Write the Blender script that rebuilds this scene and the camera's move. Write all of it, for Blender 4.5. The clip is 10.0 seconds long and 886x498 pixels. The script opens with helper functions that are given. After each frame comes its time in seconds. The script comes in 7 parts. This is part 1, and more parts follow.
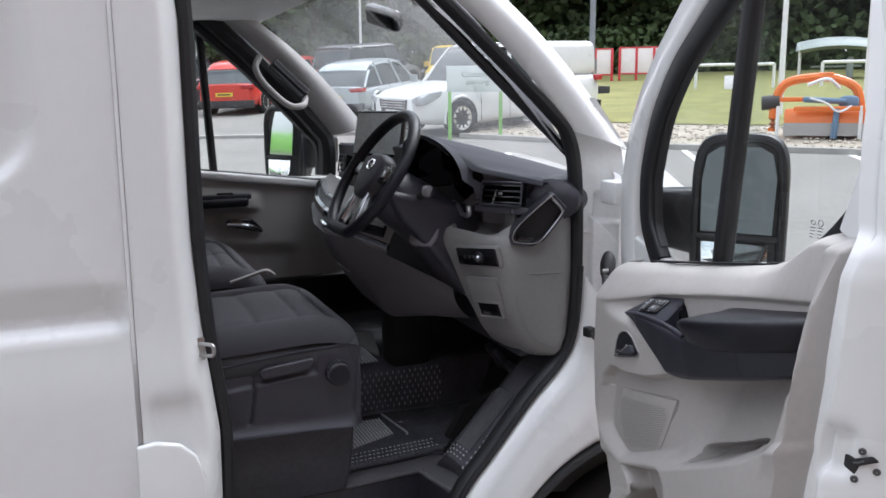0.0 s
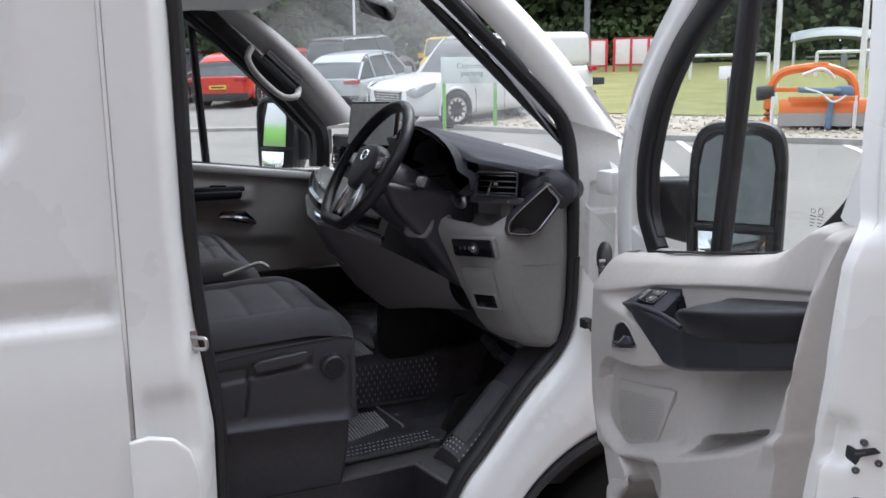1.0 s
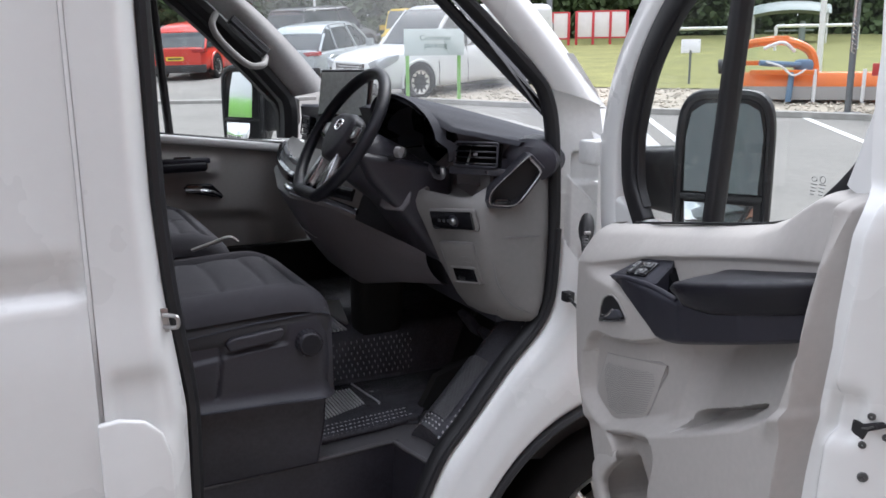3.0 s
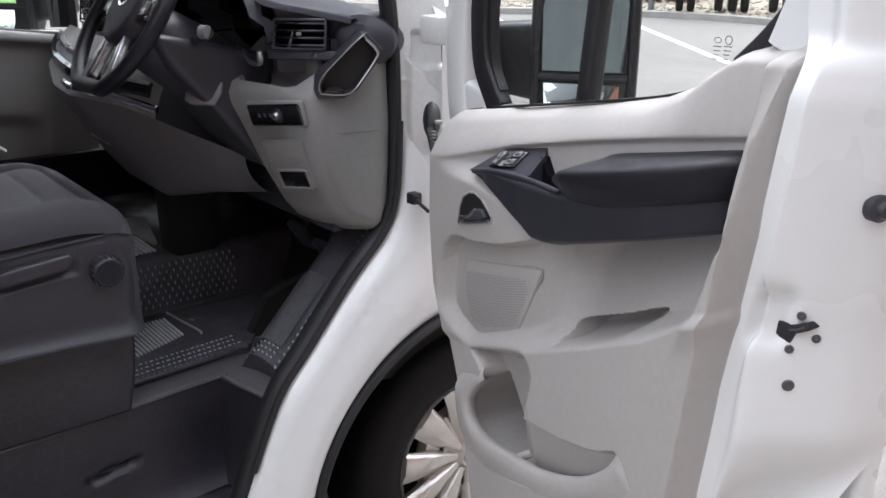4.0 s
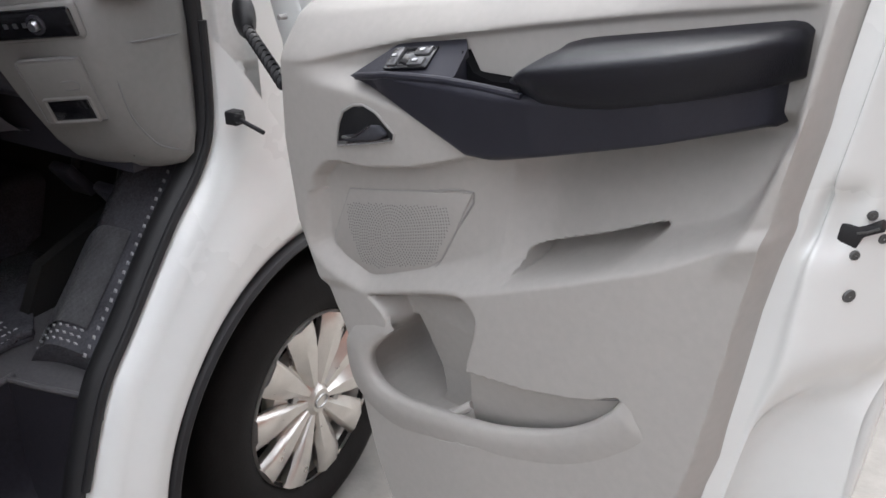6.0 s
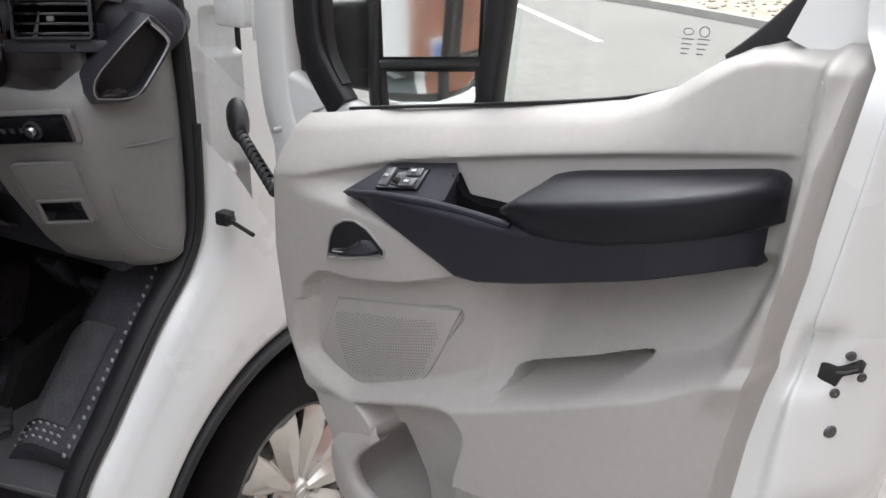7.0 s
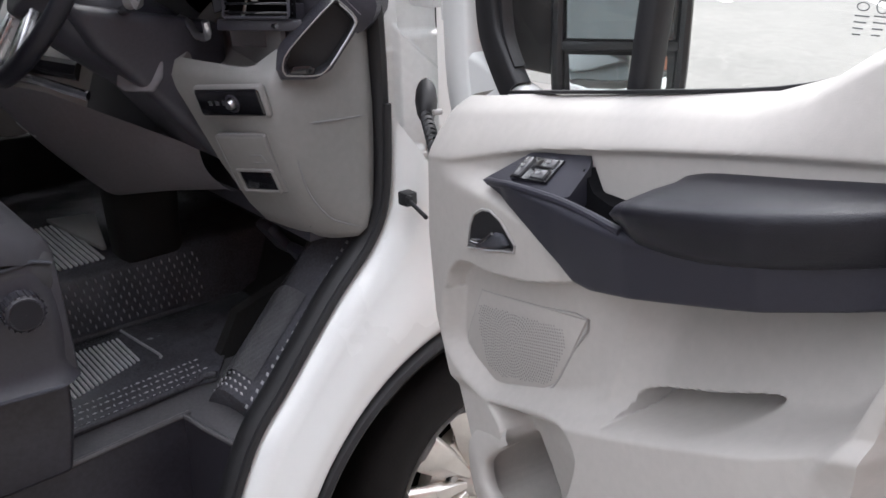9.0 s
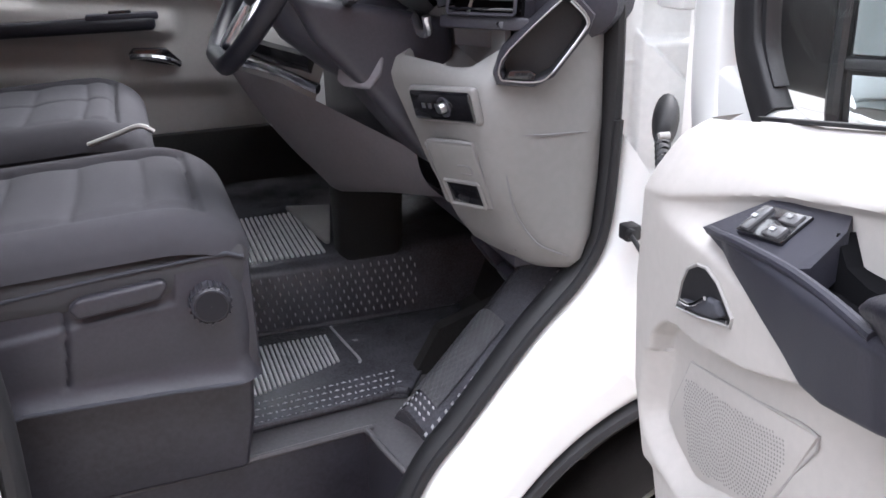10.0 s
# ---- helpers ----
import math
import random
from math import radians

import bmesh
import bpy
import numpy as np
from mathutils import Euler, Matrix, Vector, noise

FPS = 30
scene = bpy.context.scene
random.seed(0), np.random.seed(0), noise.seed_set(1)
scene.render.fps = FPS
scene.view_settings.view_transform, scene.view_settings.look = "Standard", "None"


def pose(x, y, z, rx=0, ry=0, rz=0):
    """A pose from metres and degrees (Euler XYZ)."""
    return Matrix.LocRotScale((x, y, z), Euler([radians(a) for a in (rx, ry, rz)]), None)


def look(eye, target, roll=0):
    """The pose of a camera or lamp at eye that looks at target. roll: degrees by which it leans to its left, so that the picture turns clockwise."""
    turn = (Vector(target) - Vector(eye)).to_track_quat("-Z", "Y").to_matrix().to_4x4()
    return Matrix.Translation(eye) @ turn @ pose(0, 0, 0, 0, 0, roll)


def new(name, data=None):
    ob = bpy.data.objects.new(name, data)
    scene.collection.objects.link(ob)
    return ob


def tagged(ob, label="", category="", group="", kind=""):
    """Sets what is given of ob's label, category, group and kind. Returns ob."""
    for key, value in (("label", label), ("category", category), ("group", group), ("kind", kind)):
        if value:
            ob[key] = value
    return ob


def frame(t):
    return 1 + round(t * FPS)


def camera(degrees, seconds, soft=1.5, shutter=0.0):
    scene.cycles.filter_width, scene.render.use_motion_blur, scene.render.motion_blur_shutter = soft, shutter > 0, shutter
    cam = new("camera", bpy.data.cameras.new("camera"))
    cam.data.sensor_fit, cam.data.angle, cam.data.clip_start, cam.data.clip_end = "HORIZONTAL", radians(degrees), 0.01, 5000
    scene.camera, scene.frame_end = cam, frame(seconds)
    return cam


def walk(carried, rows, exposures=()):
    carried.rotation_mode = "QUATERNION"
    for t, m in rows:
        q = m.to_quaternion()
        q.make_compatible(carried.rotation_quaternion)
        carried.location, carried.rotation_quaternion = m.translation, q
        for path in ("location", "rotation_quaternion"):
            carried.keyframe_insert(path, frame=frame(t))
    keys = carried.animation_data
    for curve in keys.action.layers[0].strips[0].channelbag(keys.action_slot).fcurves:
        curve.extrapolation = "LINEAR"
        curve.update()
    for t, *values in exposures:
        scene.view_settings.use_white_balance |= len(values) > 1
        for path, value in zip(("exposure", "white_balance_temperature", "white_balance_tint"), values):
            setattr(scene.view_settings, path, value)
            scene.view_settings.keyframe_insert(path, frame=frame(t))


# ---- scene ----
cam = camera(56.2, 10.0, soft=1.6)
PATH = [
    (0.0, -0.114, -1.792, 1.728, -23.2, -9.97, -0.37),
    (0.5, -0.109, -1.780, 1.725, -23.33, -10.23, -0.42),
    (1.0, -0.106, -1.774, 1.722, -23.53, -10.51, -0.60),
    (1.5, -0.105, -1.769, 1.719, -23.46, -10.86, -0.71),
    (2.0, -0.102, -1.768, 1.720, -23.40, -11.07, -0.70),
    (2.2, -0.100, -1.767, 1.719, -23.25, -11.05, -0.78),
    (3.3, -0.124, -1.647, 1.696, -30.15, -13.91, -0.40),
    (3.5, -0.111, -1.601, 1.684, -33.74, -15.37, -0.41),
    (4.0, -0.018, -1.453, 1.625, -38.95, -18.70, 0.02),
    (4.5, 0.055, -1.312, 1.590, -42.32, -22.33, -0.15),
    (5.0, 0.060, -1.193, 1.544, -50.45, -24.47, -0.92),
    (5.2, 0.045, -1.145, 1.553, -54.0, -26.6, -1.6),
    (6.3, 0.006, -1.055, 1.601, -60.95, -25.28, 0.28),
    (6.5, 0.010, -1.055, 1.625, -60.87, -23.81, 0.31),
    (7.0, 0.011, -1.044, 1.644, -61.09, -21.55, 0.96),
    (7.5, 0.011, -1.033, 1.648, -61.17, -20.89, 1.32),
    (8.0, 0.045, -1.043, 1.639, -61.83, -22.09, 2.39),
    (8.5, 0.120, -1.111, 1.647, -51.86, -20.43, -0.09),
    (9.0, 0.196, -1.156, 1.625, -39.64, -22.36, -1.60),
    (9.5, 0.286, -1.090, 1.586, -31.92, -21.27, -0.74),
    (10.0, 0.374, -1.049, 1.590, -20.11, -21.36, -1.52),
]


def aim(x, y, z, yaw, pitch, roll):
    """A camera at a place, turned by yaw, pitch and roll in degrees."""
    return Matrix.Translation((x, y, z)) @ pose(0, 0, 0, 90, 0, yaw) @ pose(0, 0, 0, pitch, 0, 0) @ pose(0, 0, 0, 0, 0, roll)


walk(cam, [(t, aim(*row)) for t, *row in PATH], exposures=[(0.0, 0.37, 6020, 13), (2.5, 0.37, 6020, 13), (3.5, 0.48, 6120, 14), (4.5, 0.77, 6200, 13), (7.5, 0.64, 6400, 11), (8.6, 0.72, 6330, 13), (9.3, 1.15, 6200, 14), (10.0, 1.70, 6120, 15)])

# ---------------------------------------------------------------- light
world = bpy.data.worlds.new("world")
scene.world = world
world.use_nodes = True
nt = world.node_tree
sky = nt.nodes.new("ShaderNodeTexSky")
sky.sky_type, sky.sun_disc = "NISHITA", False
SUN_UP, SUN_TURN = 56.0, 72.0
sky.sun_elevation, sky.sun_rotation = radians(SUN_UP), radians(SUN_TURN)
sky.air_density, sky.dust_density, sky.ozone_density = 1.0, 2.0, 1.2
back = nt.nodes["Background"]
back.inputs["Strength"].default_value = 0.15
hazy = nt.nodes.new("ShaderNodeHueSaturation")
hazy.inputs["Saturation"].default_value = 0.4
nt.links.new(sky.outputs["Color"], hazy.inputs["Color"])
coord, cloud, edge, white = nt.nodes.new("ShaderNodeTexCoord"), nt.nodes.new("ShaderNodeTexNoise"), nt.nodes.new("ShaderNodeValToRGB"), nt.nodes.new("ShaderNodeMixRGB")
cloud.inputs["Scale"].default_value, cloud.inputs["Detail"].default_value = 4.2, 6.0
edge.color_ramp.elements[0].position, edge.color_ramp.elements[1].position = 0.34, 0.56
white.inputs[2].default_value = (11.0, 11.1, 11.3, 1)
nt.links.new(coord.outputs["Generated"], cloud.inputs["Vector"])
nt.links.new(cloud.outputs["Fac"], edge.inputs[0])
nt.links.new(edge.outputs["Color"], white.inputs[0])
nt.links.new(hazy.outputs["Color"], white.inputs[1])
parts, grade, scaled = nt.nodes.new("ShaderNodeSeparateXYZ"), nt.nodes.new("ShaderNodeMapRange"), nt.nodes.new("ShaderNodeVectorMath")
scaled.operation = "SCALE"
grade.inputs["To Min"].default_value, grade.inputs["To Max"].default_value = 0.55, 1.65
nt.links.new(coord.outputs["Generated"], parts.inputs[0])
nt.links.new(parts.outputs["Z"], grade.inputs["Value"])
nt.links.new(white.outputs[0], scaled.inputs[0])
nt.links.new(grade.outputs[0], scaled.inputs["Scale"])
nt.links.new(scaled.outputs[0], back.inputs["Color"])
sun = new("sun", bpy.data.lights.new("sun", "SUN"))
sun.data.energy, sun.data.angle, sun.data.color = 2.2, radians(34), (1.0, 0.97, 0.93)
a, e = radians(SUN_TURN), radians(SUN_UP)
sun.matrix_world = look((0, 0, 0), (-math.sin(a) * math.cos(e), -math.cos(a) * math.cos(e), -math.sin(e)))


# ---------------------------------------------------------------- materials
def mat(name, color, rough=0.5, metal=0.0, vary=0.12, scale=6.0, bump=0.0, bscale=200.0, coat=0.0, spec=0.5, kind="noise", fine=0.0, random_tone=0.0):
    """Principled surface with mottling at a large and a small scale and a fine relief."""
    m = bpy.data.materials.new(name)
    m.use_nodes = True
    n, l = m.node_tree.nodes, m.node_tree.links
    b = n["Principled BSDF"]
    b.inputs["Metallic"].default_value = metal
    b.inputs["Coat Weight"].default_value = coat
    b.inputs["Coat Roughness"].default_value = 0.06
    b.inputs["Specular IOR Level"].default_value = spec
    tc = n.new("ShaderNodeTexCoord")
    big = n.new("ShaderNodeTexNoise")
    big.inputs["Scale"].default_value, big.inputs["Detail"].default_value = scale, 5.0
    l.new(tc.outputs["Object"], big.inputs["Vector"])
    small = n.new("ShaderNodeTexNoise")
    small.inputs["Scale"].default_value, small.inputs["Detail"].default_value = scale * 17, 3.0
    l.new(tc.outputs["Object"], small.inputs["Vector"])
    both = n.new("ShaderNodeMath")
    both.operation = "MULTIPLY_ADD"
    l.new(small.outputs["Fac"], both.inputs[0])
    both.inputs[1].default_value = 0.5
    half = n.new("ShaderNodeMath")
    half.operation = "MULTIPLY"
    half.inputs[1].default_value = 0.5
    l.new(big.outputs["Fac"], half.inputs[0])
    l.new(half.outputs[0], both.inputs[2])
    ramp = n.new("ShaderNodeValToRGB")
    lo = [c * (1 - vary) for c in color]
    hi = [min(1.0, c * (1 + vary)) for c in color]
    ramp.color_ramp.elements[0].position, ramp.color_ramp.elements[1].position = 0.35, 0.65
    ramp.color_ramp.elements[0].color, ramp.color_ramp.elements[1].color = (*lo, 1), (*hi, 1)
    l.new(both.outputs[0], ramp.inputs[0])
    out = ramp.outputs["Color"]
    if random_tone:
        info = n.new("ShaderNodeObjectInfo")
        tone = n.new("ShaderNodeMapRange")
        tone.inputs["To Min"].default_value, tone.inputs["To Max"].default_value = 1 - random_tone, 1 + random_tone
        l.new(info.outputs["Random"], tone.inputs["Value"])
        mul = n.new("ShaderNodeVectorMath")
        mul.operation = "SCALE"
        l.new(out, mul.inputs[0])
        l.new(tone.outputs[0], mul.inputs["Scale"])
        out = mul.outputs[0]
    l.new(out, b.inputs["Base Color"])
    rr = n.new("ShaderNodeMapRange")
    rr.inputs["To Min"].default_value, rr.inputs["To Max"].default_value = max(0.02, rough - 0.07), min(1.0, rough + 0.07)
    l.new(big.outputs["Fac"], rr.inputs["Value"])
    l.new(rr.outputs[0], b.inputs["Roughness"])
    if bump:
        if kind == "voronoi":
            tex = n.new("ShaderNodeTexVoronoi")
            sock = tex.outputs["Distance"]
        else:
            tex = n.new("ShaderNodeTexNoise")
            tex.inputs["Detail"].default_value = 3.0
            sock = tex.outputs["Fac"]
        tex.inputs["Scale"].default_value = bscale
        l.new(tc.outputs["Object"], tex.inputs["Vector"])
        bp = n.new("ShaderNodeBump")
        bp.inputs["Strength"].default_value, bp.inputs["Distance"].default_value = bump, 0.002
        l.new(sock, bp.inputs["Height"])
        l.new(bp.outputs["Normal"], b.inputs["Normal"])
    return m


def glass(name, tint=(0.93, 0.97, 0.95), gloss=0.12, dust=0.0):
    """A thin pane: clear, with a weak mirror sheen that grows at grazing angles."""
    m = bpy.data.materials.new(name)
    m.use_nodes = True
    n, l = m.node_tree.nodes, m.node_tree.links
    n.remove(n["Principled BSDF"])
    clear, shine, mix = n.new("ShaderNodeBsdfTransparent"), n.new("ShaderNodeBsdfGlossy"), n.new("ShaderNodeMixShader")
    face, power, scaled = n.new("ShaderNodeLayerWeight"), n.new("ShaderNodeMath"), n.new("ShaderNodeMath")
    clear.inputs["Color"].default_value = (*tint, 1)
    shine.inputs["Roughness"].default_value = 0.02
    face.inputs["Blend"].default_value = 0.5
    power.operation, power.inputs[1].default_value = "POWER", 4.0
    scaled.operation, scaled.inputs[1].default_value, scaled.inputs[2].default_value = "MULTIPLY_ADD", 0.55, gloss * 0.3
    l.new(face.outputs["Facing"], power.inputs[0])
    l.new(power.outputs[0], scaled.inputs[0])
    l.new(scaled.outputs[0], mix.inputs[0])
    l.new(clear.outputs[0], mix.inputs[1])
    l.new(shine.outputs[0], mix.inputs[2])
    out = mix.outputs[0]
    if dust:
        # a film of dust and wiper smears that scatters daylight
        film, veil, tc, nz, rng = n.new("ShaderNodeBsdfTranslucent"), n.new("ShaderNodeMixShader"), n.new("ShaderNodeTexCoord"), n.new("ShaderNodeTexNoise"), n.new("ShaderNodeMapRange")
        film.inputs["Color"].default_value = (0.85, 0.87, 0.88, 1)
        nz.inputs["Scale"].default_value, nz.inputs["Detail"].default_value, nz.inputs["Distortion"].default_value = 3.0, 5.0, 1.5
        rng.inputs["From Min"].default_value, rng.inputs["From Max"].default_value = 0.3, 0.7
        rng.inputs["To Min"].default_value, rng.inputs["To Max"].default_value = dust * 0.5, dust * 1.5
        l.new(tc.outputs["Object"], nz.inputs["Vector"])
        l.new(nz.outputs["Fac"], rng.inputs["Value"])
        l.new(rng.outputs[0], veil.inputs[0])
        l.new(out, veil.inputs[1])
        l.new(film.outputs[0], veil.inputs[2])
        out = veil.outputs[0]
    l.new(out, n["Material Output"].inputs["Surface"])
    return m


WHITE = mat("white_paint", (0.79, 0.80, 0.79), 0.28, vary=0.012, scale=2.0, coat=0.8, bump=0.02, bscale=900)
WHITE_IN = mat("white_paint_inner", (0.77, 0.78, 0.77), 0.34, vary=0.05, scale=5.0, coat=0.3, bump=0.03, bscale=700)
SEAL = mat("black_rubber", (0.012, 0.012, 0.014), 0.55, vary=0.25, scale=20, bump=0.1, bscale=500)
DARK = mat("dark_plastic", (0.035, 0.034, 0.043), 0.4, vary=0.15, scale=10, bump=0.25, bscale=900)
STEPM = mat("step_plastic", (0.029, 0.028, 0.036), 0.34, vary=0.3, scale=7, bump=0.3, bscale=700)
DARKTOP = mat("dash_top_plastic", (0.055, 0.057, 0.068), 0.75, vary=0.12, scale=10, bump=0.3, bscale=900, spec=0.25)
MIDGREY = mat("mid_grey_plastic", (0.19, 0.185, 0.19), 0.55, vary=0.08, scale=8, bump=0.25, bscale=900)
KNEE = mat("knee_plastic", (0.175, 0.168, 0.184), 0.55, vary=0.08, scale=8, bump=0.25, bscale=900)
LIGHTGREY = mat("light_grey_plastic", (0.425, 0.407, 0.386), 0.55, vary=0.04, scale=5, bump=0.10, bscale=700)
DASHGREY = mat("dash_grey_plastic", (0.215, 0.209, 0.204), 0.55, vary=0.05, scale=5, bump=0.25, bscale=900)
PALE = mat("pale_grey_plastic", (0.35, 0.34, 0.33), 0.55, vary=0.06, scale=5, bump=0.3, bscale=900)
PILLARTRIM = mat("windscreen_pillar_trim", (0.46, 0.45, 0.44), 0.6, vary=0.08, scale=6, bump=0.2, bscale=700)
PILLARGREY = mat("pillar_trim", (0.74, 0.73, 0.72), 0.6, vary=0.06, scale=6, bump=0.2, bscale=700)
ARMREST = mat("armrest_vinyl", (0.010, 0.010, 0.015), 0.33, vary=0.12, scale=12, bump=0.35, bscale=800, spec=0.36)
ARMLOW = mat("armrest_plastic", (0.027, 0.027, 0.037), 0.44, vary=0.1, scale=12, bump=0.25, bscale=900, spec=0.3)
FABRIC = mat("seat_fabric", (0.049, 0.048, 0.056), 0.9, vary=0.10, scale=60, bump=0.5, bscale=1500)
FABRIC2 = mat("seat_side_fabric", (0.050, 0.049, 0.053), 0.85, vary=0.1, scale=60, bump=0.4, bscale=1500)
STITCH = mat("seat_seam", (0.012, 0.012, 0.013), 0.9)
GLOSSBLACK = mat("gloss_black", (0.008, 0.008, 0.01), 0.12, vary=0.1, coat=0.5)
CHROME = mat("chrome", (0.75, 0.76, 0.78), 0.12, metal=1.0, vary=0.04)
SATIN = mat("satin_metal", (0.6, 0.6, 0.62), 0.28, metal=1.0, vary=0.06)
STEEL = mat("steel", (0.45, 0.44, 0.43), 0.35, metal=1.0, vary=0.15, scale=30)
TYRE = mat("tyre_rubber", (0.011, 0.0105, 0.0105), 0.75, vary=0.3, scale=25, bump=0.3, bscale=200, spec=0.2)
ALLOY = mat("alloy", (0.66, 0.635, 0.60), 0.3, metal=0.8, vary=0.08, scale=30)
LINER = mat("arch_liner", (0.012, 0.012, 0.012), 0.85, vary=0.3, scale=15, bump=0.4, bscale=120)
MATRUB = mat("rubber_mat", (0.075, 0.075, 0.086), 0.24, vary=0.35, scale=12, bump=0.4, bscale=350)
# studs of black rubber, their glints painted in as pale grey
STUD = mat("pale_glint_stud", (0.42, 0.42, 0.44), 0.25, vary=0.2, scale=30)
FLOORGREY = mat("floor_ledge_plastic", (0.105, 0.102, 0.108), 0.42, vary=0.2, scale=9, bump=0.3, bscale=600)
# pale base colour stands in for daylight reflected in dark display glass
SCREEN = mat("screen_painted_reflection", (0.62, 0.66, 0.64), 0.2, vary=0.15, scale=5, coat=0.8)
DASHBLACK = mat("dash_black_plastic", (0.040, 0.039, 0.050), 0.38, vary=0.15, scale=10, bump=0.25, bscale=900)
# near-black that paints in the shade inside recesses
VOID = mat("recess_shade_black", (0.004, 0.004, 0.005), 0.85, vary=0.2, scale=20, spec=0.1)
WORN = mat("worn_rubber", (0.085, 0.085, 0.092), 0.3, vary=0.35, scale=30, bump=0.5, bscale=300)
MIRROR = mat("mirror", (0.88, 0.9, 0.9), 0.02, metal=1.0, vary=0.0)
PANE = glass("side_glass", (0.96, 0.98, 0.975), 0.05, 0.003)
SHIELD = glass("windscreen_glass", (0.95, 0.975, 0.965), 0.2, 0.05)
CARGLASS = mat("car_glass", (0.055, 0.064, 0.068), 0.08, vary=0.2, coat=0.2)
# mat ribs in near-white: the sky's gloss highlight put into the base colour
RIBM = mat("pale_sheen_rib", (0.70, 0.70, 0.71), 0.3, vary=0.2, scale=30)
ASPHALT = mat("asphalt", (0.205, 0.195, 0.180), 0.9, vary=0.16, scale=0.8, bump=0.6, bscale=60)
GRAVEL = mat("gravel", (0.36, 0.32, 0.26), 0.95, vary=0.35, scale=4.0, bump=1.0, bscale=30)
STONE = mat("pebble", (0.40, 0.36, 0.30), 0.9, vary=0.3, scale=3.0, random_tone=0.3)
GRASS = mat("grass", (0.205, 0.205, 0.070), 0.95, vary=0.3, scale=1.2, bump=0.8, bscale=25)
LINEPAINT = mat("line_paint", (0.72, 0.72, 0.7), 0.7, vary=0.08, scale=12)
KERB = mat("kerb_concrete", (0.32, 0.31, 0.29), 0.9, vary=0.2, scale=6, bump=0.4, bscale=60)


# ---------------------------------------------------------------- mesh helpers
def part(name, bm, material, parent=None, label="", smooth=35.0, m=None):
    """Links a bmesh as one mesh object, under a thing or a part if one is given."""
    bmesh.ops.remove_doubles(bm, verts=bm.verts, dist=1e-5)
    bmesh.ops.recalc_face_normals(bm, faces=bm.faces)
    if m is not None:
        bm.transform(m)
    data = bpy.data.meshes.new(name)
    bm.to_mesh(data)
    bm.free()
    for poly in data.polygons:
        poly.use_smooth = smooth > 0
    if smooth > 0:
        data.set_sharp_from_angle(angle=radians(smooth))
    data.materials.append(material)
    ob = new(name, data)
    if parent is not None:
        ob.parent = parent
    if label:
        ob["label"] = label
    return ob


def empty(name, place=(0, 0, 0), parent=None):
    """A thing's or a part's base; under a part the pieces hang on that part itself."""
    if parent is not None and parent.parent is not None:
        return parent
    ob = new(name)
    ob.empty_display_size = 0.1
    ob.location = place
    if parent is not None:
        ob.parent = parent
    return ob


def bevel(bm, r, seg=2, angle=30):
    """Rounds all edges that are sharper than the angle."""
    if r <= 0:
        return bm
    edges = [e for e in bm.edges if len(e.link_faces) == 2 and e.calc_face_angle(0) > radians(angle)]
    bmesh.ops.bevel(bm, geom=edges, offset=r, segments=seg, profile=0.5, affect="EDGES", clamp_overlap=True)
    return bm


def box(x0, x1, y0, y1, z0, z1, r=0.0, seg=2):
    bm = bmesh.new()
    bmesh.ops.create_cube(bm, size=1.0)
    for v in bm.verts:
        v.co = ((x0 + x1) / 2 + v.co.x * (x1 - x0), (y0 + y1) / 2 + v.co.y * (y1 - y0), (z0 + z1) / 2 + v.co.z * (z1 - z0))
    return bevel(bm, r, seg)


def prism(outline, d0, d1, axis="y", r=0.0, seg=2):
    """A plate with the outline given in the two other axes, from d0 to d1 along the axis."""
    bm = bmesh.new()
    put = {"x": lambda a, b, d: (d, a, b), "y": lambda a, b, d: (a, d, b), "z": lambda a, b, d: (a, b, d)}[axis]
    lo = [bm.verts.new(put(a, b, d0)) for a, b in outline]
    hi = [bm.verts.new(put(a, b, d1)) for a, b in outline]
    bm.faces.new(lo)
    bm.faces.new(hi[::-1])
    for i in range(len(lo)):
        j = (i + 1) % len(lo)
        bm.faces.new((lo[i], hi[i], hi[j], lo[j]))
    bmesh.ops.recalc_face_normals(bm, faces=bm.faces)
    return bevel(bm, r, seg)


def rings(sections, closed=True, caps=True):
    """Skins a row of equally long rings of points."""
    bm = bmesh.new()
    rows = [[bm.verts.new(p) for p in s] for s in sections]
    n = len(rows[0])
    for a, b in zip(rows, rows[1:]):
        for i in range(n if closed else n - 1):
            j = (i + 1) % n
            bm.faces.new((a[i], a[j], b[j], b[i]))
    if caps and closed:
        bm.faces.new(rows[0][::-1])
        bm.faces.new(rows[-1])
    return bm


def spline(points, steps=8):
    """A smooth line through the points."""
    pts = [Vector(p) for p in points]
    out = []
    for i in range(len(pts) - 1):
        p0, p1, p2, p3 = pts[max(i - 1, 0)], pts[i], pts[i + 1], pts[min(i + 2, len(pts) - 1)]
        for k in range(steps):
            t = k / steps
            out.append(0.5 * (2 * p1 + (p2 - p0) * t + (2 * p0 - 5 * p1 + 4 * p2 - p3) * t * t + (3 * p1 - p0 - 3 * p2 + p3) * t ** 3))
    return out + [pts[-1]]


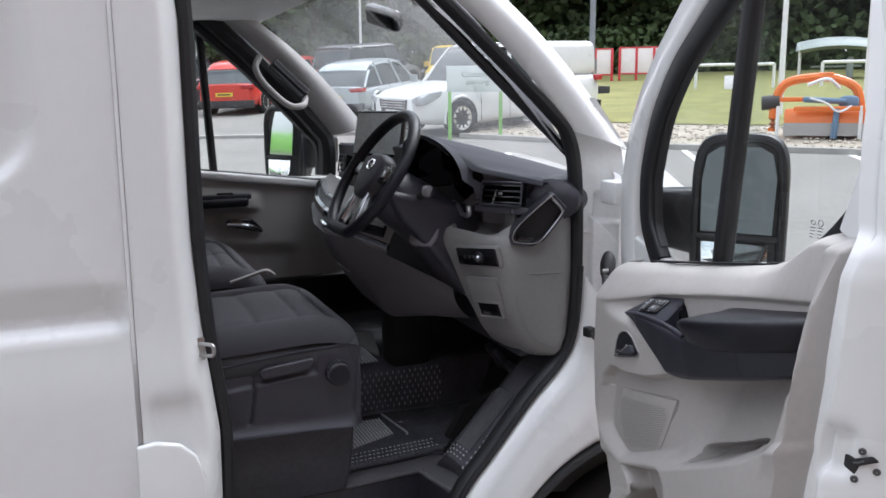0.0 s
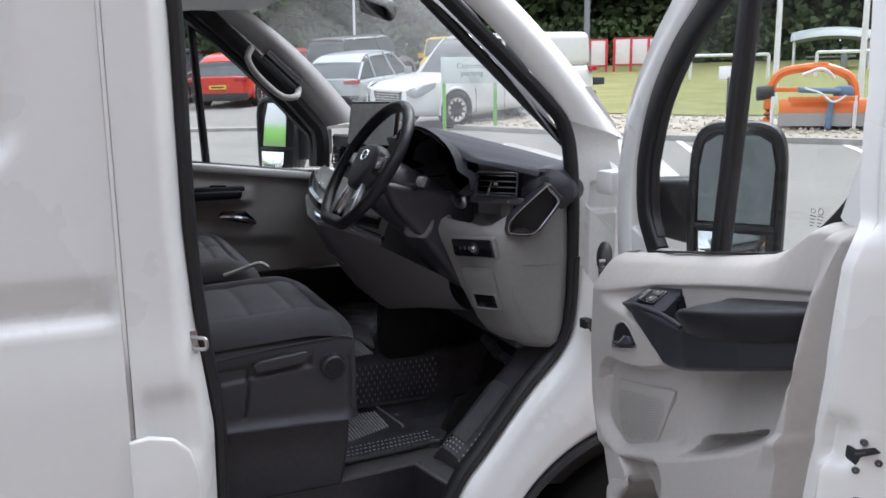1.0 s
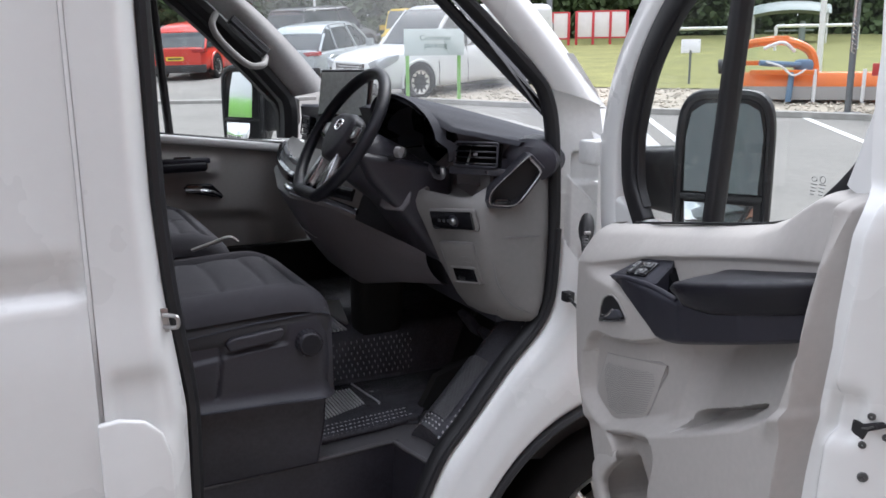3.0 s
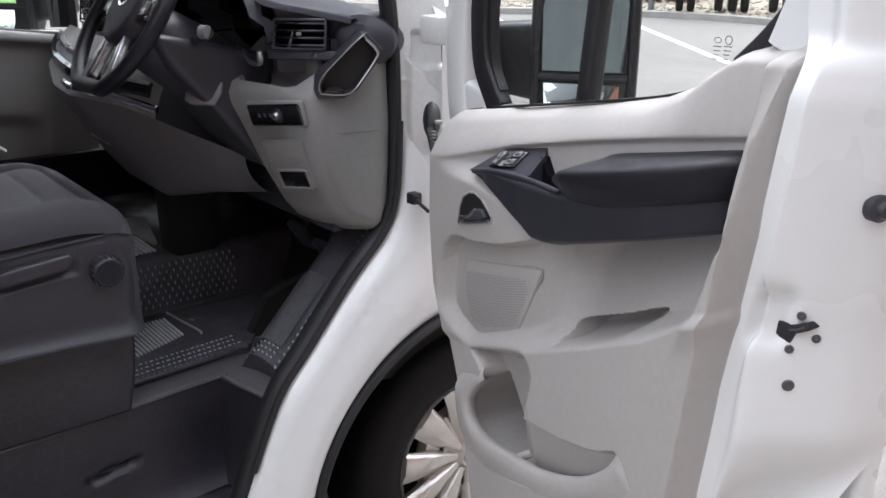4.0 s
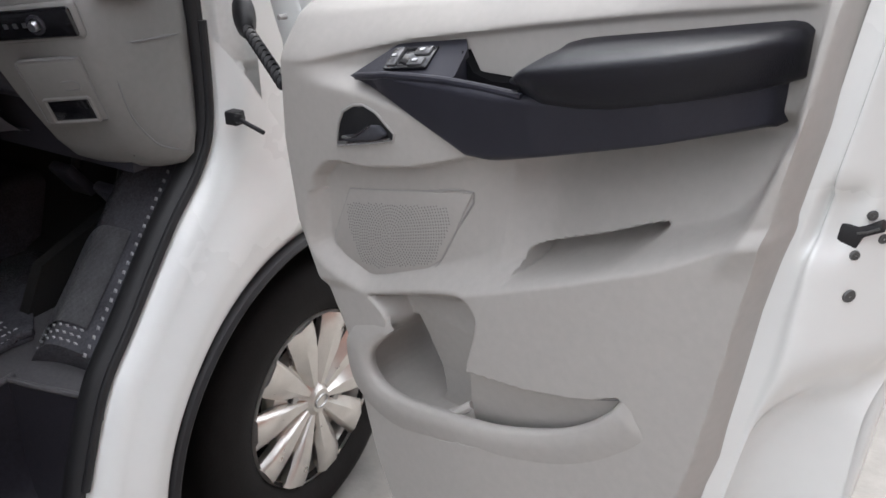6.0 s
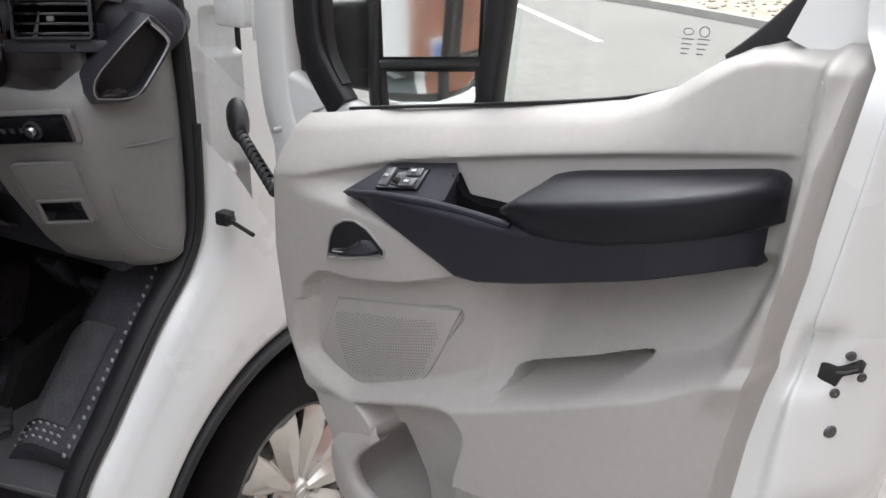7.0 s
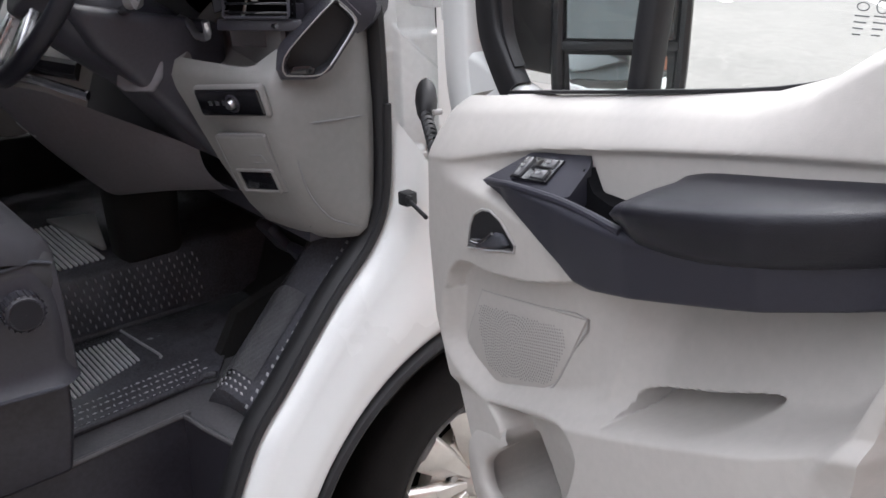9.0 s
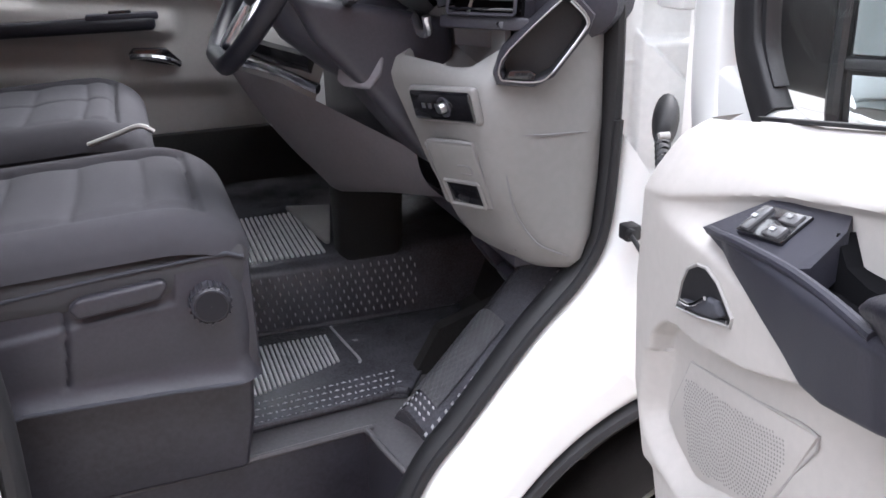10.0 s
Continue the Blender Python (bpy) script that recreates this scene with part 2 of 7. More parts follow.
def tube(points, radius, sides=10, closed=False, flat=1.0, up=(0, 0, 1)):
    """A round or flattened bar along a line of points; radius may be one number or one a point."""
    pts = [Vector(p) for p in points]
    secs = []
    for i, p in enumerate(pts):
        a = pts[(i - 1) % len(pts)] if closed or i else pts[0]
        b = pts[(i + 1) % len(pts)] if closed or i < len(pts) - 1 else pts[-1]
        d = (b - a).normalized()
        s = d.cross(Vector(up))
        s = s.normalized() if s.length > 1e-4 else Vector((1, 0, 0))
        w = s.cross(d).normalized()
        r = radius[i] if isinstance(radius, (list, tuple)) else radius
        secs.append([p + s * (r * math.cos(t)) + w * (r * flat * math.sin(t)) for t in (2 * math.pi * k / sides for k in range(sides))])
    if closed:
        return rings(secs + [secs[0]], caps=False)
    return rings(secs)


def lathe(profile, sides=32, axis="y", caps=False):
    """Turns a profile of (radius, along) about the axis."""
    secs = []
    for r, d in profile:
        ring = []
        for k in range(sides):
            t = 2 * math.pi * k / sides
            c, s = r * math.cos(t), r * math.sin(t)
            ring.append({"x": (d, c, s), "y": (c, d, s), "z": (c, s, d)}[axis])
        secs.append(ring)
    return rings(secs, caps=caps)


def grid(f, nu, nv):
    """A sheet f(u, v), with u and v from 0 to 1."""
    return rings([[f(i / nu, j / nv) for i in range(nu + 1)] for j in range(nv + 1)], closed=False)


def line(points):
    """Straight-line reading of a table of (a, b), by a."""
    xs, ys = [p[0] for p in points], [p[1] for p in points]
    return lambda x: float(np.interp(x, xs, ys))


def bumpy(x, lo, hi, soft):
    """1 between lo and hi, softly 0 outside."""
    s = lambda t: 0.0 if t <= 0 else 1.0 if t >= 1 else t * t * (3 - 2 * t)
    return s((x - lo) / soft + 0.5) * s((hi - x) / soft + 0.5)


def join(*bms):
    """One bmesh out of several."""
    out = bmesh.new()
    for bm in bms:
        data = bpy.data.meshes.new("scrap")
        bm.to_mesh(data)
        bm.free()
        out.from_mesh(data)
        bpy.data.meshes.remove(data)
    return out


def text_mesh(words, size, m, material, name, parent=None):
    """Lettering in the built-in font as a thin mesh."""
    cu = bpy.data.curves.new(name, "FONT")
    cu.body, cu.size, cu.align_x, cu.align_y, cu.extrude = words, size, "CENTER", "CENTER", 0.002
    tmp = bpy.data.objects.new("scrap", cu)
    data = bpy.data.meshes.new_from_object(tmp)
    bpy.data.objects.remove(tmp)
    data.transform(m)
    data.materials.clear()
    data.materials.append(material)
    ob = new(name, data)
    ob.parent = parent
    return ob


# ---------------------------------------------------------------- ground
RISE = 0.08


def height(x, y):
    """The car park rises gently away from the van."""
    c = (x + y) / math.sqrt(2) - 1.5
    return RISE * max(0.0, c) if c < 40 else RISE * 40 + 0.02 * (c - 40)


def sheet(x0, x1, y0, y1, nx, ny, lift=0.0):
    bm = bmesh.new()
    pts = {}
    for i in range(nx + 1):
        for j in range(ny + 1):
            x, y = x0 + (x1 - x0) * i / nx, y0 + (y1 - y0) * j / ny
            pts[i, j] = bm.verts.new((x, y, height(x, y) + lift))
    for i in range(nx):
        for j in range(ny):
            bm.faces.new((pts[i, j], pts[i + 1, j], pts[i + 1, j + 1], pts[i, j + 1]))
    return bm


tagged(part("ground", sheet(-60, 160, -60, 160, 110, 110), ASPHALT), "worn grey asphalt car park", "ground", kind="structure")


def strip(name, points, width, lift, thick, material, label, category):
    """A band that lies on the ground along a line, with a thickness."""
    pts = spline([(x, y, 0) for x, y in points], 6)
    secs = []
    for i, p in enumerate(pts):
        d = (pts[min(i + 1, len(pts) - 1)] - pts[max(i - 1, 0)]).normalized()
        s = Vector((-d.y, d.x, 0)) * width / 2
        a, b = p + s, p - s
        za, zb = height(a.x, a.y) + lift, height(b.x, b.y) + lift
        secs.append([(a.x, a.y, za - thick), (a.x, a.y, za), (b.x, b.y, zb), (b.x, b.y, zb - thick)])
    return tagged(part(name, rings(secs), material, smooth=0), label, category, kind="structure")


def area(name, edge, far, lift, material, label, n=8):
    """Ground between a smooth near edge and a far edge."""
    a, b = spline([(x, y, 0) for x, y in edge], 6), spline([(x, y, 0) for x, y in far], 6)
    rows = []
    for k in range(n + 1):
        row = []
        for p, q in zip(a, b):
            v = p.lerp(q, k / n)
            row.append((v.x, v.y, height(v.x, v.y) + lift))
        rows.append(row)
    return tagged(part(name, rings(rows, closed=False), material, smooth=60), label, "ground", kind="structure")


GRAVEL_EDGE = [(6.9, 13.6), (8.2, 11.2), (9.2, 9.4), (10.6, 7.7), (11.5, 5.9), (11.6, 4.1), (11.0, 1.2), (9.5, -2.0), (7.0, -6.0)]
GRASS_EDGE = [(8.4, 17.5), (10.0, 14.6), (11.4, 12.3), (13.2, 10.2), (14.6, 7.8), (15.2, 5.2), (14.6, 1.5), (13.0, -2.4), (10.0, -7.5)]
area("gravel_strip", GRAVEL_EDGE, GRASS_EDGE, 0.03, GRAVEL, "pale gravel bed beside the car park")
area("grass", GRASS_EDGE, [(14.0, 40.0), (24.0, 38.0), (34.0, 34.0), (44.0, 28.0), (52.0, 20.0), (56.0, 10.0), (54.0, -2.0), (44.0, -14.0), (30.0, -24.0)], 0.05, GRASS, "sunlit mown grass verge")
strip("kerb", GRAVEL_EDGE, 0.14, 0.09, 0.2, KERB, "low concrete kerb along the gravel", "kerb")
strip("kerb", [(-6.0, 21.5), (-1.0, 19.2), (2.4, 17.2), (4.2, 16.0), (5.4, 15.6)], 0.16, 0.07, 0.2, KERB, "low concrete kerb of the parking bays", "kerb")
for a, b in (((9.1, 9.45), (7.2, 6.1)), ((10.75, 7.6), (8.6, 4.0)), ((11.4, 4.9), (8.7, 1.9)), ((6.6, 11.0), (5.2, 8.0))):
    strip("parking_line", [a, b], 0.1, 0.004, 0.004, LINEPAINT, "white painted parking bay line", "road marking")
# loose stones that can be told apart on the near gravel
rnd = random.Random(5)
edge_pts, far_pts = spline([(x, y, 0) for x, y in GRAVEL_EDGE], 6), spline([(x, y, 0) for x, y in GRASS_EDGE], 6)
verts, faces = [], []
for _ in range(2600):
    k = rnd.random() * (len(edge_pts) - 1)
    i = int(k)
    p = edge_pts[i].lerp(edge_pts[i + 1], k - i).lerp(far_pts[i].lerp(far_pts[i + 1], k - i), rnd.random() * 0.95 + 0.03)
    r = rnd.uniform(0.02, 0.055)
    z = height(p.x, p.y) + 0.03 + r * 0.3
    base = len(verts)
    turn = rnd.random() * 6.28
    for dx, dy, dz in ((1, 0, 0), (0, 1, 0), (-1, 0, 0), (0, -1, 0), (0, 0, 0.7), (0, 0, -0.7)):
        s = r * rnd.uniform(0.75, 1.2)
        verts.append((p.x + s * (dx * math.cos(turn) - dy * math.sin(turn)), p.y + s * (dx * math.sin(turn) + dy * math.cos(turn)), z + s * dz))
    for a, b, c in ((0, 1, 4), (1, 2, 4), (2, 3, 4), (3, 0, 4), (1, 0, 5), (2, 1, 5), (3, 2, 5), (0, 3, 5)):
        faces.append((base + a, base + b, base + c))
data = bpy.data.meshes.new("gravel_stones")
data.from_pydata(verts, [], faces)
data.materials.append(STONE)
tagged(new("gravel_stones", data), "scattered pale stones on the gravel bed", "gravel", kind="stuff")

# ---------------------------------------------------------------- the van: body
van = tagged(empty("van"), "white panel van with its driver's door standing open", "van")
OPEN_REAR = [(0.07, 2.06), (0.085, 1.9), (0.085, 1.45), (0.10, 1.2), (0.122, 1.0), (0.118, 0.75), (0.12, 0.42)]
OPEN_FRONT = [(0.60, 0.42), (0.655, 0.56), (0.73, 0.72), (0.81, 0.815), (0.93, 0.955), (1.02, 1.045), (1.06, 1.13), (1.073, 1.3), (1.068, 1.52), (1.045, 1.635), (0.985, 1.71), (0.72, 1.945), (0.58, 2.06)]
HUB = (1.24, 0.06, 0.355)
ARCH = 0.475


def panel(name, outline, y0, y1, material, label="", r=0.006, seg=2):
    return part(name, prism(outline, y0, y1, "y", r, seg), material, van, label)


# load-space side with its pressed recess and waist groove
def cargo(u, v):
    x, z = -3.2 + u * 3.145, 0.38 + v * 2.05
    qx, qz = max(0.0, x + 0.325), max(0.0, 1.695 - z)
    inner = bumpy(0.112 - math.hypot(qx, qz), 0.0, 9.0, 0.018) * bumpy(x, -2.9, 9, 0.05) * bumpy(z, 0, 2.3, 0.05)
    groove = line([(1.262, 0.0), (1.285, 1.0), (1.292, 1.0), (1.362, 0.12), (1.368, 0.0)])(z) * bumpy(x, -4, -0.068, 0.016)
    low = 0.012 * bumpy(z, 0.2, 1.2, 0.16)
    return (x, 0.03 * max(0, z - 1.9) ** 1.4 + 0.026 * inner + 0.029 * groove - low + 0.008, z)


part("side_panel", grid(cargo, 170, 150), WHITE, van, "white pressed side panel with a waist groove", smooth=60)
panel("side_backing", [(-3.2, 0.38), (-0.055, 0.38), (-0.055, 2.43), (-3.2, 2.43)], 0.05, 0.07, WHITE_IN)
# door pillar


def rim_surface(points, y0, y1, inset, name, material, label="", dy=0.0):
    """The jamb that runs along an opening's edge, turning inwards."""
    pts = spline([(x, 0, z) for x, z in points], 6)
    rows = []
    for t, push in ((0.0, 0.0), (0.25, 0.012), (1.0, 1.0)):
        row = []
        for i, p in enumerate(pts):
            d = (pts[min(i + 1, len(pts) - 1)] - pts[max(i - 1, 0)]).normalized()
            n = Vector((-d.z, 0, d.x))
            q = p + n * inset * (push if push < 1 else 1)
            row.append((q.x, y0 + (y1 - y0) * t + dy, q.z))
        rows.append(row)
    return part(name, rings(rows, closed=False), material, van, label, smooth=50)


def seal_line(points, y, radius, name, flat=1.0):
    return part(name, tube(spline([(x, y, z) for x, z in points], 6), radius, 10, flat=flat, up=(0, 1, 0)), SEAL, van, "black rubber door seal")


def pillar_face(u, v):
    """The pillar's outer face, rolling inwards to the door opening."""
    z = 0.38 + 2.05 * v
    edge = line(sorted([(b, a) for a, b in OPEN_REAR]))(z)
    x = -0.045 + (edge + 0.045) * u
    roll = max(0.0, (u - 0.62) / 0.38)
    dent = 0.012 * bumpy(z, 0.95, 1.1, 0.05) * bumpy(u, 0.1, 0.8, 0.2)
    low = -0.012 * bumpy(z, 0.2, 1.2, 0.16)
    return (x, 0.008 + low + 0.03 * max(0, z - 1.9) ** 1.4 + 0.055 * roll ** 2.0 + dent, z)


part("door_pillar", grid(pillar_face, 30, 120), WHITE, van, "white door pillar", smooth=60)
part("pillar_backing", box(-0.05, 0.06, 0.075, 0.16, 0.38, 2.43, 0.01), WHITE_IN, van)
fuel = prism([(-0.06, 0.40), (-0.06, 1.015), (-0.02, 1.02), (0.03, 1.008), (0.062, 0.975), (0.078, 0.92), (0.078, 0.40)], -0.022, -0.004, "y", 0.006, 3)
part("filler_flap", fuel, WHITE, van, "white fuel filler flap at the pillar's foot")
part("panel_gap", box(-0.0545, -0.0465, 0.004, 0.03, 0.38, 2.4), WHITE_IN, van)
striker = empty("striker", (0.085, 0.03, 1.2), van)
part("loop", tube(spline([(0, 0.0, 0.012), (0, -0.03, 0.012), (0, -0.036, 0.0), (0, -0.03, -0.012), (0, 0.0, -0.012)], 6), 0.0045, 8, up=(1, 0, 0)), STEEL, striker, "steel striker loop", m=pose(0, 0, 0, 0, 0, 50))
part("plate", box(-0.012, 0.012, 0.0, 0.005, -0.026, 0.026, 0.003), STEEL, striker)

# front wing between door opening and wheel arch, rolled into both edges
arch_ring = [(HUB[0] + ARCH * math.cos(t), HUB[2] + ARCH * math.sin(t)) for t in np.linspace(math.pi * 1.02, math.pi * 0.42, 26)]
front_low = spline([(x, 0, z) for x, z in OPEN_FRONT[:8]], 8)


def wing(u, v):
    k = v * (len(front_low) - 1)
    i = min(int(k), len(front_low) - 2)
    a = front_low[i].lerp(front_low[i + 1], k - i)
    t = math.pi * (1.02 - 0.58 * v ** 1.1)
    b = Vector((HUB[0] + ARCH * math.cos(t), 0, HUB[2] + ARCH * math.sin(t)))
    p = a.lerp(b, u)
    ina = max(0.0, 1 - u / 0.28)
    outb = max(0.0, (u - 0.86) / 0.14)
    flare = -0.03 * bumpy(u, 0.45, 1.1, 0.5)
    y = 0.012 + 0.062 * ina ** 1.7 + flare + 0.02 * outb ** 2
    return (p.x, y, p.z)


part("front_wing", grid(wing, 40, 90), WHITE, van, "white front wing rolled round the wheel arch", smooth=60)
lip = [(x, -0.012, z) for x, z in arch_ring]
part("arch_trim", tube(lip, 0.012, 8, up=(0, 1, 0), flat=1.6), SEAL, van, "black wheel arch edge trim")
part("arch_liner", grid(lambda u, v: (HUB[0] + (ARCH - 0.012) * math.cos(math.pi * (1.1 - 1.2 * u)), 0.0 + 0.42 * v, HUB[2] + (ARCH - 0.012) * math.sin(math.pi * (1.1 - 1.2 * u))), 40, 6), LINER, van, "black plastic wheel arch liner", smooth=60)
part("arch_back", prism([(0.72, 0.15), (0.72, 0.5), (0.9, 0.8), (1.24, 0.9), (1.7, 0.8), (1.75, 0.15)], 0.42, 0.45, "y"), LINER, van)

# front pillar jamb behind the open door, with ridges and pressings
def jamb(u, v):
    z = 1.02 + 0.72 * v
    x = 1.06 + 0.125 * u
    front = line([(1.0, 1.045), (1.13, 1.06), (1.3, 1.073), (1.52, 1.068), (1.64, 1.045), (1.76, 0.95)])(z)
    x = front + 0.135 * u
    ridge = 0.005 * (bumpy(z, 1.384, 1.390, 0.006) + bumpy(z, 1.253, 1.259, 0.006)) * bumpy(x, 0.9, 1.112, 0.008)
    pocket = 0.022 * bumpy(x, 1.126, 1.30, 0.014) * bumpy(z, 1.414, 1.490, 0.014)
    flat = 0.012 * bumpy(1.417 - (x - 1.126) * 1.05 - z, 0.0, 9.0, 0.012) * bumpy(x, 1.113, 9.0, 0.012) * bumpy(z, 1.20, 9.0, 0.03)
    block = 0.026 * bumpy(z, 0.9, 1.205, 0.02) * bumpy(x, 1.083, 1.155, 0.016)
    return (x, 0.075 - 0.045 * max(0, u - 0.25) ** 1.3 + pocket - ridge - flat - block, z)


part("front_jamb", grid(jamb, 70, 160), WHITE_IN, van, "white front door jamb with pressed ridges", smooth=60)
part("outer_wing", grid(lambda u, v: (1.17 + 0.78 * u, 0.02 + 0.12 * u ** 3 + 0.13 * max(0, v - 0.85) / 0.15 * 0.5, 0.84 + (min(1.60, 1.60 - 0.70 * (1.17 + 0.78 * u - 1.28)) - 0.84) * v), 30, 30), WHITE, van, "white outer wing", smooth=60)
part("bonnet", grid(lambda u, v: (1.16 + 0.8 * u, 0.08 + 1.62 * v, 1.40 - 0.30 * u ** 1.1 + 0.05 * math.sin(math.pi * v)), 30, 30), WHITE, van, "white sloping bonnet", smooth=60)
part("nose", prism([(1.88, 0.35), (2.05, 0.5), (2.04, 0.9), (1.97, 1.09), (1.88, 1.12)], 0.1, 1.66, "y", 0.02), WHITE, van)

# windscreen pillar: white outside, grey trim inside, black seal between
def band(name, a0, a1, b0, b1, thick, material, label="", n=14, curve=0.03):
    """A slanted pillar skin between two lines (each from its foot to its head)."""
    def f(u, v):
        p = Vector(a0).lerp(Vector(a1), v)
        q = Vector(b0).lerp(Vector(b1), v)
        m = p.lerp(q, u)
        bow = Vector((curve * 0.5, 0, curve)) * math.sin(math.pi * v)
        return m + bow + Vector((0, -thick * math.sin(math.pi * u), 0))
    return part(name, grid(f, 10, n), material, van, label, smooth=60)


band("windscreen_pillar", (1.045, 0.062, 1.655), (0.55, 0.10, 2.09), (1.215, 0.05, 1.60), (0.69, 0.115, 2.12), 0.035, WHITE, "white windscreen pillar")
band("pillar_trim", (1.03, 0.085, 1.60), (0.53, 0.12, 2.06), (1.10, 0.17, 1.60), (0.62, 0.2, 2.12), 0.0, DARK, "dark inner pillar trim")
seal_line(OPEN_FRONT, 0.078, 0.017, "front_seal", 1.5)
seal_line(OPEN_FRONT[1:8], 0.05, 0.008, "front_seal_lip", 1.0)
seal_line([(x + 0.012, z) for x, z in OPEN_REAR], 0.078, 0.019, "rear_seal", 1.6)
seal_line([(0.12, 0.42), (0.3, 0.40), (0.6, 0.42)], 0.06, 0.014, "sill_seal", 1.2)
part("sill", box(0.06, 0.66, 0.0, 0.1, 0.30, 0.405, 0.02, 3), WHITE, van, "white door sill")
part("roof", prism([(-3.2, 2.40), (-3.2, 2.52), (0.3, 2.52), (0.66, 2.30), (0.72, 2.13), (0.5, 2.08), (0.1, 2.06), (0.05, 2.40)], 0.10, 1.68, "y", 0.02, 3), WHITE, van, "white roof")
# headlining is kept very pale so that it brightens the cab
part("headlining", box(0.0, 0.55, 0.14, 1.62, 2.04, 2.055), PILLARGREY, van, "headlining made pale to bounce light")
shield = part("windscreen", grid(lambda u, v: (1.52 - 0.02 - 0.83 * v - 0.28 * (2 * u - 1) ** 2 * (1 - 0.35 * v), 0.13 + 1.49 * u, 1.47 + 0.66 * v), 20, 16), SHIELD, van, "clear windscreen", smooth=60)
shield.visible_shadow = False
part("windscreen_edge", tube([(1.50 - 0.83 * v - 0.28 * (1 - 0.35 * v), 0.135, 1.47 + 0.66 * v) for v in np.linspace(0, 1, 12)], 0.024, 8, flat=0.5), SEAL, van, "black windscreen edge")

# far side of the cab
part("far_side", prism([(-3.2, 0.38), (0.1, 0.38), (0.1, 2.43), (-3.2, 2.43)], 1.66, 1.74, "y", 0.01), WHITE, van)
# out of view; its pale tone is chosen to reflect light into the cab
part("bulkhead", box(-0.62, -0.58, 0.12, 1.66, 0.5, 2.4, 0.01), PILLARGREY, van, "unseen bulkhead behind the seats, made pale to bounce light")
part("rear_wall", box(-3.2, -3.15, 0.0, 1.74, 0.38, 2.43), WHITE, van)
band("far_windscreen_pillar", (0.81, 1.53, 1.60), (0.35, 1.51, 2.08), (0.955, 1.50, 1.63), (0.435, 1.47, 2.10), 0.04, PILLARTRIM, "grey trimmed far windscreen pillar")
part("far_pillar_lining", tube(spline([(0.80, 1.55, 1.44), (0.80, 1.55, 1.57), (0.752, 1.55, 1.645), (0.542, 1.55, 1.875), (0.325, 1.54, 2.07)], 6), 0.038, 8, up=(0, 1, 0)), SEAL, van)
part("far_pillar_seal", tube(spline([(0.78, 1.57, 1.44), (0.775, 1.57, 1.56), (0.72, 1.57, 1.63), (0.5, 1.57, 1.86), (0.27, 1.56, 2.06)], 6), 0.026, 8, up=(0, 1, 0)), SEAL, van)
grab = empty("grab_handle", (0, 0, 0), van)
part("grip", tube(spline([(0.525, 1.47, 1.905), (0.500, 1.42, 1.862), (0.528, 1.40, 1.802), (0.612, 1.40, 1.726), (0.672, 1.41, 1.722), (0.70, 1.47, 1.752)], 6), 0.0125, 10), PALE, grab, "grey plastic grip")
part("recess", tube([(0.573, 1.462, 1.884), (0.699, 1.462, 1.766)], 0.024, 8), SEAL, grab)
for k in range(3):
    part("recess_rib", tube([(0.565 + 0.012 * k, 1.437, 1.868 + 0.010 * k), (0.678 + 0.012 * k, 1.437, 1.762 + 0.010 * k)], 0.003, 6), DARK, grab)

part("far_kick_panel", box(0.35, 1.2, 1.50, 1.535, 0.66, 1.03, 0.01), LINER, van, "dark lining beside the far footwell")
far_door = empty("passenger_door", (0, 0, 0), van)


def fartrim(u, v):
    x, z = -0.05 + 0.9 * u, 0.62 + 0.86 * v
    ledge = -0.05 * bumpy(z, 1.33, 1.40, 0.03) * bumpy(x, -0.3, 0.50, 0.06)
    slot = 0.03 * bumpy(z, 1.22, 1.31, 0.03) * bumpy(x, -0.3, 0.36, 0.05)
    low = 0.03 * bumpy(z, 0.9, 1.17, 0.06) * bumpy(x, -0.2, 0.66, 0.1)
    return (x, 1.54 + ledge + slot + low + 0.05 * bumpy(z, 1.455, 1.6, 0.03), z - 0.12 * (x - 0.3) * (z - 0.62) / 0.86)


part("door_trim", grid(fartrim, 70, 70), LIGHTGREY, far_door, "grey moulded door trim", smooth=50)
part("outer_skin", prism([(0.1, 0.42), (0.9, 0.42), (0.98, 1.1), (0.95, 1.42), (0.1, 1.45)], 1.62, 1.7, "y", 0.01), WHITE, far_door)
part("armrest", box(-0.1, 0.46, 1.45, 1.53, 1.335, 1.375, 0.015, 3), ARMREST, far_door, "dark padded armrest")
part("switch_plate", box(0.28, 0.47, 1.455, 1.5, 1.365, 1.385, 0.006), ARMLOW, far_door)
part("switch", box(0.34, 0.40, 1.462, 1.49, 1.383, 1.392, 0.003), GLOSSBLACK, far_door)
hd, HD = empty("inner_handle", (0, 0, 0), far_door), Matrix.Translation((0.45, 1.52, 1.255))
part("cup", prism([(-0.075, 0.012), (-0.06, 0.028), (0.03, 0.024), (0.07, -0.02), (0.06, -0.032), (-0.05, -0.006)], -0.006, 0.02, "y", 0.004), GLOSSBLACK, hd, m=HD)
part("lever", tube(spline([(-0.07, -0.012, 0.006), (-0.02, -0.026, 0.006), (0.03, -0.02, -0.008), (0.062, -0.008, -0.026)], 5), 0.009, 8), CHROME, hd, "chrome lever", m=HD)
part("sill_cap", box(0.0, 0.80, 1.505, 1.60, 1.425, 1.455, 0.012, 3), PILLARGREY, far_door, "pale window sill", m=pose(0, 0, 0.045, 0, 7, 0))
fg = part("far_glass", box(0.1, 0.82, 1.595, 1.60, 1.43, 2.06), PANE, far_door)
fg.visible_shadow = False
part("window_bar", tube([(0.35, 1.59, 1.45), (0.318, 1.59, 2.08)], 0.016, 8), SEAL, far_door, "black window divider bar")
